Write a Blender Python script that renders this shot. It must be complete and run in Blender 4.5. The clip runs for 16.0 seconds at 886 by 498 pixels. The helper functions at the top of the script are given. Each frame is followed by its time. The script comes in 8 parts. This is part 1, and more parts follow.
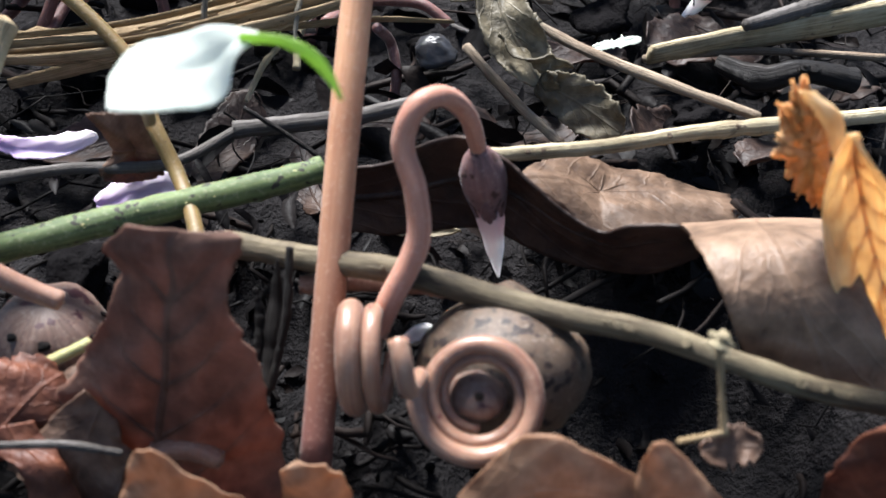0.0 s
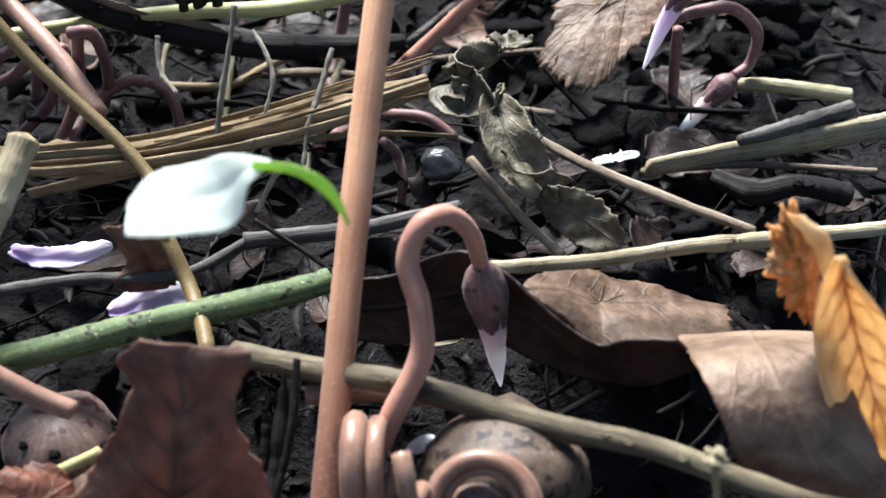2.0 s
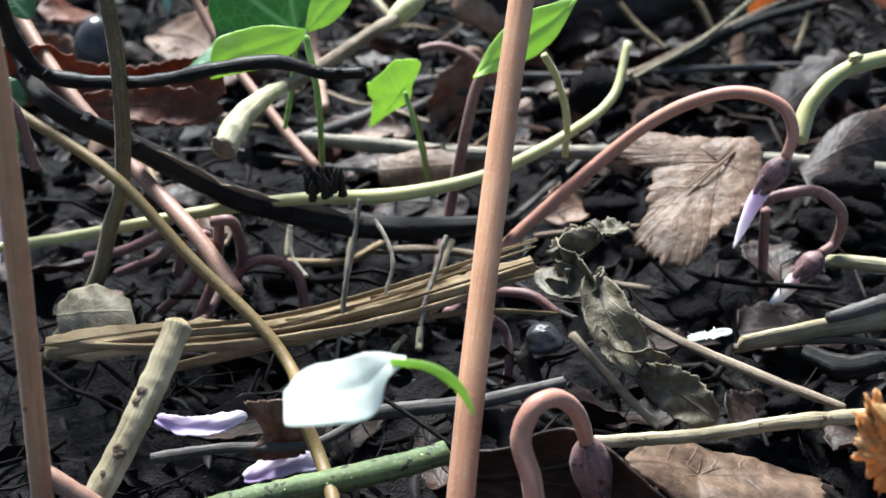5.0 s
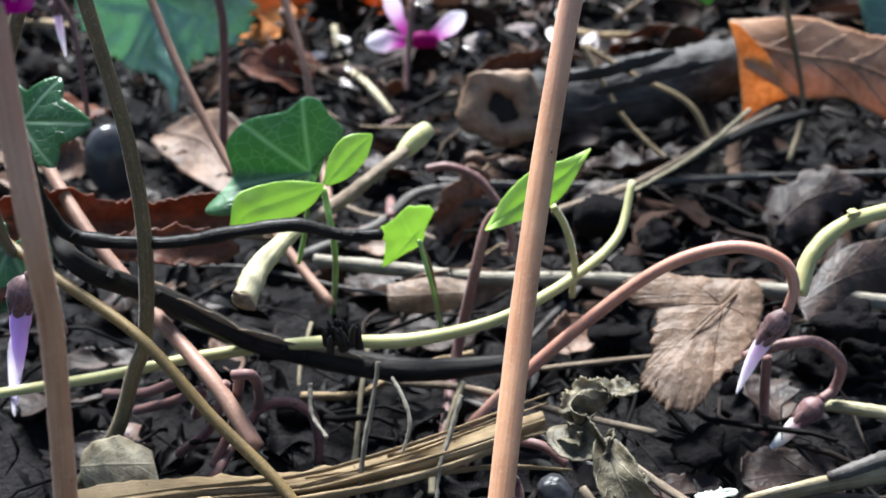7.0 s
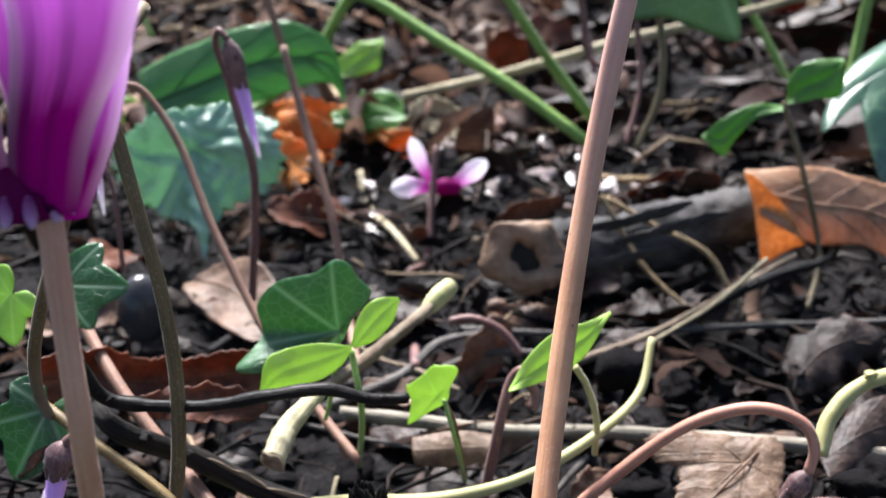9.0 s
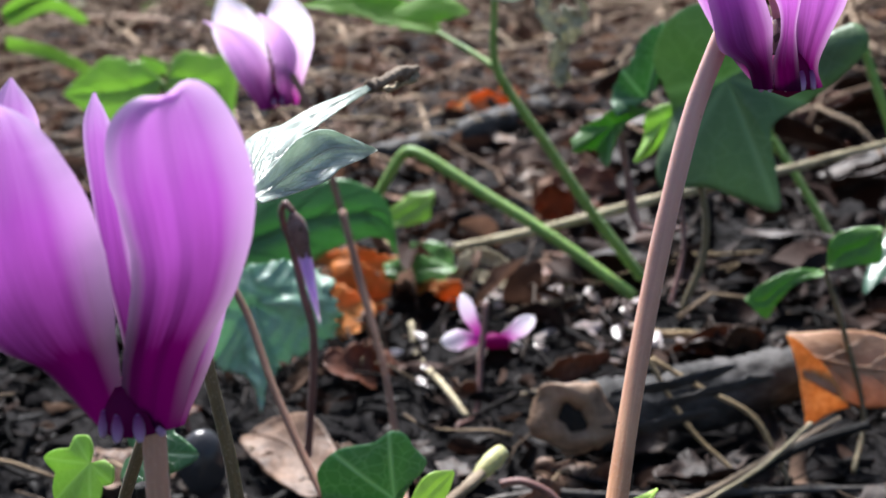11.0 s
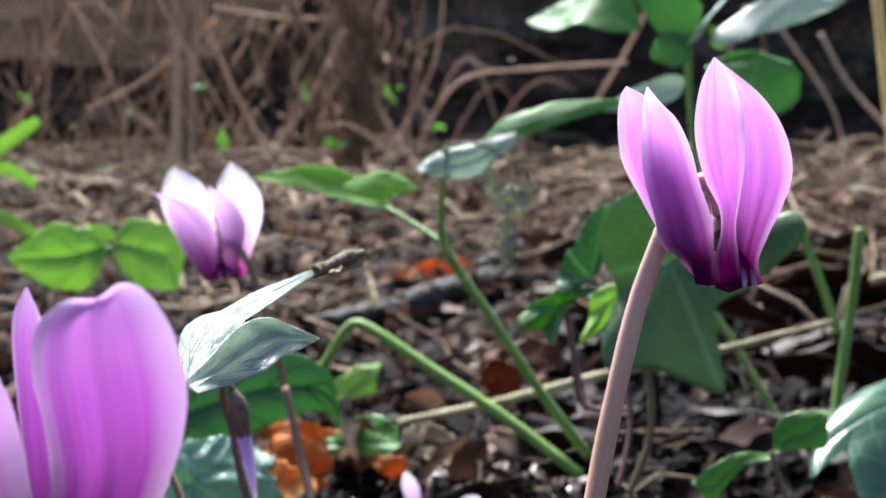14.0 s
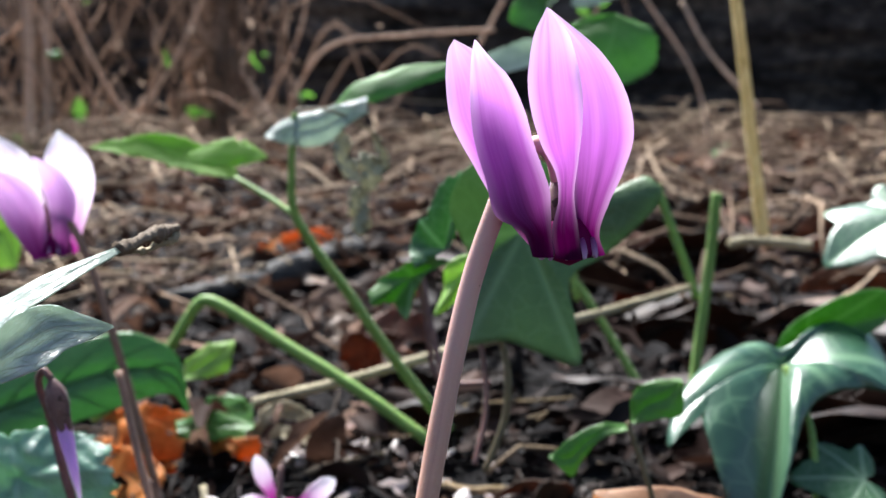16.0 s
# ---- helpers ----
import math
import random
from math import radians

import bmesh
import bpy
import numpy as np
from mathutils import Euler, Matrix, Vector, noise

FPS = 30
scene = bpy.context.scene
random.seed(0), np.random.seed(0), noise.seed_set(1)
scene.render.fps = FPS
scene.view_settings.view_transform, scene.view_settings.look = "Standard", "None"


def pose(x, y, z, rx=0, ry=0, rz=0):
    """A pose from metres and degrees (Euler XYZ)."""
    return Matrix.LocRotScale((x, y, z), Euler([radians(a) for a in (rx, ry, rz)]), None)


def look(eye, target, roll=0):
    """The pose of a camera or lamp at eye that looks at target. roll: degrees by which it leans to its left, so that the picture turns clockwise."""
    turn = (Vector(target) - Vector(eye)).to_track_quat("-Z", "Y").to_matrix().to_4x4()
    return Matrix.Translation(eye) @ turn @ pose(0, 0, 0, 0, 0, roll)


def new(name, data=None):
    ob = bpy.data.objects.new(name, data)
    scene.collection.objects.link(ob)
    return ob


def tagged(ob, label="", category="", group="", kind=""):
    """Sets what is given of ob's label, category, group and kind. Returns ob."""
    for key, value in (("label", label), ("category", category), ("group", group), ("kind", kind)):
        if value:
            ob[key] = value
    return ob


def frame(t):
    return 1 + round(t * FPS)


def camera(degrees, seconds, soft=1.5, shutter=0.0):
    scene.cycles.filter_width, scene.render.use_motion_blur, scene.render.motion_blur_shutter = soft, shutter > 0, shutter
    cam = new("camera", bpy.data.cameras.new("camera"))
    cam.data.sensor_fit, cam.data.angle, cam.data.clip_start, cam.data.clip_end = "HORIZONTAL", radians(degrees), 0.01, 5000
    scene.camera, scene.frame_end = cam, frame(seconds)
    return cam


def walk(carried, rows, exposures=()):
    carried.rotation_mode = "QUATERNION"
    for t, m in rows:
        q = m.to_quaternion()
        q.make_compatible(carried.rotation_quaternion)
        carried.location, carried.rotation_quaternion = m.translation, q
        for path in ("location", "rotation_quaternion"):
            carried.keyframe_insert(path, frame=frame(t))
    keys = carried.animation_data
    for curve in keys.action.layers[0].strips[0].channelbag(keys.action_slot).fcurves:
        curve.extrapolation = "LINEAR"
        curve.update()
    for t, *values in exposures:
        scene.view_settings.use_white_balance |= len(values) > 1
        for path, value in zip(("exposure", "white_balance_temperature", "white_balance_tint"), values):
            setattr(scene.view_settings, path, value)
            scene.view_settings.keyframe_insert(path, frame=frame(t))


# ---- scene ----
cam = camera(43.98, 16.0)
PATH = [
    (0, (0.00814, 0.00878, 0.06005), (-0.04583, 0.75269, -0.60604), 1.51),
    (0.5, (0.00820, 0.00874, 0.06063), (-0.04963, 0.76035, -0.59644), 1.38),
    (1, (0.00835, 0.00863, 0.06122), (-0.05257, 0.77146, -0.58250), 1.26),
    (1.5, (0.00845, 0.00842, 0.06195), (-0.05540, 0.78549, -0.56421), 1.21),
    (2, (0.00838, 0.00804, 0.06281), (-0.05759, 0.80331, -0.53984), 1.41),
    (2.5, (0.00801, 0.00699, 0.06389), (-0.06996, 0.81696, -0.51737), 1.11),
    (3, (0.00766, 0.00623, 0.06483), (-0.08134, 0.82660, -0.50003), 0.70),
    (3.5, (0.00736, 0.00521, 0.06638), (-0.09846, 0.83428, -0.48267), -0.00),
    (4, (0.00717, 0.00424, 0.06751), (-0.11803, 0.84155, -0.46469), -0.80),
    (4.5, (0.00722, 0.00345, 0.06883), (-0.13560, 0.84721, -0.44854), -1.42),
    (5, (0.00727, 0.00240, 0.07048), (-0.14799, 0.85711, -0.42487), -1.57),
    (7.5, (0.00340, 0.00594, 0.08704), (-0.13550, 0.87959, -0.37927), -0.57),
    (8, (0.00339, 0.00566, 0.08775), (-0.13462, 0.89411, -0.35000), -0.17),
    (8.5, (0.00364, 0.00519, 0.08901), (-0.14341, 0.90678, -0.31784), -0.49),
    (9, (0.00384, 0.00413, 0.09087), (-0.16461, 0.91450, -0.28708), -1.45),
    (11.5, (0.00362, -0.00191, 0.10061), (-0.20975, 0.94627, -0.13481), -1.29),
    (12, (0.00370, -0.00139, 0.10091), (-0.19791, 0.95719, -0.10032), -0.64),
    (12.5, (0.00382, -0.00126, 0.10141), (-0.19063, 0.96447, -0.07054), -0.51),
    (13, (0.00367, -0.00174, 0.10199), (-0.18672, 0.96838, -0.04841), -0.43),
    (13.5, (0.00374, -0.00138, 0.10199), (-0.17881, 0.97271, -0.03151), -0.25),
    (14, (0.00376, 0.00039, 0.10176), (-0.16517, 0.97846, -0.02004), -0.09),
    (14.5, (0.00437, 0.00314, 0.10200), (-0.14099, 0.98546, -0.01595), 0.01),
    (15, (0.00508, 0.00581, 0.10148), (-0.11446, 0.99080, -0.02304), -0.05),
    (15.5, (0.00636, 0.00866, 0.10138), (-0.08247, 0.99580, -0.03149), 0.06),
    (16, (0.00747, 0.01166, 0.10076), (-0.04773, 0.99875, -0.04957), -0.16),
]
walk(cam, [(t, look(eye, target, roll)) for t, eye, target, roll in PATH], exposures=[(0.0, 1.92, 6300, 9), (2.0, 1.82, 6150, 6), (4.0, 1.8, 6050, 3), (7.5, 1.93, 6150, 6), (9.0, 1.93, 6400, 11), (11.5, 1.64, 6350, 9), (13.0, 1.74, 6250, 6), (16.0, 1.74, 6400, 8)])
cam.data.dof.use_dof, cam.data.dof.focus_distance, cam.data.dof.aperture_fstop = True, 0.1, 50.0

# ---- light: bright overcast sky above a shaded bed ----
world = bpy.data.worlds.new("world")
scene.world = world
world.use_nodes = True
wn, wl = world.node_tree.nodes, world.node_tree.links
sky = wn.new("ShaderNodeTexSky")
sky.sky_type, sky.sun_disc = "NISHITA", False
sky.sun_elevation, sky.sun_rotation = radians(54), radians(-28)
wl.new(sky.outputs[0], wn["Background"].inputs[0])
wn["Background"].inputs[1].default_value = 0.052
sun = new("sun", bpy.data.lights.new("sun", "SUN"))
sun.data.energy, sun.data.angle, sun.data.color = 5.0, radians(24), (1.0, 0.985, 0.98)
sun.matrix_world = look((-0.4, 0.74, 1.15), (0, 0, 0))


# ---- materials ----
def material(name, rough=0.6, spec=0.5):
    m = bpy.data.materials.new(name)
    m.use_nodes = True
    b = m.node_tree.nodes["Principled BSDF"]
    b.inputs["Roughness"].default_value = rough
    b.inputs["Specular IOR Level"].default_value = spec
    return m, m.node_tree.nodes, m.node_tree.links, b


def ramp(n, stops):
    r = n.new("ShaderNodeValToRGB")
    while len(r.color_ramp.elements) < len(stops):
        r.color_ramp.elements.new(0.5)
    for e, (p, c) in zip(r.color_ramp.elements, stops):
        e.position, e.color = p, (*c, 1)
    return r


def math_node(n, l, op, a, b=None):
    m = n.new("ShaderNodeMath")
    m.operation = op
    for s, v in zip(m.inputs, (a, b)):
        if v is None:
            continue
        if isinstance(v, (int, float)):
            s.default_value = v
        else:
            l.new(v, s)
    return m.outputs[0]


def noise_tex(n, l, coord, scale, detail=4.0, rough=0.6, stretch=None):
    t = n.new("ShaderNodeTexNoise")
    t.inputs["Scale"].default_value, t.inputs["Detail"].default_value, t.inputs["Roughness"].default_value = scale, detail, rough
    if stretch:
        mp = n.new("ShaderNodeMapping")
        mp.inputs["Scale"].default_value = stretch
        l.new(coord, mp.inputs[0])
        coord = mp.outputs[0]
    l.new(coord, t.inputs["Vector"])
    return t.outputs["Fac"]


def mix(n, l, fac, a, b, mode="MIX"):
    m = n.new("ShaderNodeMix")
    m.data_type, m.blend_type = "RGBA", mode
    for s, v in ((m.inputs[0], fac), (m.inputs[6], a), (m.inputs[7], b)):
        if isinstance(v, (int, float)):
            s.default_value = v
        elif isinstance(v, tuple):
            s.default_value = (*v, 1)
        else:
            l.new(v, s)
    return m.outputs[2]


def bump(n, l, b, height, strength, dist):
    k = n.new("ShaderNodeBump")
    k.inputs["Strength"].default_value, k.inputs["Distance"].default_value = strength, dist
    l.new(height, k.inputs["Height"])
    l.new(k.outputs[0], b.inputs["Normal"])


def translucent(m, n, l, b, colour, amount):
    """Lets a thin leaf or petal pass light through."""
    t = n.new("ShaderNodeBsdfTranslucent")
    if isinstance(colour, tuple):
        t.inputs[0].default_value = (*colour, 1)
    else:
        l.new(colour, t.inputs[0])
    s = n.new("ShaderNodeMixShader")
    s.inputs[0].default_value = amount
    out = n["Material Output"]
    l.new(b.outputs[0], s.inputs[1])
    l.new(t.outputs[0], s.inputs[2])
    l.new(s.outputs[0], out.inputs[0])


def uv_axes(n, l):
    u = n.new("ShaderNodeUVMap")
    u.uv_map = "uv"
    s = n.new("ShaderNodeSeparateXYZ")
    l.new(u.outputs[0], s.inputs[0])
    return u.outputs[0], s.outputs[0], s.outputs[1]


def mix3(a, b, f):
    return tuple(x * (1 - f) + y * f for x, y in zip(a, b))


def stalk_material(name, low, high, spots=(0.05, 0.02, 0.015), rough=0.55, fuzz=0.25, spot_at=0.72, top=None, foot=None):
    """A living stalk: streaks along it, fine skin, dark flecks and a soft fuzz."""
    m, n, l, b = material(name, rough, 0.35)
    uv, _, _ = uv_axes(n, l)
    o = n.new("ShaderNodeTexCoord").outputs["Object"]
    streak = noise_tex(n, l, uv, 1.0, 4, 0.6, (0.35, 9.0, 1))
    blot = noise_tex(n, l, o, 160, 3)
    c = ramp(n, [(0.36, low), (0.63, high)])
    l.new(math_node(n, l, "ADD", math_node(n, l, "MULTIPLY", streak, 0.6), math_node(n, l, "MULTIPLY", blot, 0.4)), c.inputs[0])
    fine = noise_tex(n, l, o, 900, 2)
    fleck = ramp(n, [(spot_at, (0, 0, 0)), (spot_at + 0.04, (1, 1, 1))])
    l.new(fine, fleck.inputs[0])
    skin = c.outputs[0]
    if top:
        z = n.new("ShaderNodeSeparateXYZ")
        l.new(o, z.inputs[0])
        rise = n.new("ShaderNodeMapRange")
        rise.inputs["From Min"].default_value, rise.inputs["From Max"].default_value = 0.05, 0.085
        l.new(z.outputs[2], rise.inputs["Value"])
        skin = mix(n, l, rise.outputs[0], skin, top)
        # shade near the ground, put into the skin colour by height
        foot_shade = n.new("ShaderNodeMapRange")
        foot_shade.inputs["From Min"].default_value, foot_shade.inputs["From Max"].default_value = 0.02, 0.002
        l.new(z.outputs[2], foot_shade.inputs["Value"])
        skin = mix(n, l, foot_shade.outputs[0], skin, foot)
    pale = ramp(n, [(0.56, (0, 0, 0)), (0.68, (1, 1, 1))])
    l.new(noise_tex(n, l, o, 2600, 2), pale.inputs[0])
    skin = mix(n, l, math_node(n, l, "MULTIPLY", pale.outputs[0], 0.18), skin, mix3(high, (0.8, 0.7, 0.6), 0.4))
    l.new(mix(n, l, fleck.outputs[0], skin, spots), b.inputs["Base Color"])
    b.inputs["Sheen Weight"].default_value, b.inputs["Sheen Roughness"].default_value = fuzz, 0.4
    b.inputs["Subsurface Weight"].default_value, b.inputs["Subsurface Radius"].default_value = 0.25, (1.0, 0.5, 0.3)
    b.inputs["Subsurface Scale"].default_value = 0.0007
    bump(n, l, b, math_node(n, l, "ADD", noise_tex(n, l, o, 2600, 3), math_node(n, l, "MULTIPLY", blot, 0.3)), 0.2, 0.0002)
    return m


def wood_material(name, low, high, dark, rough=0.75, grain=14.0, spec=0.3, thin=0.0):
    """Dry stick or straw: fibres along it, weathered patches and cracks."""
    m, n, l, b = material(name, rough, spec)
    uv, _, _ = uv_axes(n, l)
    o = n.new("ShaderNodeTexCoord").outputs["Object"]
    fibre = noise_tex(n, l, uv, 1.0, 6, 0.7, (0.5, grain, 1))
    patch = noise_tex(n, l, o, 110, 5, 0.65)
    c = ramp(n, [(0.34, dark), (0.45, low), (0.62, high)])
    l.new(math_node(n, l, "ADD", math_node(n, l, "MULTIPLY", fibre, 0.55), math_node(n, l, "MULTIPLY", patch, 0.45)), c.inputs[0])
    speck = ramp(n, [(0.66, (0, 0, 0)), (0.72, (1, 1, 1))])
    l.new(noise_tex(n, l, o, 600, 3), speck.inputs[0])
    l.new(mix(n, l, math_node(n, l, "MULTIPLY", speck.outputs[0], 0.7), c.outputs[0], dark), b.inputs["Base Color"])
    bump(n, l, b, math_node(n, l, "ADD", fibre, patch), 0.7, 0.0006)
    if thin:
        translucent(m, n, l, b, c.outputs[0], thin)
    return m


def soft_line(n, l, d, width):
    """One on the line, falling to nought at its width."""
    return math_node(n, l, "MAXIMUM", math_node(n, l, "SUBTRACT", 1.0, math_node(n, l, "MULTIPLY", d, 1 / width)), 0.0)


def vein_lines(n, l, u, v, count=7.0, lean=0.55, thin=0.06):
    """Midrib and side veins of a blade whose length is u and breadth v, from -1 to 1."""
    av = math_node(n, l, "ABSOLUTE", v)
    mid = soft_line(n, l, av, thin * 1.4)
    along = math_node(n, l, "SUBTRACT", u, math_node(n, l, "MULTIPLY", av, lean * 0.5))
    fr = math_node(n, l, "FRACT", math_node(n, l, "MULTIPLY", along, count))
    side = soft_line(n, l, math_node(n, l, "ABSOLUTE", math_node(n, l, "SUBTRACT", fr, 0.5)), thin * 1.6)
    return math_node(n, l, "MAXIMUM", mid, math_node(n, l, "MULTIPLY", side, 0.6))
def dry_leaf_material(name, low, high, dark, through_colour, amount=0.25, rough=0.55, spec=0.4, glow=0.05):
    m, n, l, b = material(name, rough, spec)
    uv, u, v = uv_axes(n, l)
    o = n.new("ShaderNodeTexCoord").outputs["Object"]
    big, fine = noise_tex(n, l, o, 90, 5, 0.65), noise_tex(n, l, o, 700, 4)
    c = ramp(n, [(0.34, dark), (0.46, low), (0.64, high)])
    l.new(math_node(n, l, "ADD", math_node(n, l, "MULTIPLY", big, 0.7), math_node(n, l, "MULTIPLY", fine, 0.3)), c.inputs[0])
    warp = math_node(n, l, "MULTIPLY", math_node(n, l, "SUBTRACT", noise_tex(n, l, uv, 2.5, 2), 0.5), 0.16)
    vein = vein_lines(n, l, math_node(n, l, "ADD", u, warp), math_node(n, l, "ADD", v, math_node(n, l, "MULTIPLY", warp, 0.6)), 5.0, 0.9, 0.05)
    col = mix(n, l, math_node(n, l, "MULTIPLY", vein, 0.22), c.outputs[0], high)
    l.new(col, b.inputs["Base Color"])
    bump(n, l, b, math_node(n, l, "ADD", math_node(n, l, "MULTIPLY", vein, 0.3), math_node(n, l, "ADD", big, fine)), 0.55, 0.0005)
    translucent(m, n, l, b, mix(n, l, glow, mix(n, l, 1.0, col, through_colour, "MULTIPLY"), through_colour), amount)
    return m


def green_leaf_material(name, low, high, vein_colour, through_colour, amount=0.3, rough=0.28, spec=0.5, ivy=True, wrinkle=0.3):
    m, n, l, b = material(name, rough, spec)
    uv, u, v = uv_axes(n, l)
    o = n.new("ShaderNodeTexCoord").outputs["Object"]
    big, fine = noise_tex(n, l, o, 120, 4), noise_tex(n, l, o, 900, 3)
    c = ramp(n, [(0.3, low), (0.7, high)])
    l.new(math_node(n, l, "ADD", math_node(n, l, "MULTIPLY", big, 0.7), math_node(n, l, "MULTIPLY", fine, 0.3)), c.inputs[0])
    if ivy:
        ang = math_node(n, l, "ARCTAN2", u, v)
        rad = math_node(n, l, "SQRT", math_node(n, l, "ADD", math_node(n, l, "MULTIPLY", u, u), math_node(n, l, "MULTIPLY", v, v)))
        vein = None
        for a in (0.0, 0.85, -0.85, 1.75, -1.75):
            d = math_node(n, l, "MULTIPLY", math_node(n, l, "ABSOLUTE", math_node(n, l, "SUBTRACT", ang, a)), rad)
            e = soft_line(n, l, d, 0.045)
            vein = e if vein is None else math_node(n, l, "MAXIMUM", vein, e)
    else:
        vein = vein_lines(n, l, u, v, 6.0, 0.8, 0.035)
    web = n.new("ShaderNodeTexVoronoi")
    web.feature = "DISTANCE_TO_EDGE"
    web.inputs["Scale"].default_value = 7 if ivy else 9
    l.new(uv, web.inputs["Vector"])
    vein = math_node(n, l, "MAXIMUM", math_node(n, l, "MULTIPLY", vein, 1.0 if ivy else 0.7), math_node(n, l, "MULTIPLY", soft_line(n, l, web.outputs["Distance"], 0.06), 0.4))
    col = mix(n, l, math_node(n, l, "MULTIPLY", vein, 0.8), c.outputs[0], vein_colour)
    l.new(col, b.inputs["Base Color"])
    bump(n, l, b, math_node(n, l, "ADD", math_node(n, l, "MULTIPLY", vein, -0.4), math_node(n, l, "ADD", big, math_node(n, l, "MULTIPLY", fine, 0.25))), wrinkle, 0.0008)
    translucent(m, n, l, b, mix(n, l, 0.5, col, through_colour), amount)
    return m


def petal_material(name, mouth, body, tip, deep=0.0, through_amount=0.55, backlit_rim=0.0, inner=0.0):
    m, n, l, b = material(name, 0.55, 0.12)
    uv, u, v = uv_axes(n, l)
    streak = noise_tex(n, l, uv, 1.0, 4, 0.6, (1.2, 11, 1))
    blot = noise_tex(n, l, uv, 1.0, 3, 0.5, (3.0, 2.0, 1))
    c = ramp(n, [(0.1 + deep, mouth), (0.26 + deep, mix3(mouth, body, 0.3)), (0.48 + deep, mix3(mouth, body, 0.85)), (0.7 + deep, mix3(body, tip, 0.25)), (1.0, tip)])
    shift = math_node(n, l, "ADD", math_node(n, l, "MULTIPLY", math_node(n, l, "SUBTRACT", streak, 0.5), 0.14), math_node(n, l, "MULTIPLY", math_node(n, l, "SUBTRACT", blot, 0.5), 0.16))
    l.new(math_node(n, l, "ADD", u, shift), c.inputs[0])
    col = c.outputs[0]
    # paler towards the edges: backlight mixed into the petal colour
    if backlit_rim:
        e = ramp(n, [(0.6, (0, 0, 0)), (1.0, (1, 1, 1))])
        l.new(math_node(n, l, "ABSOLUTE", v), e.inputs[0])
        col = mix(n, l, math_node(n, l, "MULTIPLY", math_node(n, l, "MULTIPLY", e.outputs[0], u), backlit_rim), col, mix3(tip, (0.97, 0.9, 0.98), 0.6))
    l.new(col, b.inputs["Base Color"])
    bump(n, l, b, streak, 0.12, 0.0003)
    if inner:
        b.inputs["Subsurface Weight"].default_value, b.inputs["Subsurface Radius"].default_value, b.inputs["Subsurface Scale"].default_value = inner, (1.0, 0.9, 0.9), 0.0025
    else:
        translucent(m, n, l, b, col, through_amount)
    return m


def soil_material():
    m, n, l, b = material("dark_humus", 0.85, 0.06)
    o = n.new("ShaderNodeTexCoord").outputs["Object"]
    a, f = noise_tex(n, l, o, 60, 6, 0.7), noise_tex(n, l, o, 500, 5, 0.7)
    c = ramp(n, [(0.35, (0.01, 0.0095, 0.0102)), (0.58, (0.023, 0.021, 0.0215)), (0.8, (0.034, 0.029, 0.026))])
    l.new(math_node(n, l, "ADD", math_node(n, l, "MULTIPLY", a, 0.5), math_node(n, l, "MULTIPLY", f, 0.5)), c.inputs[0])
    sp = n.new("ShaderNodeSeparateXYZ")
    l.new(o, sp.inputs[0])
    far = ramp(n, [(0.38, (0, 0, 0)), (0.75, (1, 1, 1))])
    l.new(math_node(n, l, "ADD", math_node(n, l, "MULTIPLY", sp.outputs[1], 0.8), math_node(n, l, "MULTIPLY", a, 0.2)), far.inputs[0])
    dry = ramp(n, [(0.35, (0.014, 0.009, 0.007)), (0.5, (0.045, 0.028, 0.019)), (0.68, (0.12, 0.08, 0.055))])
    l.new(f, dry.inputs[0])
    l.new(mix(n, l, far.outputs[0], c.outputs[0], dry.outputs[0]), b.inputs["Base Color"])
    bump(n, l, b, math_node(n, l, "ADD", a, f), 1.0, 0.003)
    return m


def rough_ground_material(name, stops, stretch=(1, 1, 2)):
    """Old masonry or a dry slope, stained and half overgrown."""
    m, n, l, b = material(name, 1.0, 0.0)
    o = n.new("ShaderNodeTexCoord").outputs["Object"]
    big, fine = noise_tex(n, l, o, 5, 5, 0.65, stretch), noise_tex(n, l, o, 40, 5, 0.7)
    c = ramp(n, stops)
    l.new(math_node(n, l, "ADD", math_node(n, l, "MULTIPLY", big, 0.6), math_node(n, l, "MULTIPLY", fine, 0.4)), c.inputs[0])
    l.new(c.outputs[0], b.inputs["Base Color"])
    bump(n, l, b, math_node(n, l, "ADD", big, fine), 0.8, 0.02)
    return m
def mixed_material(name, stops, rough=0.7, scale=300.0, bumpy=0.6, spec=0.3, thin=0.0):
    """Broken bits, each of its own shade."""
    m, n, l, b = material(name, rough, spec)
    g = n.new("ShaderNodeNewGeometry")
    o = n.new("ShaderNodeTexCoord").outputs["Object"]
    f = noise_tex(n, l, o, scale, 4)
    c = ramp(n, stops)
    l.new(math_node(n, l, "ADD", math_node(n, l, "MULTIPLY", g.outputs["Random Per Island"], 0.75), math_node(n, l, "MULTIPLY", f, 0.25)), c.inputs[0])
    l.new(c.outputs[0], b.inputs["Base Color"])
    bump(n, l, b, f, bumpy, 0.0006)
    if thin:
        translucent(m, n, l, b, c.outputs[0], thin)
    return m


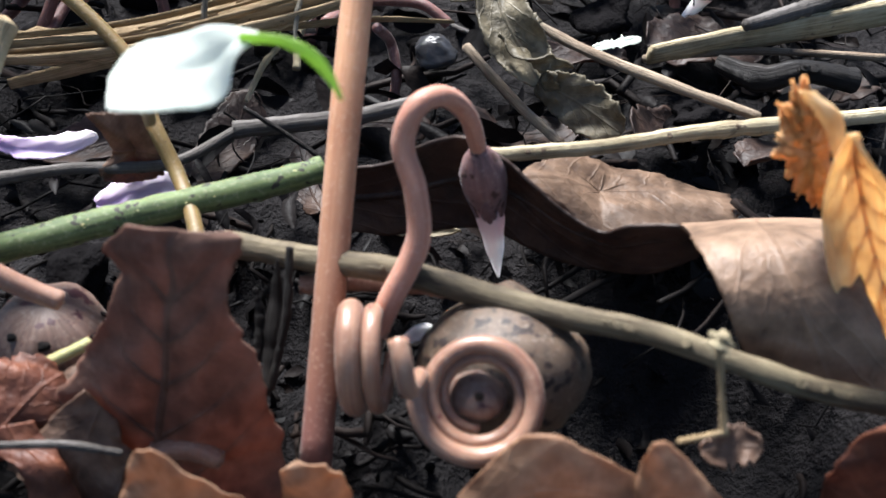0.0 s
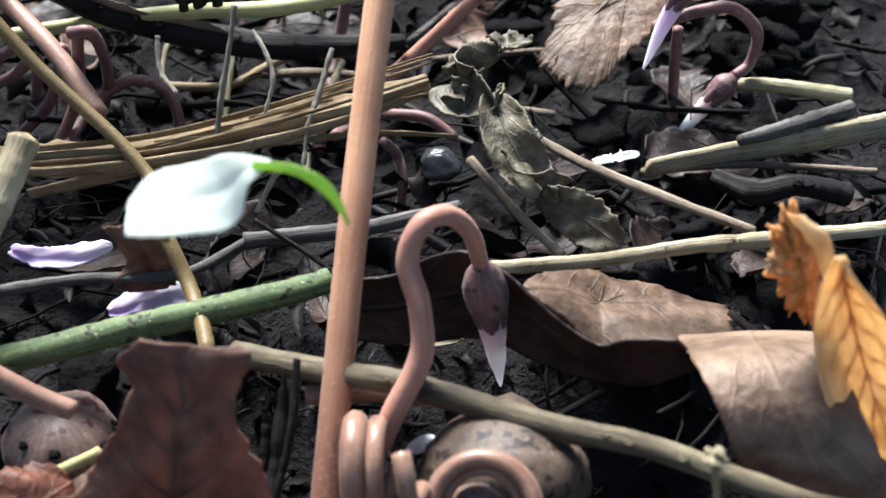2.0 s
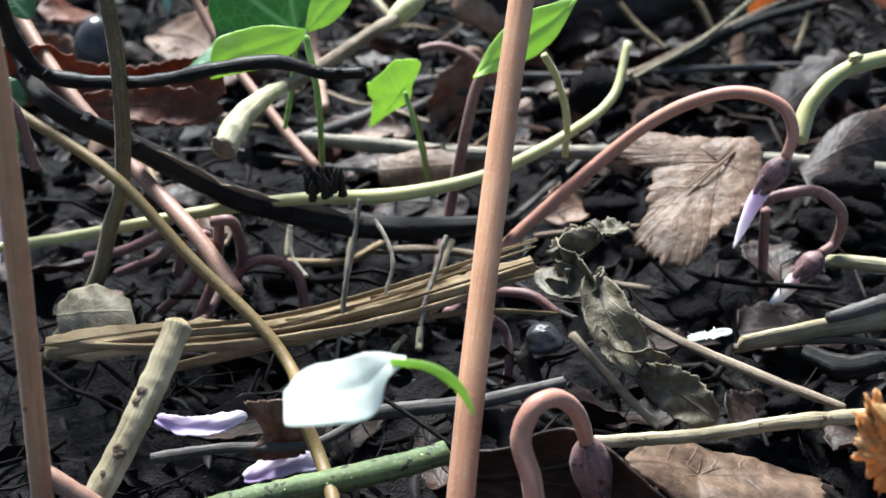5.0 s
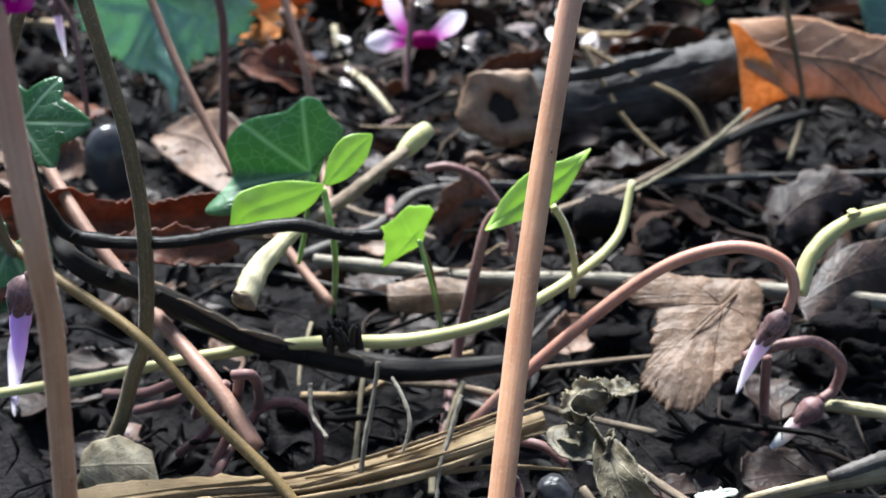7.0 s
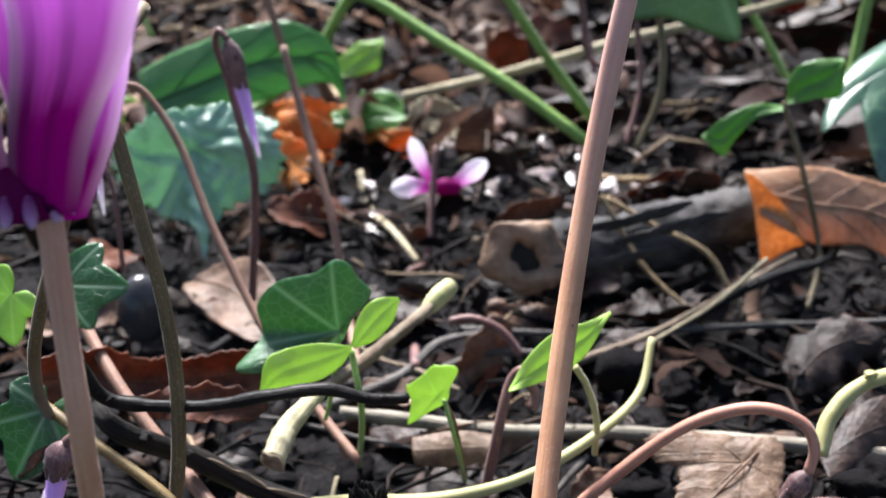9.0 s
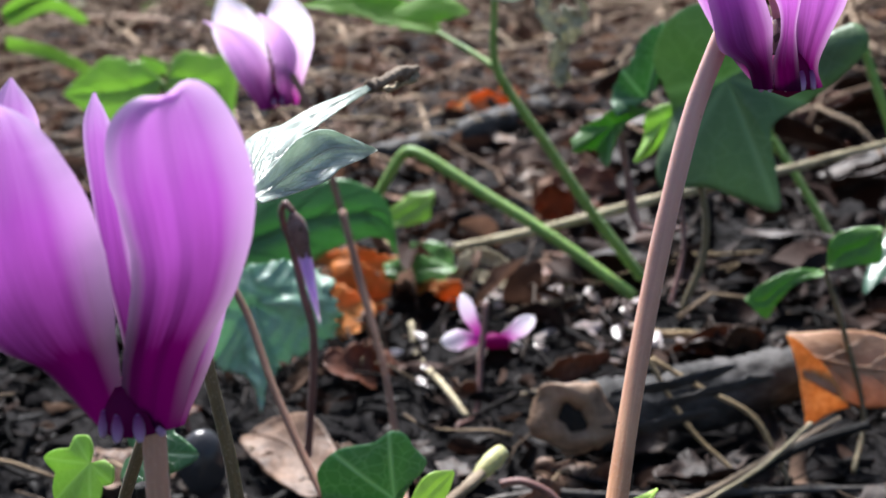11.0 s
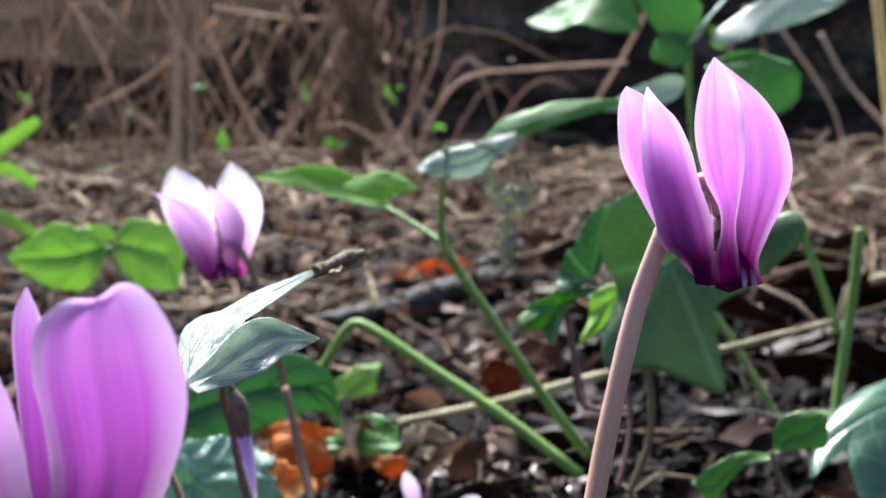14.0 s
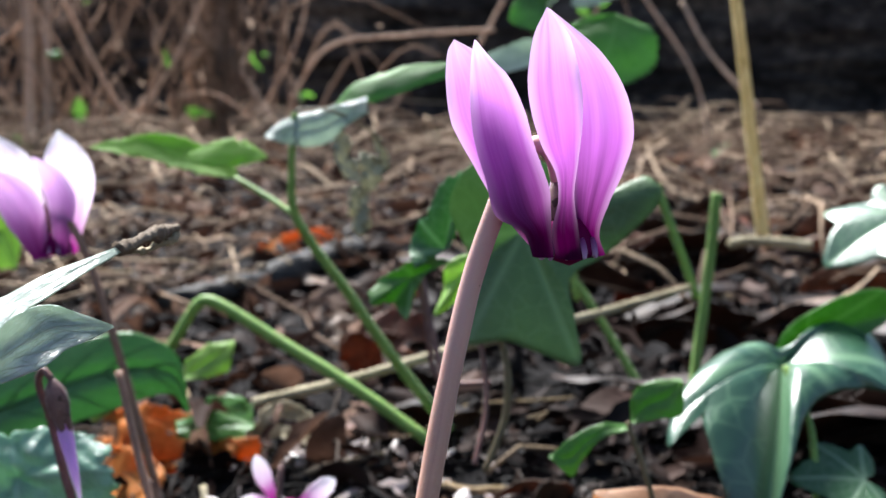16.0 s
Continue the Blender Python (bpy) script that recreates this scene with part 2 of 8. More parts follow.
PINK_STALK = stalk_material("rosy_stalk", (0.165, 0.082, 0.057), (0.29, 0.165, 0.115), fuzz=0.08)
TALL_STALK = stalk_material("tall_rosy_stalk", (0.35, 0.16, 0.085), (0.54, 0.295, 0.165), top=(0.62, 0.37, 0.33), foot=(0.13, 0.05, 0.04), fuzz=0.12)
ROSE_STALK = stalk_material("rose_brown_stalk", (0.27, 0.115, 0.08), (0.46, 0.235, 0.165), fuzz=0.12)
PLUM_STALK = stalk_material("plum_stalk", (0.085, 0.038, 0.037), (0.185, 0.09, 0.08), fuzz=0.1)
COIL_SKIN = stalk_material("coiled_stalk_skin", (0.15, 0.074, 0.054), (0.33, 0.195, 0.13), spots=(0.1, 0.03, 0.03), rough=0.34, fuzz=0.06, spot_at=0.68)
OLIVE_STALK = stalk_material("olive_stalk", (0.095, 0.062, 0.019), (0.19, 0.125, 0.043), fuzz=0.02)
DARK_STALK = stalk_material("brown_green_stalk", (0.06, 0.045, 0.02), (0.15, 0.11, 0.05), fuzz=0.1)
GREEN_STALK = stalk_material("green_stalk", (0.1, 0.2, 0.035), (0.22, 0.36, 0.08), fuzz=0.1)
MOSS_STALK = stalk_material("deep_green_stalk", (0.032, 0.05, 0.018), (0.135, 0.18, 0.066), spots=(0.02, 0.018, 0.012), fuzz=0.05, rough=0.7, spot_at=0.62)
VINE_STALK = stalk_material("pale_green_vine_skin", (0.24, 0.23, 0.085), (0.4, 0.38, 0.17), fuzz=0.3)
CALYX = stalk_material("purple_brown_calyx", (0.07, 0.03, 0.033), (0.2, 0.11, 0.105), fuzz=0.12, spot_at=0.6)
WHITE_BUD = petal_material("white_bud_petal", (0.7, 0.5, 0.5), (0.94, 0.9, 0.87), (0.97, 0.96, 0.94), inner=0.9)
PALE_BUD = petal_material("lilac_bud_petal", (0.6, 0.45, 0.6), (0.76, 0.64, 0.8), (0.82, 0.7, 0.85), inner=0.8)
VIOLET_BUD = petal_material("violet_bud_petal", (0.5, 0.3, 0.62), (0.58, 0.38, 0.76), (0.66, 0.48, 0.82), inner=0.8)
LILAC_PETAL = petal_material("lilac_fallen_petal", (0.42, 0.26, 0.5), (0.56, 0.4, 0.68), (0.76, 0.64, 0.83), inner=0.7)
PETAL = petal_material("pink_petal", (0.075, 0.0, 0.05), (0.44, 0.12, 0.49), (0.72, 0.46, 0.78), 0.02, through_amount=0.6, backlit_rim=0.65)
NEAR_PETAL = petal_material("deep_pink_petal", (0.05, 0.0, 0.038), (0.36, 0.075, 0.42), (0.7, 0.4, 0.77), 0.12, through_amount=0.4, backlit_rim=0.6)
# near-white body and tip stand for strong light on the back petals
SUNLIT_PETAL = petal_material("sunlit_white_petal", (0.2, 0.002, 0.13), (0.78, 0.54, 0.82), (0.99, 0.97, 0.99), -0.06, through_amount=0.6, backlit_rim=1.0)
LILAC_FRONT = petal_material("soft_lilac_petal", (0.24, 0.003, 0.17), (0.6, 0.31, 0.64), (0.77, 0.54, 0.81), -0.09, through_amount=0.5, backlit_rim=0.8)
FALLEN = petal_material("pale_fallen_petal", (0.6, 0.1, 0.5), (0.92, 0.82, 0.92), (0.98, 0.96, 0.98), through_amount=0.55)
LOBE = petal_material("lilac_mouth_lobe", (0.2, 0.02, 0.16), (0.5, 0.25, 0.52), (0.75, 0.6, 0.78), through_amount=0.3)
MOUTH = petal_material("magenta_mouth", (0.2, 0.0, 0.1), (0.35, 0.01, 0.2), (0.6, 0.25, 0.5))
STRAW = wood_material("dry_straw", (0.22, 0.15, 0.075), (0.47, 0.35, 0.21), (0.06, 0.038, 0.02))
PALE_STICK = wood_material("pale_stick", (0.27, 0.22, 0.13), (0.52, 0.45, 0.31), (0.07, 0.05, 0.035))
BROWN_STICK = wood_material("brown_stick", (0.13, 0.09, 0.06), (0.3, 0.24, 0.17), (0.03, 0.02, 0.015))
PALE_BARK = wood_material("lichen_pale_bark", (0.066, 0.049, 0.029), (0.17, 0.137, 0.083), (0.012, 0.008, 0.006), grain=5)
STUB_SKIN = wood_material("pale_green_wood", (0.3, 0.26, 0.14), (0.56, 0.5, 0.33), (0.07, 0.052, 0.03), rough=0.5, grain=6)
YELLOW_STRAW = wood_material("yellow_straw", (0.72, 0.56, 0.26), (0.95, 0.82, 0.5), (0.42, 0.3, 0.13), rough=0.5, grain=6, thin=0.3)
GREY_TWIG = wood_material("grey_twig", (0.06, 0.053, 0.048), (0.16, 0.145, 0.135), (0.014, 0.012, 0.011), spec=0.2)
BLACK_TWIG = wood_material("blackened_twig", (0.0075, 0.0066, 0.0064), (0.026, 0.0215, 0.019), (0.0025, 0.0025, 0.0025), rough=0.5, spec=0.14)
BARK = wood_material("dark_bark", (0.02, 0.018, 0.017), (0.075, 0.068, 0.065), (0.006, 0.005, 0.005), grain=8)
BROWN_LEAF = dry_leaf_material("brown_dry_leaf", (0.125, 0.071, 0.047), (0.28, 0.175, 0.12), (0.043, 0.024, 0.017), (1.0, 0.6, 0.35), 0.3)
CRISP_LEAF = dry_leaf_material("crisp_red_brown_leaf", (0.16, 0.084, 0.06), (0.32, 0.185, 0.135), (0.06, 0.03, 0.022), (1.0, 0.58, 0.38), 0.4, glow=0.08)
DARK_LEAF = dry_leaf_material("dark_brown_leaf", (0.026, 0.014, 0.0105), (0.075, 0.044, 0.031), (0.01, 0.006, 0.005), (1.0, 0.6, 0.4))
TAN_LEAF = dry_leaf_material("tan_dry_leaf", (0.19, 0.12, 0.078), (0.37, 0.245, 0.165), (0.07, 0.042, 0.028), (1.0, 0.75, 0.5))
VEINED_TAN = dry_leaf_material("veined_tan_leaf", (0.16, 0.1, 0.064), (0.3, 0.195, 0.13), (0.065, 0.037, 0.024), (1.0, 0.68, 0.42), 0.4, glow=0.12)
PALE_LEAF = dry_leaf_material("pale_papery_leaf", (0.3, 0.25, 0.16), (0.5, 0.43, 0.3), (0.12, 0.09, 0.05), (1.0, 0.85, 0.6))
GREY_LEAF = dry_leaf_material("grey_withered_leaf", (0.09, 0.074, 0.045), (0.27, 0.23, 0.155), (0.024, 0.018, 0.012), (1.0, 0.85, 0.6), 0.25)
ORANGE_LEAF = dry_leaf_material("orange_dry_leaf", (0.64, 0.3, 0.09), (0.88, 0.6, 0.31), (0.36, 0.12, 0.03), (1.0, 0.72, 0.38), 0.42, glow=0.3)
# paler copy of the orange leaf, with sunlight put into its colour
SUNLIT_ORANGE = dry_leaf_material("sunlit_orange_dry_leaf", (0.82, 0.56, 0.29), (0.95, 0.82, 0.6), (0.6, 0.28, 0.08), (1.0, 0.84, 0.55), 0.6, glow=0.5)
RUST_LEAF = dry_leaf_material("rust_red_leaf", (0.11, 0.036, 0.02), (0.25, 0.09, 0.045), (0.035, 0.013, 0.009), (1.0, 0.4, 0.12), 0.3, glow=0.1)
IVY_DARK = green_leaf_material("dark_ivy_leaf", (0.045, 0.12, 0.055), (0.09, 0.2, 0.095), (0.36, 0.5, 0.34), (0.2, 0.46, 0.13), 0.42, 0.34, 0.5, wrinkle=0.6)
IVY_BIG = green_leaf_material("broad_ivy_leaf", (0.085, 0.15, 0.072), (0.15, 0.24, 0.115), (0.25, 0.36, 0.21), (0.26, 0.46, 0.16), 0.42, 0.42, 0.5, wrinkle=0.5)
IVY_LIGHT = green_leaf_material("young_ivy_leaf", (0.22, 0.4, 0.075), (0.36, 0.54, 0.15), (0.45, 0.62, 0.24), (0.55, 0.8, 0.22), 0.5, 0.45)
IVY_MID = green_leaf_material("mid_green_leaf", (0.05, 0.14, 0.03), (0.1, 0.25, 0.05), (0.2, 0.35, 0.12), (0.25, 0.6, 0.06), 0.35, 0.35)
IVY_GLOSSY = green_leaf_material("glossy_ivy_leaf", (0.016, 0.055, 0.03), (0.036, 0.1, 0.052), (0.14, 0.26, 0.14), (0.1, 0.35, 0.06), 0.06, 0.33, 0.95, wrinkle=0.2)
# silvery white in the base colour stands for sheen on green leaves
SHEEN_LEAF = green_leaf_material("pale_sheen_leaf", (0.26, 0.35, 0.3), (0.78, 0.84, 0.79), (0.8, 0.86, 0.78), (0.7, 0.85, 0.65), 0.42, 0.24, 1.0, ivy=False, wrinkle=1.0)
# white base colour stands for sky glare on a glossy leaf
GLARE_LEAF = green_leaf_material("white_glare_leaf", (0.8, 0.86, 0.78), (0.92, 0.94, 0.9), (0.86, 0.92, 0.82), (0.97, 1.0, 0.95), 0.6, 0.3, 0.8, ivy=False, wrinkle=0.2)
BLOND_LEAF = dry_leaf_material("blond_dry_leaf", (0.33, 0.19, 0.115), (0.56, 0.37, 0.24), (0.13, 0.065, 0.04), (1.0, 0.7, 0.42), 0.42, glow=0.2)
VIVID_LEAF = dry_leaf_material("vivid_orange_leaf", (0.6, 0.2, 0.035), (0.85, 0.38, 0.1), (0.22, 0.06, 0.015), (1.0, 0.5, 0.12), 0.45, glow=0.35)
CARAMEL_LEAF = dry_leaf_material("caramel_dry_leaf", (0.36, 0.2, 0.12), (0.58, 0.37, 0.24), (0.15, 0.065, 0.035), (1.0, 0.58, 0.25), 0.34, 0.42, glow=0.35)
GREY_STRAW = wood_material("weathered_grey_straw", (0.16, 0.14, 0.108), (0.36, 0.32, 0.25), (0.04, 0.034, 0.027), grain=10)
DARK_VEINED = green_leaf_material("dark_veined_leaf", (0.06, 0.17, 0.065), (0.12, 0.28, 0.11), (0.24, 0.42, 0.2), (0.28, 0.6, 0.18), 0.42, 0.34, 0.5, ivy=False, wrinkle=0.7)
MID_BLADE = green_leaf_material("mid_veined_leaf", (0.09, 0.22, 0.065), (0.17, 0.35, 0.11), (0.3, 0.5, 0.22), (0.32, 0.66, 0.16), 0.42, 0.45, 0.25, ivy=False, wrinkle=0.5)
BLADE_GREEN = green_leaf_material("veined_green_leaf", (0.16, 0.34, 0.05), (0.3, 0.5, 0.11), (0.4, 0.58, 0.18), (0.5, 0.85, 0.16), 0.5, 0.5, 0.2, ivy=False)
IVY_FOLD = green_leaf_material("folded_green_leaf", (0.05, 0.15, 0.03), (0.12, 0.28, 0.05), (0.2, 0.38, 0.1), (0.25, 0.6, 0.06), 0.35, 0.35, ivy=False)
YOUNG_BLADE = green_leaf_material("young_toothed_leaf", (0.26, 0.44, 0.07), (0.47, 0.64, 0.16), (0.55, 0.72, 0.28), (0.7, 0.95, 0.25), 0.5, 0.45, ivy=False, wrinkle=0.15)
WRINKLED = green_leaf_material("wrinkled_green_leaf", (0.15, 0.33, 0.21), (0.36, 0.56, 0.42), (0.48, 0.68, 0.54), (0.42, 0.72, 0.4), 0.36, 0.22, 1.0, ivy=False, wrinkle=1.0)
WILTED = dry_leaf_material("wilted_green_leaf", (0.37, 0.36, 0.27), (0.68, 0.66, 0.53), (0.14, 0.12, 0.08), (1.0, 0.96, 0.76), 0.35, glow=0.1)
SOIL = soil_material()
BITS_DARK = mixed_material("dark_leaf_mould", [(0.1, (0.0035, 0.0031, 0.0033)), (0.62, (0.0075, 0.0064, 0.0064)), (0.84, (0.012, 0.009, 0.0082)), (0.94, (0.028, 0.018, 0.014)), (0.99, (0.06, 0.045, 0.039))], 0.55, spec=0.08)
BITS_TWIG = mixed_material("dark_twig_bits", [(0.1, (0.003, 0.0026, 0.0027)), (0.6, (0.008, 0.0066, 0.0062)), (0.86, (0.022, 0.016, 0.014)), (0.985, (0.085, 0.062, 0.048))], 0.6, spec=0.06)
BITS_BROWN = mixed_material("brown_leaf_crumbs", [(0.1, (0.007, 0.0038, 0.003)), (0.5, (0.02, 0.0105, 0.0078)), (0.76, (0.062, 0.036, 0.026)), (0.92, (0.22, 0.145, 0.105)), (0.96, (0.3, 0.09, 0.03))], 0.8, spec=0.07, thin=0.2)
BITS_BANK = mixed_material("dry_bank_leaves", [(0.1, (0.012, 0.0058, 0.0042)), (0.5, (0.045, 0.021, 0.014)), (0.74, (0.13, 0.07, 0.047)), (0.9, (0.28, 0.175, 0.125)), (0.97, (0.45, 0.14, 0.04))], 0.7, spec=0.12, thin=0.25)
# darker copy of the bank leaves, with shade put into its colour
BITS_DIM = mixed_material("dim_brown_leaves", [(0.1, (0.007, 0.004, 0.0035)), (0.6, (0.02, 0.0105, 0.008)), (0.9, (0.06, 0.033, 0.025)), (0.98, (0.28, 0.085, 0.03))], 0.65, spec=0.12)
BITS_STRAW = mixed_material("dry_stem_bits", [(0.1, (0.025, 0.015, 0.01)), (0.55, (0.085, 0.052, 0.03)), (0.92, (0.28, 0.2, 0.12))], 0.75)
BITS_REED = mixed_material("dry_bank_stems", [(0.1, (0.05, 0.03, 0.02)), (0.55, (0.19, 0.125, 0.085)), (0.92, (0.48, 0.36, 0.25))], 0.75, spec=0.1)
# pale glossy flakes whose near-white colour stands for wet glints
BITS_GLINT = mixed_material("pale_glint_flakes", [(0.1, (0.2, 0.15, 0.14)), (0.5, (0.5, 0.42, 0.4)), (0.9, (0.78, 0.7, 0.68))], 0.3, spec=0.6, thin=0.2)
PEBBLE = mixed_material("dark_pebble", [(0.2, (0.01, 0.01, 0.01)), (0.8, (0.05, 0.05, 0.055))], 0.25, 200)
FRUIT = stalk_material("brown_seed_capsule", (0.042, 0.028, 0.02), (0.135, 0.09, 0.06), spots=(0.02, 0.012, 0.01), rough=0.6, fuzz=0.0, spot_at=0.58)
DEAD_STEM = wood_material("dead_stem_skin", (0.56, 0.39, 0.29), (0.84, 0.65, 0.51), (0.22, 0.14, 0.1), thin=0.25)
WITHERED = mixed_material("withered_foliage", [(0.1, (0.08, 0.055, 0.042)), (0.5, (0.38, 0.27, 0.205)), (0.9, (0.64, 0.49, 0.39))], 0.8, spec=0.05, thin=0.45)
CAPSULE_PINK = stalk_material("pinkish_capsule_skin", (0.085, 0.05, 0.038), (0.2, 0.13, 0.105), spots=(0.05, 0.015, 0.02), rough=0.5, fuzz=0.05, spot_at=0.6)
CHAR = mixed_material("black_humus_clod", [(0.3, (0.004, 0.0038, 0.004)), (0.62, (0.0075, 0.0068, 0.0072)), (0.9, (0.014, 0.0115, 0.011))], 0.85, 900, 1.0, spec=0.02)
WALL = rough_ground_material("dark_old_wall", [(0.36, (0.012, 0.011, 0.0115)), (0.5, (0.05, 0.043, 0.042)), (0.66, (0.22, 0.18, 0.16))])
SLOPE = rough_ground_material("dry_litter_slope", [(0.34, (0.012, 0.008, 0.0066)), (0.5, (0.03, 0.0215, 0.018)), (0.66, (0.065, 0.048, 0.041))], (0.4, 1, 1))

# ---- building helpers; lengths in millimetres ----
MM = 0.001
ORIGIN = {}
rng = np.random.default_rng(7)


def thing(name, at, label, category, group="", kind=""):
    """An empty at the base of a thing that has parts."""
    e = new(name)
    e.location = Vector(at) * MM
    e.empty_display_size = 0.005
    ORIGIN[e.name] = np.array(at, float)
    return tagged(e, label, category, group, kind)


def mesh(name, verts, faces, mat, parent=None, uvs=None, label="", category="", group="", kind="", thick=0.0, smooth=True):
    verts = np.asarray(verts, float)
    o = ORIGIN[parent.name] if parent else verts.mean(0) * (1, 1, 0) + (0, 0, verts[:, 2].min())
    me = bpy.data.meshes.new(name)
    me.from_pydata(((verts - o) * MM).tolist(), [], [list(f) for f in faces])
    if uvs is not None:
        layer = me.uv_layers.new(name="uv")
        idx = np.empty(len(me.loops), dtype=np.int32)
        me.loops.foreach_get("vertex_index", idx)
        layer.data.foreach_set("uv", np.asarray(uvs, np.float32)[idx].ravel())
    me.materials.append(mat)
    me.polygons.foreach_set("use_smooth", np.full(len(me.polygons), smooth))
    me.update()
    ob = new(name, me)
    if parent:
        ob.parent = parent
        ORIGIN[ob.name] = o
    else:
        ob.location = Vector(o) * MM
        ORIGIN[ob.name] = o
    if thick:
        s = ob.modifiers.new("thickness", "SOLIDIFY")
        s.thickness, s.offset = thick * MM, 0
    return tagged(ob, label, category, group, kind)


def spline(pts, steps):
    """A smooth run through the points."""
    p = np.asarray(pts, float)
    if len(p) == 2:
        return p[0] + np.linspace(0, 1, steps)[:, None] * (p[1] - p[0])
    d = np.r_[0, np.cumsum(np.sqrt(np.linalg.norm(np.diff(p, axis=0), axis=1)) + 1e-6)]
    m = np.zeros_like(p)
    m[1:-1] = (p[2:] - p[:-2]) / (d[2:] - d[:-2])[:, None]
    m[0], m[-1] = (p[1] - p[0]) / (d[1] - d[0]), (p[-1] - p[-2]) / (d[-1] - d[-2])
    s = np.linspace(0, d[-1], steps)
    i = np.clip(np.searchsorted(d, s, "right") - 1, 0, len(p) - 2)
    h = (d[i + 1] - d[i])[:, None]
    u = ((s - d[i])[:, None]) / h
    return (2 * u**3 - 3 * u**2 + 1) * p[i] + (u**3 - 2 * u**2 + u) * h * m[i] + (-2 * u**3 + 3 * u**2) * p[i + 1] + (u**3 - u**2) * h * m[i + 1]


def axes_along(c):
    t = np.gradient(c, axis=0)
    t /= np.linalg.norm(t, axis=1)[:, None] + 1e-9
    a = np.cross(t[0], (0.3, 0.9, 0.2))
    s = [a / np.linalg.norm(a)]
    for k in range(1, len(c)):
        v = s[-1] - t[k] * (s[-1] @ t[k])
        s.append(v / (np.linalg.norm(v) + 1e-9))
    s = np.array(s)
    return t, s, np.cross(t, s)


def tube_data(pts, radius, seg=10, steps=40, lump=0.06, flat=1.0):
    c = spline(pts, steps)
    r = np.interp(np.linspace(0, 1, steps), np.linspace(0, 1, len(np.atleast_1d(radius))), np.atleast_1d(radius)) if np.ndim(radius) else np.full(steps, radius)
    t, s, w = axes_along(c)
    a = np.linspace(0, 2 * np.pi, seg, endpoint=False)
    jit = 1 + lump * rng.standard_normal((steps, 1)) + lump * 0.6 * rng.standard_normal((steps, seg))
    jit = (jit + np.roll(jit, 1, 0) + np.roll(jit, -1, 0)) / 3
    ring = (np.cos(a)[None, :, None] * s[:, None] + flat * np.sin(a)[None, :, None] * w[:, None]) * (r[:, None] * jit)[..., None] + c[:, None]
    v = np.concatenate([ring.reshape(-1, 3), c[:1] - t[:1] * r[0] * 0.15, c[-1:] + t[-1:] * r[-1] * 0.4])
    k, j = np.meshgrid(np.arange(steps - 1), np.arange(seg), indexing="ij")
    q = np.stack([k * seg + j, k * seg + (j + 1) % seg, (k + 1) * seg + (j + 1) % seg, (k + 1) * seg + j], -1).reshape(-1, 4).tolist()
    n = steps * seg
    q += [[n, (j + 1) % seg, j] for j in range(seg)] + [[n + 1, n - seg + j, n - seg + (j + 1) % seg] for j in range(seg)]
    length = np.r_[0, np.cumsum(np.linalg.norm(np.diff(c, axis=0), axis=1))] / 3.0
    uv = np.stack([np.repeat(length, seg), np.tile(np.abs(np.linspace(-1, 1, seg)), steps)], 1)
    return v, q, np.concatenate([uv, [[0, 0], [length[-1], 0]]])


def tube(name, pts, radius, mat, parent=None, label="", category="", group="", kind="", **shape):
    v, q, uv = tube_data(pts, radius, **shape)
    return mesh(name, v, q, mat, parent, uv, label, category, group, kind)


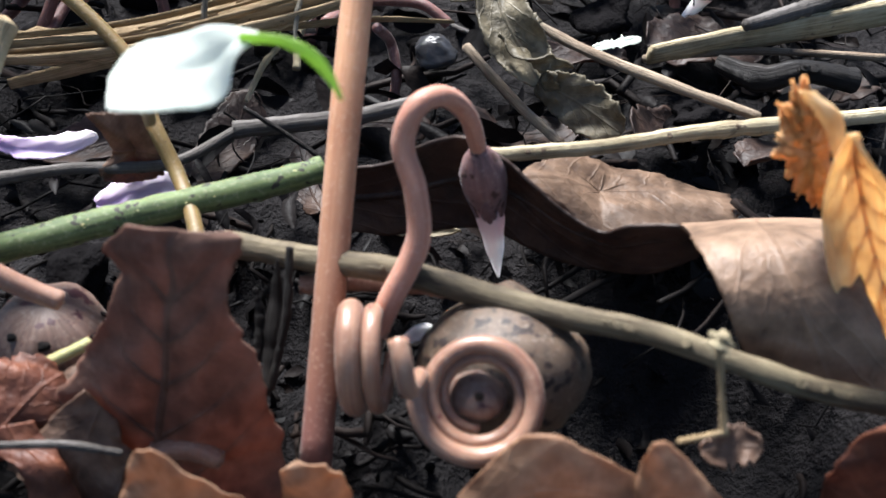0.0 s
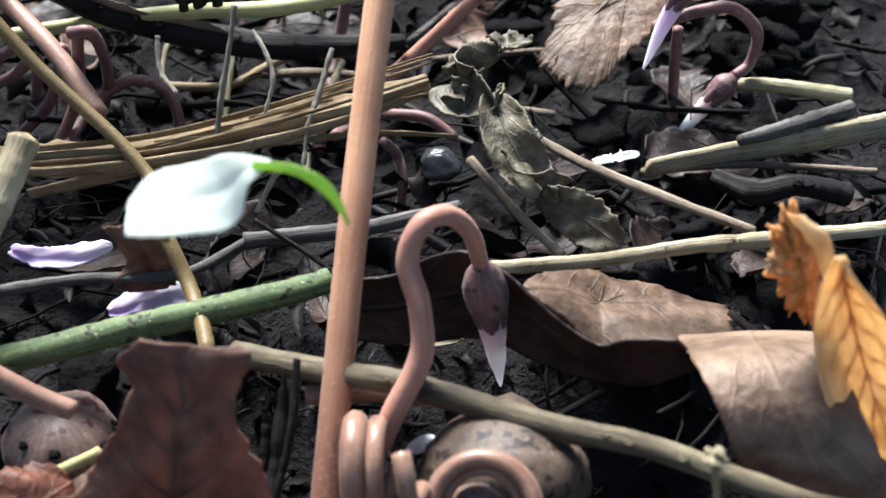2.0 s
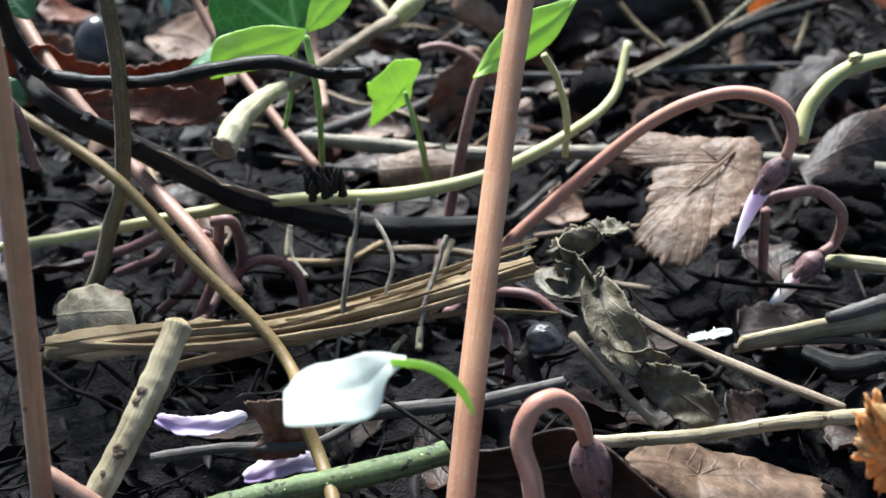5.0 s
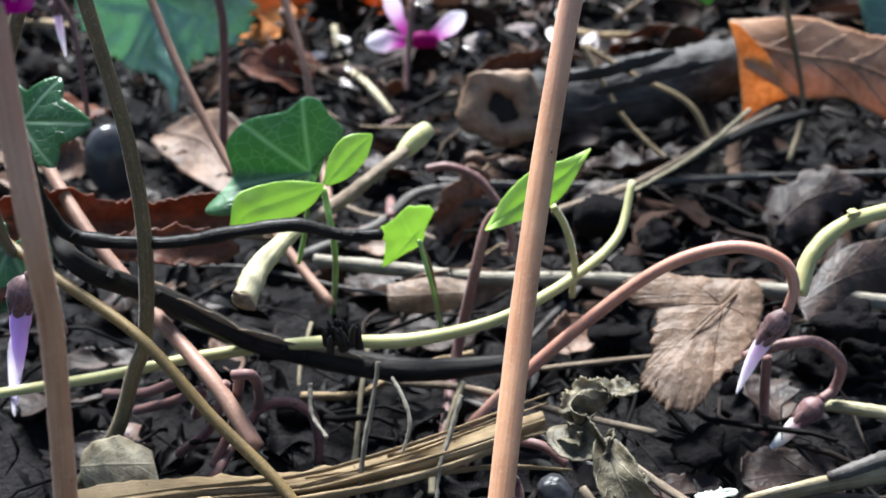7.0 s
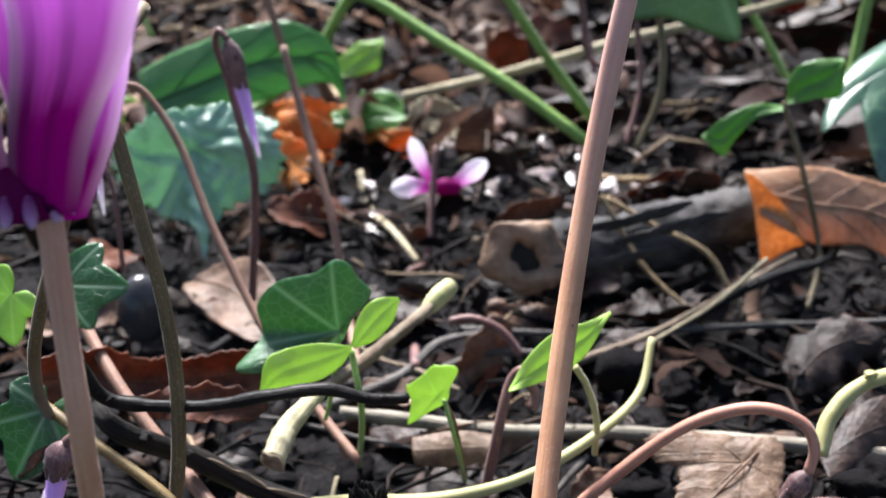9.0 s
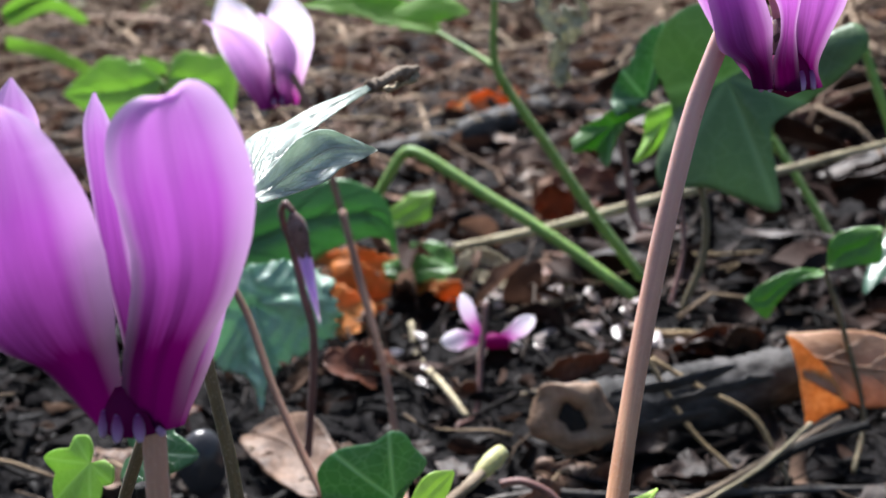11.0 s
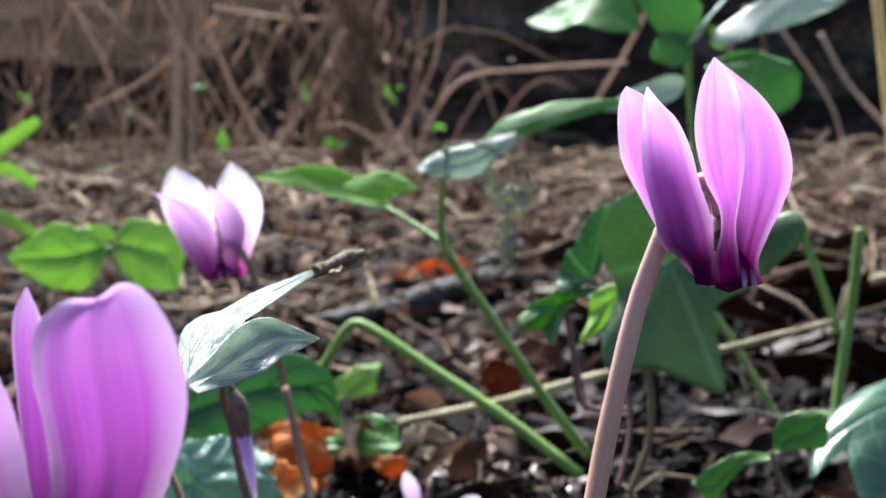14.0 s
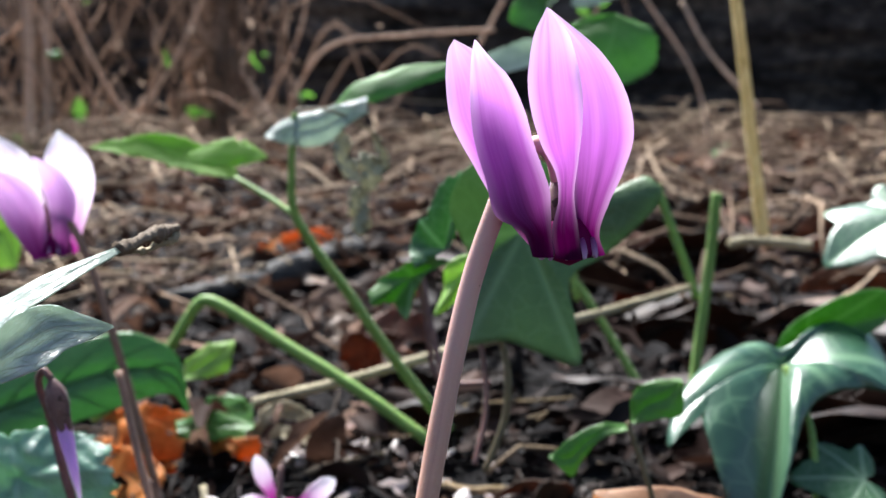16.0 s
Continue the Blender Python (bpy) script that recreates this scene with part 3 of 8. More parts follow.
def blade_data(mid, half, side, profile="leaf", cup=0.2, wave=0.0, jag=0.0, curl=0.0, nu=28, nv=10, seed=1, skew=0.0, nick=0.0, quilt=0.0):
    """A leaf or petal round a midrib: half its breadth, the way its breadth lies, hollow, waves, torn edge, edge curl."""
    g = np.random.default_rng(seed)
    c = spline(mid, nu)
    u = np.linspace(0, 1, nu)
    if profile == "leaf":
        w = np.sin(np.pi * np.clip(u, 0, 1) ** 0.8) ** 0.75
    elif profile == "petal":
        w = np.interp(u, [0, 0.12, 0.3, 0.6, 0.8, 0.93, 1], [0.5, 0.52, 0.68, 1.0, 0.86, 0.48, 0.02])
    elif profile == "round":
        w = np.interp(u, [0, 0.12, 0.3, 0.55, 0.8, 0.93, 0.98, 1], [0.35, 0.38, 0.62, 0.95, 1.0, 0.8, 0.5, 0.25])
    elif profile == "wedge":
        w = np.interp(u, [0, 0.2, 0.45, 0.75, 0.92, 1], [0.2, 0.5, 0.75, 1.0, 0.8, 0.2])
    elif profile == "flag":
        w = np.interp(u, [0, 0.08, 0.3, 0.6, 0.85, 1], [0.3, 0.7, 0.9, 1.0, 1.1, 0.35])
    elif profile == "banner":
        w = np.interp(u, [0, 0.05, 0.3, 0.6, 0.85, 0.97, 1], [0.55, 0.72, 0.85, 0.95, 1.08, 1.12, 0.9])
    elif profile == "rag":
        w = np.interp(u, [0, 0.1, 0.35, 0.5, 0.75, 0.93, 1], [0.95, 1, 0.92, 0.76, 0.72, 0.5, 0.08])
    elif profile == "sheet":
        w = np.interp(u, [0, 0.02, 0.5, 0.98, 1], [0.92, 1, 0.95, 1, 0.9])
    elif profile == "strap":
        w = np.interp(u, [0, 0.05, 0.9, 1], [0.7, 1, 0.9, 0.5])
    elif profile == "torn":
        w = np.interp(u, [0, 0.06, 0.3, 0.55, 0.8, 0.95, 1], [0.3, 0.55, 0.9, 1.0, 0.85, 0.55, 0.2])
    else:
        w = np.interp(u, [0, 0.1, 0.5, 0.9, 1], [0.1, 0.5, 1, 0.6, 0.02])
    if nu > 50:
        for _ in range(3):
            w[1:-1] = np.convolve(np.pad(w, 2, mode="edge"), np.ones(5) / 5, "valid")[1:-1]
    t = np.gradient(c, axis=0)
    t /= np.linalg.norm(t, axis=1)[:, None]
    s0, s1 = (np.asarray(side[0], float), np.asarray(side[1], float)) if np.ndim(side) == 2 else (np.asarray(side, float),) * 2
    s = s0 * (1 - u[:, None]) + s1 * u[:, None]
    s -= t * (s * t).sum(1)[:, None]
    s /= np.linalg.norm(s, axis=1)[:, None]
    n = np.cross(t, s)
    v = np.linspace(-1, 1, nv * 2 + 1)
    edge = np.ones((nu, 2))
    if jag:
        e = g.standard_normal((nu, 2)) * jag
        teeth = (np.arange(nu) % 2 * 2 - 1)[:, None] * jag * 0.35
        edge += (e + np.roll(e, 1, 0)) * 0.5 + teeth
    lobes = 1 + nick * np.stack([np.sin(u * 21 + seed), np.sin(u * 19 + 2 * seed)], 1)
    wid = np.where(v[None] < 0, (edge * lobes)[:, :1], (edge * lobes)[:, 1:]) * w[:, None] * half
    ph = g.uniform(0, 6, 4)
    lift = cup * np.abs(v[None]) ** 2 * wid + wave * half * (np.sin(u[:, None] * 9 + v[None] * 2 + ph[0]) * 0.5 + np.sin(u[:, None] * 17 - v[None] * 4 + ph[1]) * 0.3) * (0.06 + np.abs(v[None])) + skew * v[None] * wid
    lift = lift + quilt * half * np.sin(44 * u[:, None] - 14 * np.abs(v[None])) * np.sin(np.abs(v[None]) * 11 + 0.5) * (np.abs(v[None]) > 0.06)
    flat = v[None] * wid * (1 - curl * 0.4 * np.abs(v[None]) ** 3)
    lift = lift + curl * wid * np.abs(v[None]) ** 4
    p = c[:, None] + s[:, None] * flat[..., None] + n[:, None] * lift[..., None]
    m = len(v)
    k, j = np.meshgrid(np.arange(nu - 1), np.arange(m - 1), indexing="ij")
    q = np.stack([k * m + j, k * m + j + 1, (k + 1) * m + j + 1, (k + 1) * m + j], -1).reshape(-1, 4)
    uv = np.stack(np.meshgrid(u, v, indexing="ij"), -1).reshape(-1, 2)
    return p.reshape(-1, 3), q.tolist(), uv


def blade(name, mid, half, side, mat, parent=None, label="", category="", group="", thick=0.18, **shape):
    v, q, uv = blade_data(mid, half, side, **shape)
    ob = mesh(name, v, q, mat, parent, uv, label, category, group, thick=thick)
    if category == "dead leaf" and half > 2.3:
        tube("midrib", spline(mid, 12)[:11], [0.035 * half + 0.1, 0.02 * half + 0.08, 0.06], mat, ob, steps=24, seg=7)
    return ob


def ivy_data(joint, tip, face, size=1.0, bend=0.25, fold=0.15, lobes=((0, 1.0), (0.85, 0.8), (1.75, 0.5)), seed=1, wave=0.05, sharp=0.7):
    """A lobed ivy leaf: the stalk's joint, the end of the middle lobe, and the way that its face looks."""
    g = np.random.default_rng(seed)
    joint, tip, face = (np.asarray(a, float) for a in (joint, tip, face))
    ax = tip - joint
    length = np.linalg.norm(ax)
    ax /= length
    face = face - ax * (face @ ax)
    face /= np.linalg.norm(face)
    side = np.cross(ax, face)
    na, nr = 110, 16
    a = np.linspace(-2.6, 2.6, na)
    key = [(0, lobes[0][1])]
    for k in range(len(lobes) - 1):
        (a0, l0), (a1, l1) = lobes[k], lobes[k + 1]
        key += [((a0 * 0.45 + a1 * 0.55), min(l0, l1) * (0.95 - 0.22 * sharp)), (a1, l1)]
    key += [(2.25, lobes[-1][1] * 0.85), (2.6, lobes[-1][1] * 0.45)]
    ka, kl = np.array(key).T
    r = np.interp(np.abs(a), ka, kl)
    r = r * (1 + 0.012 * g.standard_normal(na))
    for _ in range(2):
        r = (r + 0.5 * np.roll(r, 1) + 0.5 * np.roll(r, -1)) / 2
    r[0], r[-1] = kl[-1], kl[-1]
    f = np.linspace(0, 1, nr)[:, None]
    x, y = f * r * np.cos(a), f * r * np.sin(a)
    drop = -bend * (x**2) * np.sign(1) + fold * np.abs(y) - bend * 0.6 * y**2 + wave * np.sin(4 * a + seed)[None] * f**2
    p = joint + length * size * (x[..., None] * ax + y[..., None] * side + drop[..., None] * face)
    k, j = np.meshgrid(np.arange(nr - 1), np.arange(na - 1), indexing="ij")
    q = np.stack([k * na + j, k * na + j + 1, (k + 1) * na + j + 1, (k + 1) * na + j], -1).reshape(-1, 4)
    return p.reshape(-1, 3), q.tolist(), np.stack([y, x], -1).reshape(-1, 2)


def ivy(name, joint, tip, face, mat, parent=None, label="", category="", group="", thick=0.25, **shape):
    v, q, uv = ivy_data(joint, tip, face, **shape)
    return mesh(name, v, q, mat, parent, uv, label, category, group, thick=thick)


def sheet_data(left, right, bulge=0.2, wave=0.0, jag=0.0, fold=0.0, ridge=0.0, curl=0.0, nu=60, nv=14, seed=1):
    """A petal or leaf between two edges that run from base to tip: swollen towards the open side, with waves, a torn rim, a crease and ribs."""
    g = np.random.default_rng(seed)
    a, b = spline(left, nu), spline(right, nu)
    u, v = np.linspace(0, 1, nu), np.linspace(-1, 1, nv * 2 + 1)
    mid, span = (a + b) / 2, b - a
    half = np.linalg.norm(span, axis=1)[:, None] / 2
    t = np.gradient(mid, axis=0)
    n = np.cross(t, span)
    n /= np.linalg.norm(n, axis=1)[:, None] + 1e-9
    for _ in range(6):
        n[1:-1] = (n[:-2] + 2 * n[1:-1] + n[2:]) / 4
    n /= np.linalg.norm(n, axis=1)[:, None] + 1e-9
    if (n @ np.array((0, -1, 0.4))).sum() < 0:
        n = -n
    rim = np.ones((nu, 2))
    if jag:
        k = g.standard_normal((nu, 2)) * jag
        coarse = np.stack([np.interp(np.arange(nu), np.arange(0, nu + 5, 5), g.standard_normal(len(range(0, nu + 5, 5)))) for _ in (0, 1)], 1)
        rim += (k + np.roll(k, 1, 0)) * 0.22 + coarse * jag * 0.95
    flat = v[None] * np.where(v[None] < 0, rim[:, :1], rim[:, 1:])
    ph = g.uniform(0, 6, 3)
    lift = bulge * (1 - v[None] ** 2) + curl * np.abs(v[None]) ** 5 - fold * np.exp(-((v[None] / 0.22) ** 2))
    lift = lift + wave * (np.sin(u[:, None] * 8 + v[None] * 2.5 + ph[0]) * 0.6 + np.sin(u[:, None] * 19 - v[None] * 4 + ph[1]) * 0.35) * (0.15 + v[None] ** 2)
    lift = lift + ridge * np.cos(v[None] * 14 + ph[2])
    p = mid[:, None] + span[:, None] / 2 * flat[..., None] + n[:, None] * (lift * half)[..., None]
    m = len(v)
    k, j = np.meshgrid(np.arange(nu - 1), np.arange(m - 1), indexing="ij")
    q = np.stack([k * m + j, k * m + j + 1, (k + 1) * m + j + 1, (k + 1) * m + j], -1).reshape(-1, 4)
    return p.reshape(-1, 3), q.tolist(), np.stack(np.meshgrid(u, v, indexing="ij"), -1).reshape(-1, 2)


def sheet(name, left, right, mat, parent=None, label="", category="", group="", thick=0.15, ribs=0, **shape):
    v, q, uv = sheet_data(left, right, **shape)
    ob = mesh(name, v, q, mat, parent, uv, label, category, group, thick=thick)
    if ribs:
        nv = shape.get("nv", 14)
        g = v.reshape(-1, nv * 2 + 1, 3)
        nu = len(g)
        size = np.linalg.norm(g[-1, nv] - g[0, nv]) * 0.01
        tube("midrib", g[2 : nu - 2 : 4, nv], [1.3 * size, size, 0.5 * size], mat, ob, steps=30, seg=6)
        for r in range(ribs):
            i0 = int(nu * (0.1 + 0.75 * r / ribs))
            for s in (-1, 1):
                run = [g[min(nu - 2, i0 + int(w * nu * 0.22)), nv + int(s * w * (nv - 1))] for w in np.linspace(0, 1, 7)]
                tube("vein", run, [0.75 * size, 0.5 * size, 0.25 * size], mat, ob, steps=14, seg=5)
    return ob
def lobed(name, joint, outline, tip, mat, parent=None, label="", category="", group="", thick=0.25, bulge=0.12, wave=0.02, jag=0.0, seed=1, turn=0.0, pucker=0.0, dry=False, ribs=0):
    """A leaf spread from its stalk's joint to an outline that closes on itself; tip counts the outline's point at the middle lobe."""
    g = np.random.default_rng(seed)
    joint, o = np.asarray(joint, float), np.asarray(outline, float)
    ring = spline(np.concatenate([o[-2:], o, o[:3]]), 60 * (len(o) + 4) // 4)
    d0 = np.linalg.norm(ring - o[0], axis=1)
    h = len(ring)
    i0 = int(np.argmin(d0[: h // 2]))
    i1 = h // 2 + int(np.argmin(d0[h // 2:]))
    ring = ring[i0:i1]
    na, nr = len(ring), 18
    size = np.linalg.norm(o[tip] - joint)
    n = np.zeros(3)
    for a, b in zip(ring, np.roll(ring, -1, 0)):
        n += np.cross(a - joint, b - joint)
    n /= np.linalg.norm(n)
    if n @ np.array((0, -1, 0.4)) < 0:
        n = -n
    if jag:
        ring = joint + (ring - joint) * (1 + jag * (g.standard_normal((na, 1)) * 0.6 + np.interp(np.arange(na), np.arange(0, na + 4, 3), g.standard_normal(len(range(0, na + 4, 3))))[:, None]))
    f = np.linspace(0.0, 1, nr)[:, None, None]
    a = np.linspace(0, 2 * np.pi, na, endpoint=False)
    lift = bulge * size * 4 * f * (1 - f) * 0.5 + wave * size * np.sin(5 * a + seed)[None, :, None] * f**2 + (0.0008 if dry else 0.0016) * size * np.sin(a * 23 + 9 * f[..., 0])[..., None] * f
    p = joint + f * (ring - joint)[None] + n * lift
    k, j = np.meshgrid(np.arange(nr - 1), np.arange(na), indexing="ij")
    q = np.stack([k * na + j, k * na + (j + 1) % na, (k + 1) * na + (j + 1) % na, (k + 1) * na + j], -1).reshape(-1, 4)
    ax = (o[tip] - joint) / size
    ax = ax * math.cos(turn) + np.cross(n, ax) * math.sin(turn)
    sd = np.cross(ax, n)
    if pucker:
        c1, c2 = ((p - joint) @ sd) / size, ((p - joint) @ ax) / size
        p = p + n * (pucker * size * np.sin(c1 * 21 + 2 * np.sin(c2 * 9)) * np.sin(c2 * 19 + 1.5 * np.sin(c1 * 11)))[..., None]
    flat = (p - joint).reshape(-1, 3) / size
    ob = mesh(name, p.reshape(-1, 3), q.tolist(), mat, parent, np.stack([flat @ ax, flat @ sd * 1.6] if dry else [flat @ sd, flat @ ax], -1), label, category, group, thick=thick)
    for r in range(ribs):
        i = (r * na) // ribs + na // (2 * ribs)
        tube("vein", p[: nr - 2, i] + n * 0.004 * size, [0.014 * size, 0.008 * size, 0.004 * size], mat, ob, steps=16, seg=6)
    return ob


def nodding_bud(label, stalk, radius, calyx_end, tip, stalk_mat, bud_mat, fat=1.9, calyx_fat=None, group="cyclamen buds"):
    """A bud on a hooked stalk: calyx with five sepals and furled petals."""
    e = thing("cyclamen_bud", stalk[0], label, "flower bud", group)
    tube("stalk", stalk, radius, stalk_mat, e, steps=60, seg=12, lump=0.025)
    a, b, c = np.array(stalk[-1], float), np.array(calyx_end, float), np.array(tip, float)
    cf = calyx_fat or fat
    v, q, uv = tube_data([a, a + (b - a) * 0.5, b], [np.ravel(radius)[-1] * 0.9, cf * 0.75, cf, cf * 0.98, cf * 0.86, cf * 0.66, cf * 0.45], seg=14, steps=16, lump=0.03)
    k = mesh("calyx", v, q, CALYX, e, uv)
    axis = (b - a) / np.linalg.norm(b - a)
    s = np.cross(axis, (0.2, 0.9, 0.3))
    s /= np.linalg.norm(s)
    w = np.cross(axis, s)
    for n in range(5):
        d = s * math.cos(n * 1.257) + w * math.sin(n * 1.257)
        cr = np.cross(axis, d)
        mid = [a + (b - a) * 0.6 + d * cf * 0.93, a + (b - a) * 0.85 + d * cf * 0.75, b + (c - b) * 0.09 + d * cf * 0.54]
        blade("sepal", mid, cf * 0.38, cr, CALYX, k, profile="point", cup=0.4, nu=10, nv=3, thick=0.06, seed=n)
    p0 = a + (b - a) * 0.72
    v, q, uv = tube_data([p0, b + (c - b) * 0.3, c], [cf * 0.5, cf * 0.66, cf * 0.6, cf * 0.5, cf * 0.4, cf * 0.24, 0.1], seg=14, steps=22, lump=0.03)
    uv[:, 0] = np.interp(uv[:, 0], [uv[:, 0].min(), uv[:, 0].max()], [0, 1])
    mesh("furled_petals", v, q, bud_mat, e, uv)
    return e


def cyclamen(label, stalk, radius, mouth, mouth_r, axis, petals, stalk_mat=None, mat=None, front=None):
    """A flower: stalk, calyx, dark mouth with lobes, and swept-back petals given as their two edges, swell and crease."""
    e = thing("cyclamen_flower", stalk[0], label, "flower", "open cyclamen flowers")
    tube("stalk", stalk, radius, stalk_mat or PINK_STALK, e, steps=70, seg=14, lump=0.02)
    mouth, axis = np.array(mouth, float), np.array(axis, float) / np.linalg.norm(axis)
    s = np.cross(axis, (0, 1, 0.1))
    s /= np.linalg.norm(s)
    w = np.cross(axis, s)
    top = np.array(stalk[-1], float)
    v, q, uv = tube_data([top, (top + mouth) / 2, mouth + axis * mouth_r * 0.9], [np.ravel(radius)[-1] * 1.1, mouth_r * 0.55, mouth_r * 0.6, mouth_r * 0.5], seg=12, steps=10)
    mesh("calyx", v, q, CALYX, e, uv)
    v, q, uv = tube_data([mouth + axis * mouth_r * 1.3, mouth], [mouth_r * 0.6, mouth_r * 0.85, mouth_r * 0.97, mouth_r], seg=20, steps=10, lump=0.02)
    uv[:, 0] = 0.05
    ring = mesh("mouth", v, q, MOUTH, e, uv)
    for n in range(10):
        an = n * 0.628 + 0.2
        d = s * math.cos(an) + w * math.sin(an)
        lobe = mouth + d * mouth_r * 0.95
        v, q, uv = tube_data([lobe + axis * 1.6, lobe + axis * 0.4 + d * 0.05, lobe - axis * 0.25 + d * 0.3], [0.2, 0.42, 0.42, 0.2], seg=8, steps=8)
        uv[:, 0] = np.linspace(0.1, 0.9, len(uv))
        mesh("mouth_lobe", v, q, LOBE, ring, uv)
    for n, (left, right, bulge, fold) in enumerate(petals):
        sheet("petal", left, right, front if front and n in (1, 2) else mat or PETAL, e, bulge=bulge, fold=fold, wave=0.035, ridge=0.008, jag=0.006, nu=90, nv=24, thick=0, seed=n + 3)
    return e


def plate_with_hole(name, at, face, radius, hole, mat, parent, label="", seed=1, thick=0.6):
    """A ragged round plate with an uneven hole through it."""
    g = np.random.default_rng(seed)
    face = np.asarray(face, float) / np.linalg.norm(face)
    s = np.cross(face, (0, 0, 1))
    s /= np.linalg.norm(s)
    w = np.cross(s, face)
    n, rings = 44, 8
    a = np.linspace(0, 2 * np.pi, n, endpoint=False)
    out = radius * (1 + 0.1 * np.sin(2 * a + 1) + 0.07 * np.sin(5 * a + seed) + 0.03 * g.standard_normal(n))
    inn = hole * (1 + 0.25 * np.sin(2 * a) + 0.12 * np.sin(5 * a + 2))
    f = np.linspace(0, 1, rings)[:, None]
    r = inn * (1 - f) + out * f
    up = 0.1 * radius * np.sin(3 * a + 4 * f) * f - 0.25 * radius * f**2 - 0.2 * radius * (1 - f) ** 4
    p = np.asarray(at, float) + (r * np.cos(a))[..., None] * s + (r * np.sin(a))[..., None] * w + up[..., None] * face
    k, j = np.meshgrid(np.arange(rings - 1), np.arange(n), indexing="ij")
    q = np.stack([k * n + j, k * n + (j + 1) % n, (k + 1) * n + (j + 1) % n, (k + 1) * n + j], -1).reshape(-1, 4).tolist()
    return mesh(name, p.reshape(-1, 3), q, mat, parent, np.stack([f + 0 * a, np.sin(a) + 0 * f], -1).reshape(-1, 2), label, thick=thick)


def knots(ob, pts, radius, count, mat, name="knot", seed=1, size=0.45):
    """Small knots or scars along a stick."""
    g = np.random.default_rng(seed)
    c = spline(pts, 60)
    for _ in range(count):
        i = int(g.integers(4, 56))
        d = np.array((g.uniform(-0.6, 0.6), -0.7, 0.7))
        t = c[i + 1] - c[i]
        d -= t * (d @ t) / (t @ t)
        d /= np.linalg.norm(d)
        lump(name, c[i] + d * radius * 0.93, radius * size * g.uniform(0.6, 1.2), mat, "", "", 0.7, int(g.integers(99)), 0.3, ob)


def lump(name, at, size, mat, label, category, squash=0.7, seed=1, rough=0.25, parent=None):
    """A clod or stone: a ball pushed in and out all over."""
    g = np.random.default_rng(seed)
    nu, nv = 18, 26
    th, ph = np.meshgrid(np.linspace(0.02, math.pi - 0.02, nu), np.linspace(0, 2 * math.pi, nv, endpoint=False), indexing="ij")
    d = np.stack([np.sin(th) * np.cos(ph), np.sin(th) * np.sin(ph), np.cos(th)], -1)
    r = np.ones(th.shape)
    for f_ in (1.5, 2.5, 4, 7):
        w = g.standard_normal((3, 3)) * f_
        r += rough / f_ * 1.4 * np.sin(d @ w[0] + 3) * np.cos(d @ w[1])
    p = np.asarray(at, float) + d * r[..., None] * size * np.array((1, 1, squash))
    k, j = np.meshgrid(np.arange(nu - 1), np.arange(nv), indexing="ij")
    q = np.stack([k * nv + j, (k + 1) * nv + j, (k + 1) * nv + (j + 1) % nv, k * nv + (j + 1) % nv], -1).reshape(-1, 4).tolist()
    q += [list(range(nv)), list(range((nu - 1) * nv, nu * nv))[::-1]]
    return mesh(name, p.reshape(-1, 3), q, mat, parent, np.stack([th, ph], -1).reshape(-1, 2), label, category)


def ground_height(x, y):
    """The bed: a rough, nearly level floor."""
    z = 0 * x
    near = np.exp(-((y - 60) / 400) ** 2)
    return z + near * (np.sin(x * 0.11 + 1) * np.sin(y * 0.09) * 1.2 + np.sin(x * 0.31 + y * 0.23) * 0.7) - 1.5 - 13 * np.exp(-(((x - 20) / 17) ** 4) - ((y - 61) / 11) ** 4) - 6 * np.exp(-(((x + 9) / 6) ** 2) - ((y - 65) / 7) ** 2) - 11 * np.exp(-(((x + 15) / 13) ** 4) - ((y - 54) / 5) ** 4)

g0 = np.random.default_rng(31)

# ---- setting ----
gx = np.concatenate([-np.geomspace(0.26, 12, 30)[::-1], np.linspace(-0.25, 0.25, 150), np.geomspace(0.26, 12, 30)]) * 1000
gy = np.concatenate([-np.geomspace(0.1, 8, 16)[::-1], np.linspace(-0.09, 0.7, 200), np.geomspace(0.71, 14, 60)]) * 1000
X, Y = np.meshgrid(gx, gy, indexing="xy")
grain = rng.standard_normal(X.shape) * np.where(Y < 700, 0.7, 1.2)
Z = ground_height(X, np.minimum(Y, 2600)) + grain
m_ = len(gx)
k, j = np.meshgrid(np.arange(len(gy) - 1), np.arange(m_ - 1), indexing="ij")
gq = np.stack([k * m_ + j, k * m_ + j + 1, (k + 1) * m_ + j + 1, (k + 1) * m_ + j], -1).reshape(-1, 4).tolist()
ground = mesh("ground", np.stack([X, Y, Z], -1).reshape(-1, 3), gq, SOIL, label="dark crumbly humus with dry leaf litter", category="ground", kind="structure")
wx, wz = np.linspace(-4200, 4200, 60), np.linspace(-20, 440, 26)
WX, WZ = np.meshgrid(wx, wz, indexing="xy")
WZ = np.where(WZ > 0, WZ * (1 + 0.05 * np.sin(WX * 0.013) + 0.03 * rng.standard_normal(WX.shape)) * np.interp(WX, [-4200, -900, -560, 4200], [0.48, 0.48, 1, 1]), WZ)
wy = 2250 + 40 * np.sin(WX * 0.004) + rng.standard_normal(WX.shape) * 18
k, j = np.meshgrid(np.arange(25), np.arange(59), indexing="ij")
wq = np.stack([k * 60 + j, k * 60 + j + 1, (k + 1) * 60 + j + 1, (k + 1) * 60 + j], -1).reshape(-1, 4)
wv = np.stack([WX, wy, WZ], -1).reshape(-1, 3)
wv = np.concatenate([wv, wv + (0, 200, 0)])
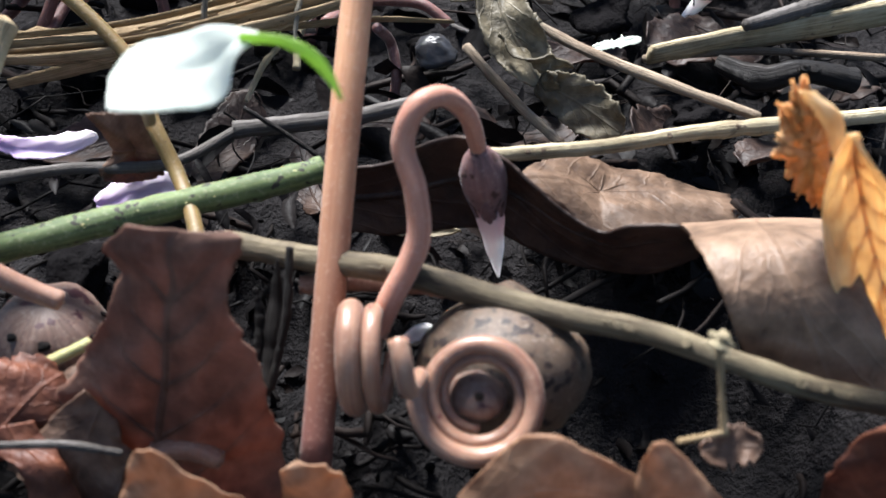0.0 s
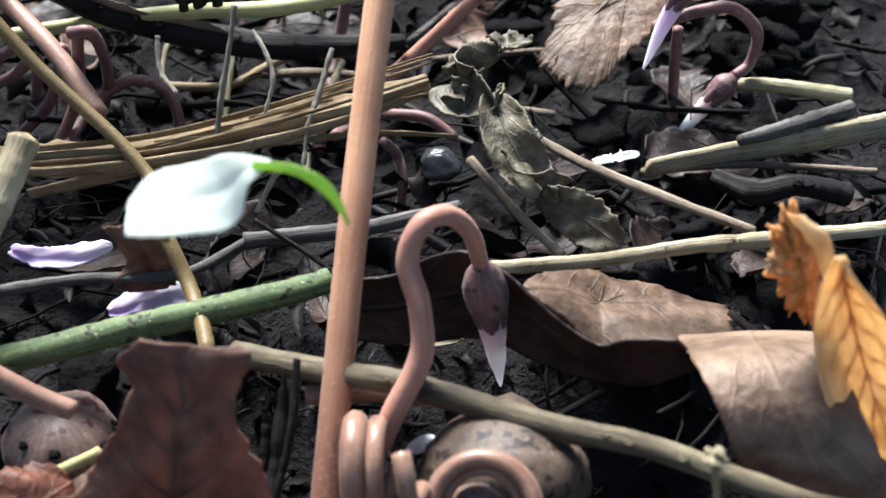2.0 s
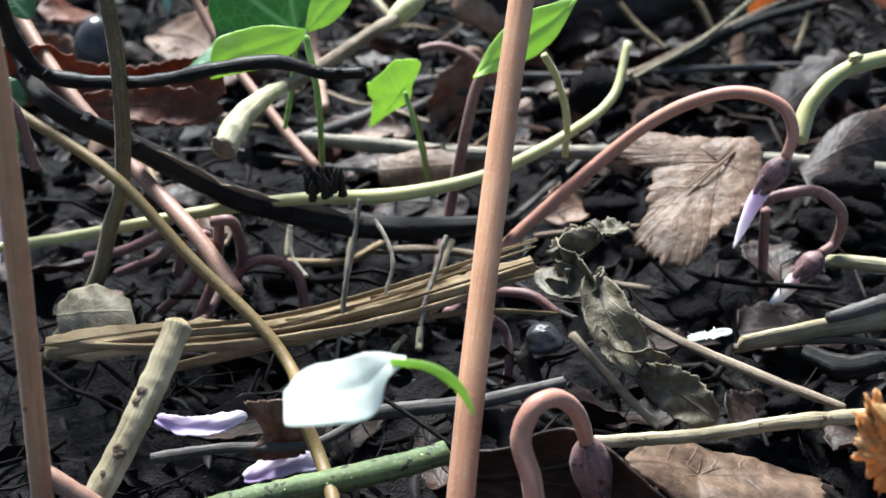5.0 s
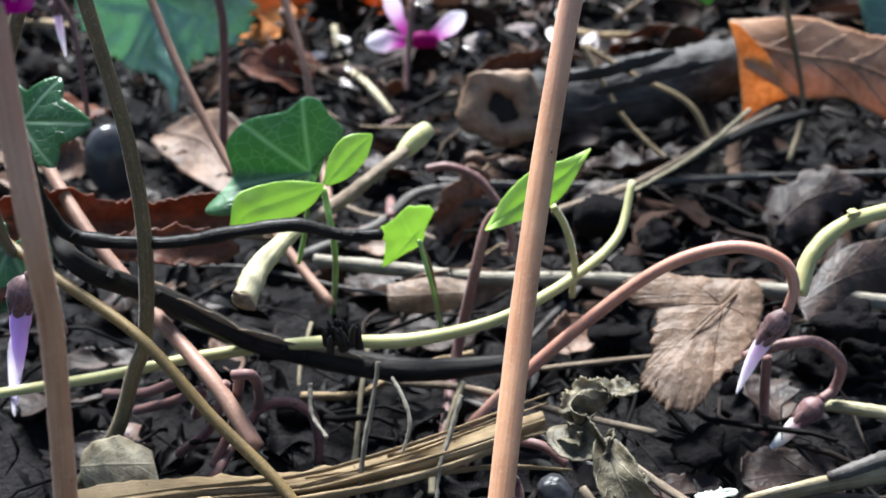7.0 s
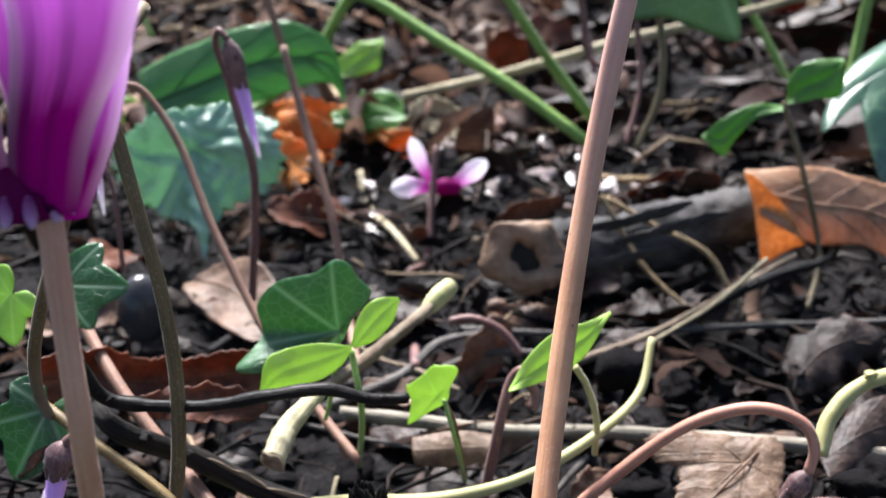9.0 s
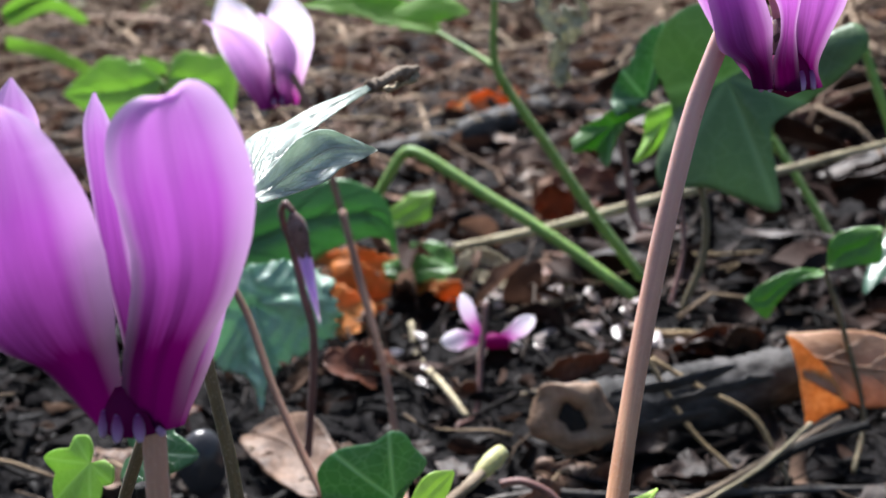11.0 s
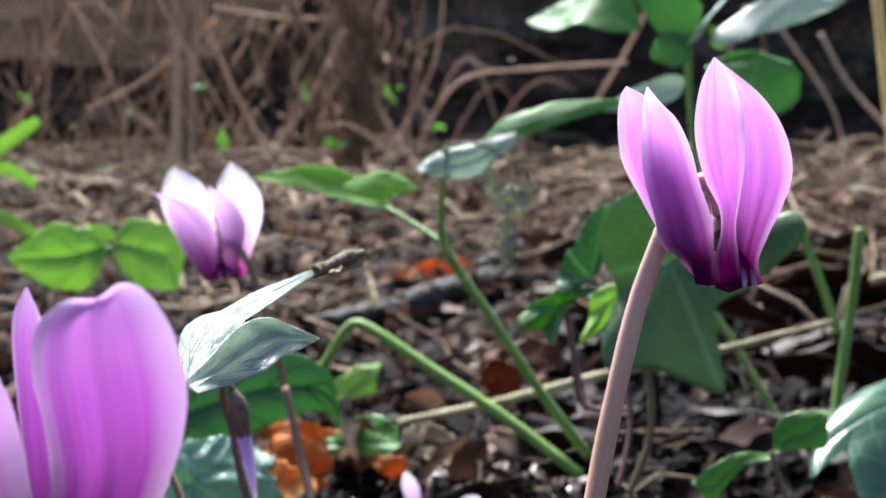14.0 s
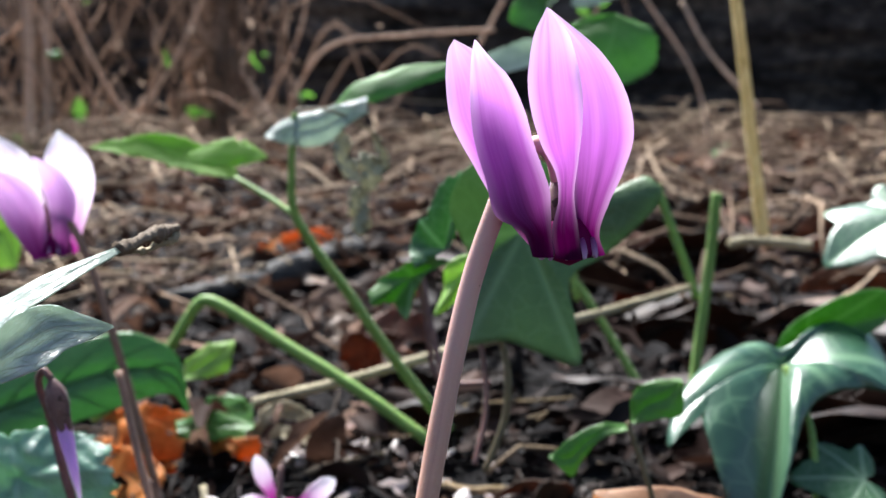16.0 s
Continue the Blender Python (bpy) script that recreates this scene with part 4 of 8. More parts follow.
wq = wq.tolist() + (wq[:, ::-1] + 60 * 26).tolist() + [[25 * 60 + i, 25 * 60 + i + 1, 51 * 60 + i + 1, 51 * 60 + i] for i in range(59)]
mesh("wall_back", wv, wq, WALL, label="dark weathered wall behind the bed", category="wall", kind="structure")
sx, sy = np.meshgrid(np.linspace(-5200, 4200, 80), np.linspace(2440, 5200, 40), indexing="xy")
sz = 150 + (sy - 2440) * 0.36 + rng.standard_normal(sx.shape) * 14 + 20 * np.sin(sx * 0.006) * np.sin(sy * 0.005)
k, j = np.meshgrid(np.arange(39), np.arange(79), indexing="ij")
sq = np.stack([k * 80 + j, k * 80 + j + 1, (k + 1) * 80 + j + 1, (k + 1) * 80 + j], -1).reshape(-1, 4).tolist()
mesh("slope", np.stack([sx, sy, sz], -1).reshape(-1, 3), sq, SLOPE, label="dry brown slope rising behind the wall", category="ground", kind="structure")

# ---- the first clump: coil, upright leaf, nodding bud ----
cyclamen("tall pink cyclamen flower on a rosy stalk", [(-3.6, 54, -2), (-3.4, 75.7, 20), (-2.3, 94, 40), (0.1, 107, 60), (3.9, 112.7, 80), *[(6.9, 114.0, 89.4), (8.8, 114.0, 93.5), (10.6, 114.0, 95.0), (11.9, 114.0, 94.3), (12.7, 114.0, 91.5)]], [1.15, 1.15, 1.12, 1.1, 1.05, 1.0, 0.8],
         [(13.5, 112.5, 84.9)][0], 2.5, (-0.05, 0.1, 1), stalk_mat=TALL_STALK, petals=[
    ([(10.9, 113.0, 84.6), (8.3, 112.6, 87.5), (6.4, 112.1, 90.2), (4.5, 111.7, 93.6), (2.7, 111.3, 97.1), (2.2, 110.9, 100.8), (2.4, 110.4, 103.4), (3.0, 110.0, 104.5)], [(12.0, 113.0, 84.6), (11.0, 112.6, 89.3), (9.5, 112.1, 92.8), (8.4, 111.7, 96.2), (7.5, 111.3, 99.9), (6.5, 110.9, 102.3), (4.7, 110.4, 103.6), (3.0, 110.0, 104.5)], 0.35, 0.0),
    ([(10.1, 110.0, 85.1), (9.2, 109.4, 87.4), (6.8, 108.9, 88.9), (5.9, 108.3, 92.0), (4.8, 107.7, 95.9), (4.5, 107.1, 99.7), (4.6, 106.6, 102.7), (4.9, 106.0, 104.3)], [(12.0, 110.0, 85.1), (11.7, 109.4, 88.0), (11.5, 108.9, 91.4), (10.2, 108.3, 95.0), (9.3, 107.7, 98.1), (7.9, 107.1, 101.1), (6.2, 106.6, 102.9), (5.0, 106.0, 104.3)], 0.3, 0.12),
    ([(12.2, 110.0, 85.0), (11.8, 109.6, 87.7), (12.3, 109.1, 90.4), (12.0, 108.7, 92.8), (10.6, 108.3, 95.6), (9.5, 107.9, 100.0), (9.9, 107.4, 104.5), (11.0, 107.0, 107.0)], [(14.6, 110.0, 84.9), (14.1, 109.6, 88.0), (13.7, 109.1, 90.9), (14.0, 108.7, 94.0), (14.3, 108.3, 97.5), (14.0, 107.9, 101.0), (12.9, 107.4, 104.8), (11.1, 107.0, 107.0)], 0.3, -0.1),
    ([(14.3, 113.0, 84.5), (13.9, 112.6, 87.7), (13.5, 112.1, 91.1), (13.2, 111.7, 94.6), (13.0, 111.3, 98.5), (12.6, 110.9, 102.7), (11.8, 110.4, 105.7), (11.3, 110.0, 107.1)], [(16.8, 112.0, 85.0), (16.2, 111.7, 87.0), (16.9, 111.4, 89.6), (18.3, 111.1, 93.0), (19.0, 110.9, 96.3), (18.1, 110.6, 100.1), (15.8, 110.3, 103.5), (11.4, 110.0, 107.1)], 0.28, 0.05),
    ([(12.3, 117.0, 84.2), (12.2, 117.0, 86.5), (11.9, 117.0, 88.9), (11.8, 117.0, 90.6), (12.1, 117.0, 92.1)], [(15.8, 117.0, 84.2), (15.4, 117.0, 86.5), (15.0, 117.0, 88.9), (14.6, 117.0, 90.7), (13.8, 117.0, 92.2)], 0.2, 0.0)])
coil = thing("coiled_seed_stalk", (-3.4, 54.3, 0.0), "rosy stalk coiled like a spring beside a seed capsule", "seed stalk")
cc = np.array((7.4, 53.0, 8.4))
hx = np.array((-0.9, 58.0, 5.6))
view = np.array((0.02, -0.72, 0.69))
side_c = np.array((1.0, 0.0, 0.0))
up_c = np.cross(side_c, view)
up_c = up_c / np.linalg.norm(up_c) * -1
if up_c[2] < 0:
    up_c = -up_c
an = np.linspace(math.radians(165), math.radians(165 + 360 * 2.3), 60)
rr = np.linspace(3.9, 2.1, 60)
flat_spiral = [cc + r * (math.cos(a) * side_c + math.sin(a) * up_c) - view * (i * 0.036) for i, (a, r) in enumerate(zip(an, rr))]
tube("spiral", [*[(2.4, 53.0, 13.1), (2.8, 52.0, 12.3), (3.2, 51.5, 10.4)], *flat_spiral], [0.6, 0.64, 0.6, 0.54, 0.47, 0.4], COIL_SKIN, coil, steps=160, seg=12, lump=0.02)
hel = [hx + (i * 0.038 - 0.9, 2.8 * math.cos(i * 0.16), 3.4 * math.sin(i * 0.16)) for i in range(100)]
tube("helix", hel[:76], [0.9, 0.85, 0.65, 0.5], COIL_SKIN, coil, steps=150, seg=12, lump=0.02)
kc = cc - view * 8.2 + np.array((1.6, 0, 0)) + up_c * 1.5
v, q, uv = tube_data([kc - up_c * 5.6, kc, kc + up_c * 5.6], [1, 4.2, 5.6, 6.1, 5.6, 4.0, 1], seg=26, steps=24, lump=0.02)
mesh("capsule", v, q, FRUIT, coil, uv, "mottled brown seed capsule")
lump("capsule_tip", cc - view * 2.9, 1.9, CAPSULE_PINK, "", "", 0.8, 6, 0.05, coil)
lump("style_scar", cc - view * 1.2, 0.3, BLACK_TWIG, "", "", 0.8, 7, 0.1, coil)

nodding_bud("nodding cyclamen bud with a white tip on a hooked stalk", [(-0.0, 60.0, 6.1), (0.9, 61.0, 8.4), (2.5, 63.0, 11.9), (2.2, 64.5, 15.0), (1.2, 66.0, 17.7), (2.0, 67.0, 20.0), (3.6, 68.5, 19.9), (5.1, 70.0, 17.5), (5.9, 71.0, 14.1)], [0.85, 0.85, 0.8, 0.72, 0.62], (7.0, 72.0, 7.5), (8.0, 73.0, 0.0), ROSE_STALK, WHITE_BUD, 1.75)

# dry leaves round the clump
sheet("upright_dry_leaf", [(-26.4, 55.0, -13.2), (-22.0, 55.3, 0.6), (-19.6, 55.6, 5.2), (-17.7, 55.9, 8.4), (-16.2, 56.1, 10.6), (-15.5, 56.4, 13.3), (-16.0, 56.7, 15.1), (-14.5, 57.0, 17.0)], [(-4.7, 54.0, -8.4), (-6.0, 54.4, 0.1), (-6.5, 54.9, 5.4), (-7.6, 55.3, 9.3), (-8.6, 55.7, 11.8), (-7.7, 56.1, 14.1), (-7.8, 56.6, 16.5), (-8.1, 57.0, 17.0)], CRISP_LEAF, label="ragged brown dead leaf standing on its edge", category="dead leaf", group="dead leaves", bulge=0.16, wave=0.1, jag=0.06, fold=0.08, nu=70, nv=22, seed=4, thick=0.2, ribs=5)
blade("dry_leaf", [(-22.8, 53.0, -6.2), (-18.2, 55.0, -2.3), (-19.0, 57.0, 0.8), (-22.1, 60.0, 0.6)], 5, (1, -0.3, 0.2), BROWN_LEAF, label="crumpled brown dead leaf on the soil", category="dead leaf", group="dead leaves", profile="torn", wave=0.25, jag=0.15, seed=9)
sheet("dark_curled_leaf", [(-5.1, 76.0, 7.4), (-0.9, 74.9, 9.3), (1.6, 73.8, 11.8), (5.0, 72.7, 13.7), (8.1, 71.6, 12.8), (10.0, 70.4, 11.7), (12.4, 69.3, 10.2), (15.0, 68.2, 9.5), (16.6, 67.1, 11.1), (20.0, 66.0, 12.3)], [(-5.1, 75.0, 1.8), (-0.9, 74.1, 2.7), (2.4, 73.2, 3.9), (6.3, 72.4, 5.5), (9.9, 71.5, 4.9), (12.9, 70.6, 4.4), (16.3, 69.8, 4.6), (19.0, 68.9, 5.5), (22.2, 68.0, 8.1)], DARK_LEAF, label="dark brown leaf curled along the ground", category="dead leaf", group="dead leaves", bulge=-0.2, wave=0.06, jag=0.02, nu=80, nv=14, seed=12, thick=0.25, ribs=4)
sheet("curled_leaf_flap", [(21.8, 75.0, 5.0), (21.0, 69.0, 9.4), (21.1, 64.5, 11.9), (22.0, 61.5, 11.7), (23.4, 60.0, 9.3), (25.5, 59.5, 5.2)], [(32.7, 75.0, 6.5), (31.0, 69.0, 10.7), (30.6, 64.5, 12.9), (31.6, 61.5, 11.7), (33.5, 60.0, 8.8), (36.2, 59.5, 3.6)], TAN_LEAF, label="brown leaf flap rolled over a stick", category="dead leaf", group="dead leaves", bulge=0.06, wave=0.04, jag=0.012, nu=80, nv=20, seed=15, thick=0.25, ribs=4)
lobed("tan_leaf", [(15.7, 80.0, 3.7)][0], [(9.3, 78.0, 6.8), (12.1, 82.0, 5.3), (15.7, 84.0, 4.4), (17.7, 84.0, 3.1), (22.1, 84.0, 2.5), (27.0, 83.0, 1.9), (27.0, 79.0, 2.4), (21.9, 76.0, 3.5), (17.8, 75.0, 3.9), (15.6, 75.0, 3.5), (12.9, 76.0, 4.5)], 5, VEINED_TAN, label="tan dead leaf lying behind the dark one", category="dead leaf", group="dead leaves", bulge=0.08, wave=0.03, jag=0.02, seed=17, dry=True, ribs=7)
sheet("orange_curled_leaf", [(27.5, 62.0, 23.6), (27.1, 62.0, 21.0), (27.3, 62.0, 18.0), (28.3, 62.0, 14.8), (30.2, 62.0, 11.1), (32.7, 62.0, 8.5), (34.7, 62.0, 6.7)], [(27.3, 61.0, 24.2), (29.0, 61.0, 22.3), (30.6, 61.0, 20.8), (32.3, 61.0, 17.9), (33.6, 61.0, 14.9), (34.3, 61.0, 11.5), (34.4, 61.0, 7.6)], SUNLIT_ORANGE, label="bright orange leaf curled and upright", category="dead leaf", group="dead leaves", bulge=-0.45, wave=0.3, ridge=0.07, curl=0.15, jag=0.02, nu=70, nv=16, seed=19, ribs=6)
crisp = lobed("orange_crisp_leaf", [(26.6, 65.5, 19.9)][0], [(24.7, 66.0, 23.4), (25.5, 66.0, 23.8), (26.7, 66.0, 22.2), (28.0, 66.0, 20.2), (28.5, 66.0, 17.1), (28.1, 66.0, 15.1), (26.8, 66.0, 16.5), (25.5, 66.0, 18.2), (24.4, 66.0, 19.4), (24.6, 66.0, 21.0), (24.5, 66.0, 22.4)], 0, ORANGE_LEAF, label="frayed orange leaf edge, crisp and toothed", category="dead leaf", group="dead leaves", bulge=0.3, wave=0.12, jag=0.16, seed=21, pucker=0.05)
sheet("curled_rim", [(24.8, 65.0, 24.3), (26.5, 64.0, 22.7), (27.4, 63.0, 20.9)], [(25.8, 65.0, 24.3), (27.5, 64.0, 23.2), (27.9, 63.0, 20.6)], SUNLIT_ORANGE, crisp, "pale curled rim", bulge=0.35, wave=0.15, jag=0.05, nu=30, nv=8, seed=22)
sheet("dry_leaf", [(6.6, 48.0, 5.1), (8.9, 48.2, 9.4), (11.2, 48.4, 11.2), (13.8, 48.6, 9.9), (16.3, 48.8, 8.0), (18.2, 49.0, 6.4)], [(7.4, 46.0, 4.1), (10.8, 46.2, 4.2), (13.8, 46.5, 4.3), (16.4, 46.8, 4.3), (18.8, 47.0, 4.3)], BLOND_LEAF, label="tan dead leaf flat in front of the coil", category="dead leaf", group="dead leaves", bulge=0.1, wave=0.08, jag=0.02, seed=23)
sheet("dry_leaf", [(17.0, 48.5, 7.6), (17.2, 48.5, 10.8), (18.1, 48.5, 11.1), (20.1, 48.5, 9.1), (22.2, 48.5, 6.1)], [(17.6, 47.0, 4.1), (18.8, 47.0, 4.3), (20.1, 47.0, 4.5), (21.3, 47.0, 4.7), (22.9, 47.0, 5.0)], BLOND_LEAF, label="folded brown leaf edge", category="dead leaf", group="dead leaves", bulge=0.1, wave=0.1, jag=0.03, seed=25)
sheet("dry_leaf", [(-4.8, 49.0, -1.1), (-4.3, 49.0, 4.7), (-3.4, 49.0, 5.9)], [(0.5, 48.5, 0.5), (-0.3, 48.5, 5.1), (-1.4, 48.5, 6.6)], BLOND_LEAF, label="tan leaf scrap at the stalk's foot", category="dead leaf", group="dead leaves", bulge=0.2, wave=0.15, jag=0.05, nu=30, seed=27)
sheet("dry_leaf", [(-15.2, 47.5, -0.4), (-13.8, 47.5, 4.0), (-12.9, 47.5, 7.1), (-12.3, 47.5, 7.8)], [(-5.2, 47.0, 1.8), (-7.3, 47.0, 4.9), (-9.5, 47.0, 6.8), (-11.5, 47.0, 8.5)], BLOND_LEAF, label="pale tan leaf lobe lying in front", category="dead leaf", group="dead leaves", bulge=0.2, wave=0.12, jag=0.03, nu=40, seed=28)
sheet("dry_leaf", [(29.6, 52.0, -0.2), (29.2, 52.0, 5.7), (30.3, 52.0, 8.9), (32.1, 52.0, 10.9)], [(37.8, 51.0, 2.5), (36.2, 51.0, 6.3), (34.8, 51.0, 9.4), (32.7, 51.0, 12.2)], RUST_LEAF, label="red brown leaf at the edge of the bed", category="dead leaf", group="dead leaves", bulge=0.15, wave=0.12, jag=0.04, nu=40, seed=26)
blade("dry_leaf", [(-26.4, 58.0, 2.3), (-24.9, 56.0, -0.0), (-22.7, 53.0, -4.1)], 3.4, (1, 0, 0.5), BROWN_LEAF, label="brown leaf edge catching light", category="dead leaf", group="dead leaves", profile="torn", wave=0.2, jag=0.1, seed=29)
lobed("small_brown_leaf", [(-21.2, 76.0, 8.1)][0], [(-23.3, 74.0, 12.4), (-22.1, 76.0, 11.3), (-20.0, 76.0, 11.5), (-19.2, 76.0, 9.9), (-18.9, 76.0, 7.7), (-19.7, 76.0, 5.4), (-22.1, 76.0, 4.6), (-23.7, 74.0, 6.7), (-22.7, 75.0, 8.1), (-22.9, 75.0, 9.8)], 4, BROWN_LEAF, label="small brown leaf propped among twigs", category="dead leaf", group="dead leaves", bulge=0.2, wave=0.05, jag=0.03, seed=31, dry=True)
for mid, half in (([(-35.7, 81.0, 3.9), (-32.8, 80.0, 4.1), (-29.8, 80.0, 4.4), (-26.9, 82.0, 4.5)], 0.95), ([(-25.0, 75.0, 2.8), (-22.9, 75.5, 3.6), (-20.4, 76.0, 4.3), (-17.3, 76.0, 4.9)], 1.0)):
    blade("fallen_petal", mid, half, (0, 0.7, 0.7), LILAC_PETAL, label="fallen lilac petal on the litter", category="petal", group="fallen petals", profile="torn", cup=0.6, wave=0.35, jag=0.08, seed=int(half * 100))

sheet("dry_leaf", [(-18.4, 54.0, 4.9), (-20.2, 53.2, 3.3), (-21.6, 52.5, 1.1), (-22.0, 51.8, -1.1), (-20.9, 51.0, -4.4)], [(-16.8, 54.0, 2.2), (-16.4, 53.2, 0.8), (-15.8, 52.5, -0.3), (-16.4, 51.7, -1.6), (-17.7, 51.0, -4.6)], BROWN_LEAF, label="crumpled grey brown leaf piece torn along its side", category="dead leaf", group="dead leaves", bulge=0.15, wave=0.15, jag=0.06, nu=44, seed=81)
sheet("dry_leaf", [(-25.1, 52.0, 2.4), (-24.2, 51.0, 1.4), (-22.3, 50.0, 1.2), (-21.5, 49.0, -1.7)], [(-22.0, 53.0, 2.5), (-20.8, 52.0, 1.2), (-19.5, 51.0, 0.3), (-18.6, 50.0, -2.6)], RUST_LEAF, label="red brown leaf fold behind the thin twig", category="dead leaf", group="dead leaves", bulge=0.2, wave=0.15, jag=0.05, nu=40, seed=82)

# sticks of the first clump
def stick(label, pts, r, mat, cat="stick", name="stick", steps=46, seg=10, lump=0.07, flat=1.0):
    label = label if len(label.split()) > 3 else label + " among the litter"
    return tube(name, pts, r, mat, label=label, category=cat, group="sticks and stalks", steps=steps, seg=seg, lump=lump, flat=flat)


pts = [(-11.9, 66.9, 7.0), (-4.8, 64.8, 8.0), (1.0, 63.2, 9.0), (6.9, 61.6, 9.0), (12.6, 60.1, 9.0), (18.0, 59.2, 9.0), (23.3, 57.2, 9.0), (28.6, 56.3, 8.0), (34.2, 56.4, 7.0)]
knots(stick("long brown stick across the bed", pts, [1.0, 0.95, 0.9, 0.8, 0.8], PALE_BARK, steps=90, lump=0.05), pts, 0.88, 7, PALE_BARK, "scar", 4, 0.35)
stick("rosy stalk lying under the stick", [(-6.0, 64.2, 6.0), (-0.1, 65.1, 6.0), (6.8, 64.7, 6.0), (11.2, 62.9, 6.0)], 0.75, PINK_STALK, "stalk", "fallen_stalk")
stick("rosy stalk leaning over the cut stick", [(-34.9, 61.0, 14.3), (-32.4, 61.0, 12.4), (-29.4, 61.0, 10.1), (-26.4, 61.0, 7.9), (-24.5, 61.0, 6.7), (-22.3, 61.0, 5.7)], [0.75, 0.75, 0.78, 0.75], PINK_STALK, "stalk", "fallen_stalk", lump=0.03)
spring = thing("coiled_seed_stalk", [(-31.5, 61.0, -1.6)][0], "pale brown stalk coiled in a loose spring", "seed stalk")
sc = np.array([(-31.5, 61.0, -1.1)][0])
tube("helix", [sc + (0.9 * i / 12 - 1.2, 1.2 * math.cos(i * 0.5236), 2.9 * math.sin(i * 0.5236)) for i in range(34)], [0.75, 0.72, 0.6], COIL_SKIN, spring, steps=110, seg=12, lump=0.02)
pts = [(-30.5, 64.4, 6.0), (-25.7, 65.7, 7.0), (-20.8, 68.5, 7.0), (-14.7, 70.3, 8.0), (-9.7, 72.9, 8.0), (-6.2, 75.1, 8.0)]
knots(stick("thick green stalk lying on the litter", pts, [1.15, 1.1, 1.1, 1.0], MOSS_STALK, "stalk", "green_stalk", lump=0.05, steps=80, seg=14), pts, 1.07, 9, VINE_STALK, "pale_scar", 12, 0.12)
stick("olive leaf stalk leaning over", [*[(-62.4, 103.0, 29.7), (-54.0, 99.2, 27.1), (-43.3, 95.4, 22.7), (-34.8, 91.6, 16.1), (-26.7, 87.8, 11.0), (-22.4, 84.0, 8.4)], *[(-19.5, 76.0, 11.3), (-16.9, 72.7, 8.6), (-15.0, 69.3, 7.9), (-13.6, 66.0, 7.9)]], [0.62, 0.62, 0.6], OLIVE_STALK, "stalk", "leaf_stalk", lump=0.02, steps=70)
lf = thing("pale_leaf", (-16.7, 74.3, 1.0), "sunlit pale leaf with a green tail on a bent stalk", "leaf")
sheet("leaf_blade", [(-13.0, 56.0, 28.2), (-11.9, 56.6, 29.4), (-9.8, 57.2, 30.0), (-7.4, 57.8, 30.5), (-5.5, 58.4, 29.9)], [(-11.5, 51.5, 29.3), (-10.3, 52.5, 28.6), (-8.6, 53.5, 28.1), (-7.3, 54.5, 27.7), (-6.7, 55.6, 27.9), (-6.4, 56.6, 29.3), (-5.3, 57.6, 30.2)], GLARE_LEAF, lf, bulge=0.06, fold=0.05, wave=0.04, jag=0.02, nu=60, nv=14, seed=3, thick=0.12)
sheet("leaf_tail", [(-6.2, 57.5, 30.4), (-3.9, 57.1, 30.6), (-2.3, 56.7, 30.2), (-1.3, 56.4, 29.2), (-0.7, 56.0, 27.7)], [(-6.3, 57.5, 29.8), (-4.3, 57.1, 30.1), (-3.0, 56.7, 29.8), (-1.8, 56.4, 28.9), (-0.8, 56.0, 27.6)], YOUNG_BLADE, lf, bulge=0.25, nu=30, nv=6, seed=5)
tube("stalk", [*[(-10.3, 55.0, 28.4), (-12.1, 58.0, 24.9)], *[(-15.4, 66.0, 18.1)]], 0.4, OLIVE_STALK, lf)
pts = [(-29.6, 76.5, 18.3), (-30.5, 71.7, 15.3), (-31.8, 66.8, 12.0), (-33.9, 62.0, 8.0)]
cut = stick("thick cut stick leaning at the edge", pts, [1.25, 1.25, 1.2, 1.15], PALE_STICK, lump=0.045, steps=70)
knots(cut, pts, 1.2, 7, BROWN_STICK, "scar", 9, 0.35)
tube("cut_end", [(-29.7, 76.6, 18.1), (-29.6, 77.0, 18.4)], [1.1, 1.15, 0.7], STRAW, cut, "frayed pale cut end", steps=6)
stick("grey twig on the litter", [(-14.6, 80.7, 7.0), (-9.8, 82.2, 7.0), (-3.8, 82.8, 8.0), (3.3, 85.4, 9.0)], [0.75, 0.8, 0.7, 0.5], GREY_TWIG)
stick("grey twig on the litter", [(-32.1, 71.9, 7.0), (-26.2, 74.1, 7.0), (-18.5, 75.7, 7.0), (-14.3, 80.8, 7.0)], [0.5, 0.5, 0.4], GREY_TWIG)
stick("thin dark twig", [(-13.6, 81.1, 9.0), (-10.0, 80.5, 7.0), (-6.3, 79.5, 5.0)], 0.22, BLACK_TWIG, name="twig")
pts = [(6.5, 77.0, 9.0), (15.4, 79.2, 9.0), (22.6, 81.9, 9.0), (29.9, 83.9, 9.0), (39.5, 86.6, 9.0)]
knots(stick("pale straw across the litter", pts, [0.6, 0.62, 0.65, 0.75, 0.66], PALE_STICK, "straw", "straw", lump=0.07, steps=80), pts, 0.62, 8, BROWN_STICK, "node", 3, 0.4)
stick("flat pale straw", [(20.2, 96.6, 7.0), (27.3, 100.0, 7.0), (36.2, 103.8, 7.0), (44.8, 107.9, 7.0)], [1.1, 1.6, 1.9], PALE_STICK, "straw", "straw", lump=0.05, flat=0.5)
stick("thin dark straw", [(19.8, 97.5, 6.0), (30.2, 100.1, 6.0), (42.3, 100.4, 6.0)], 0.35, BROWN_STICK, "straw", "straw")
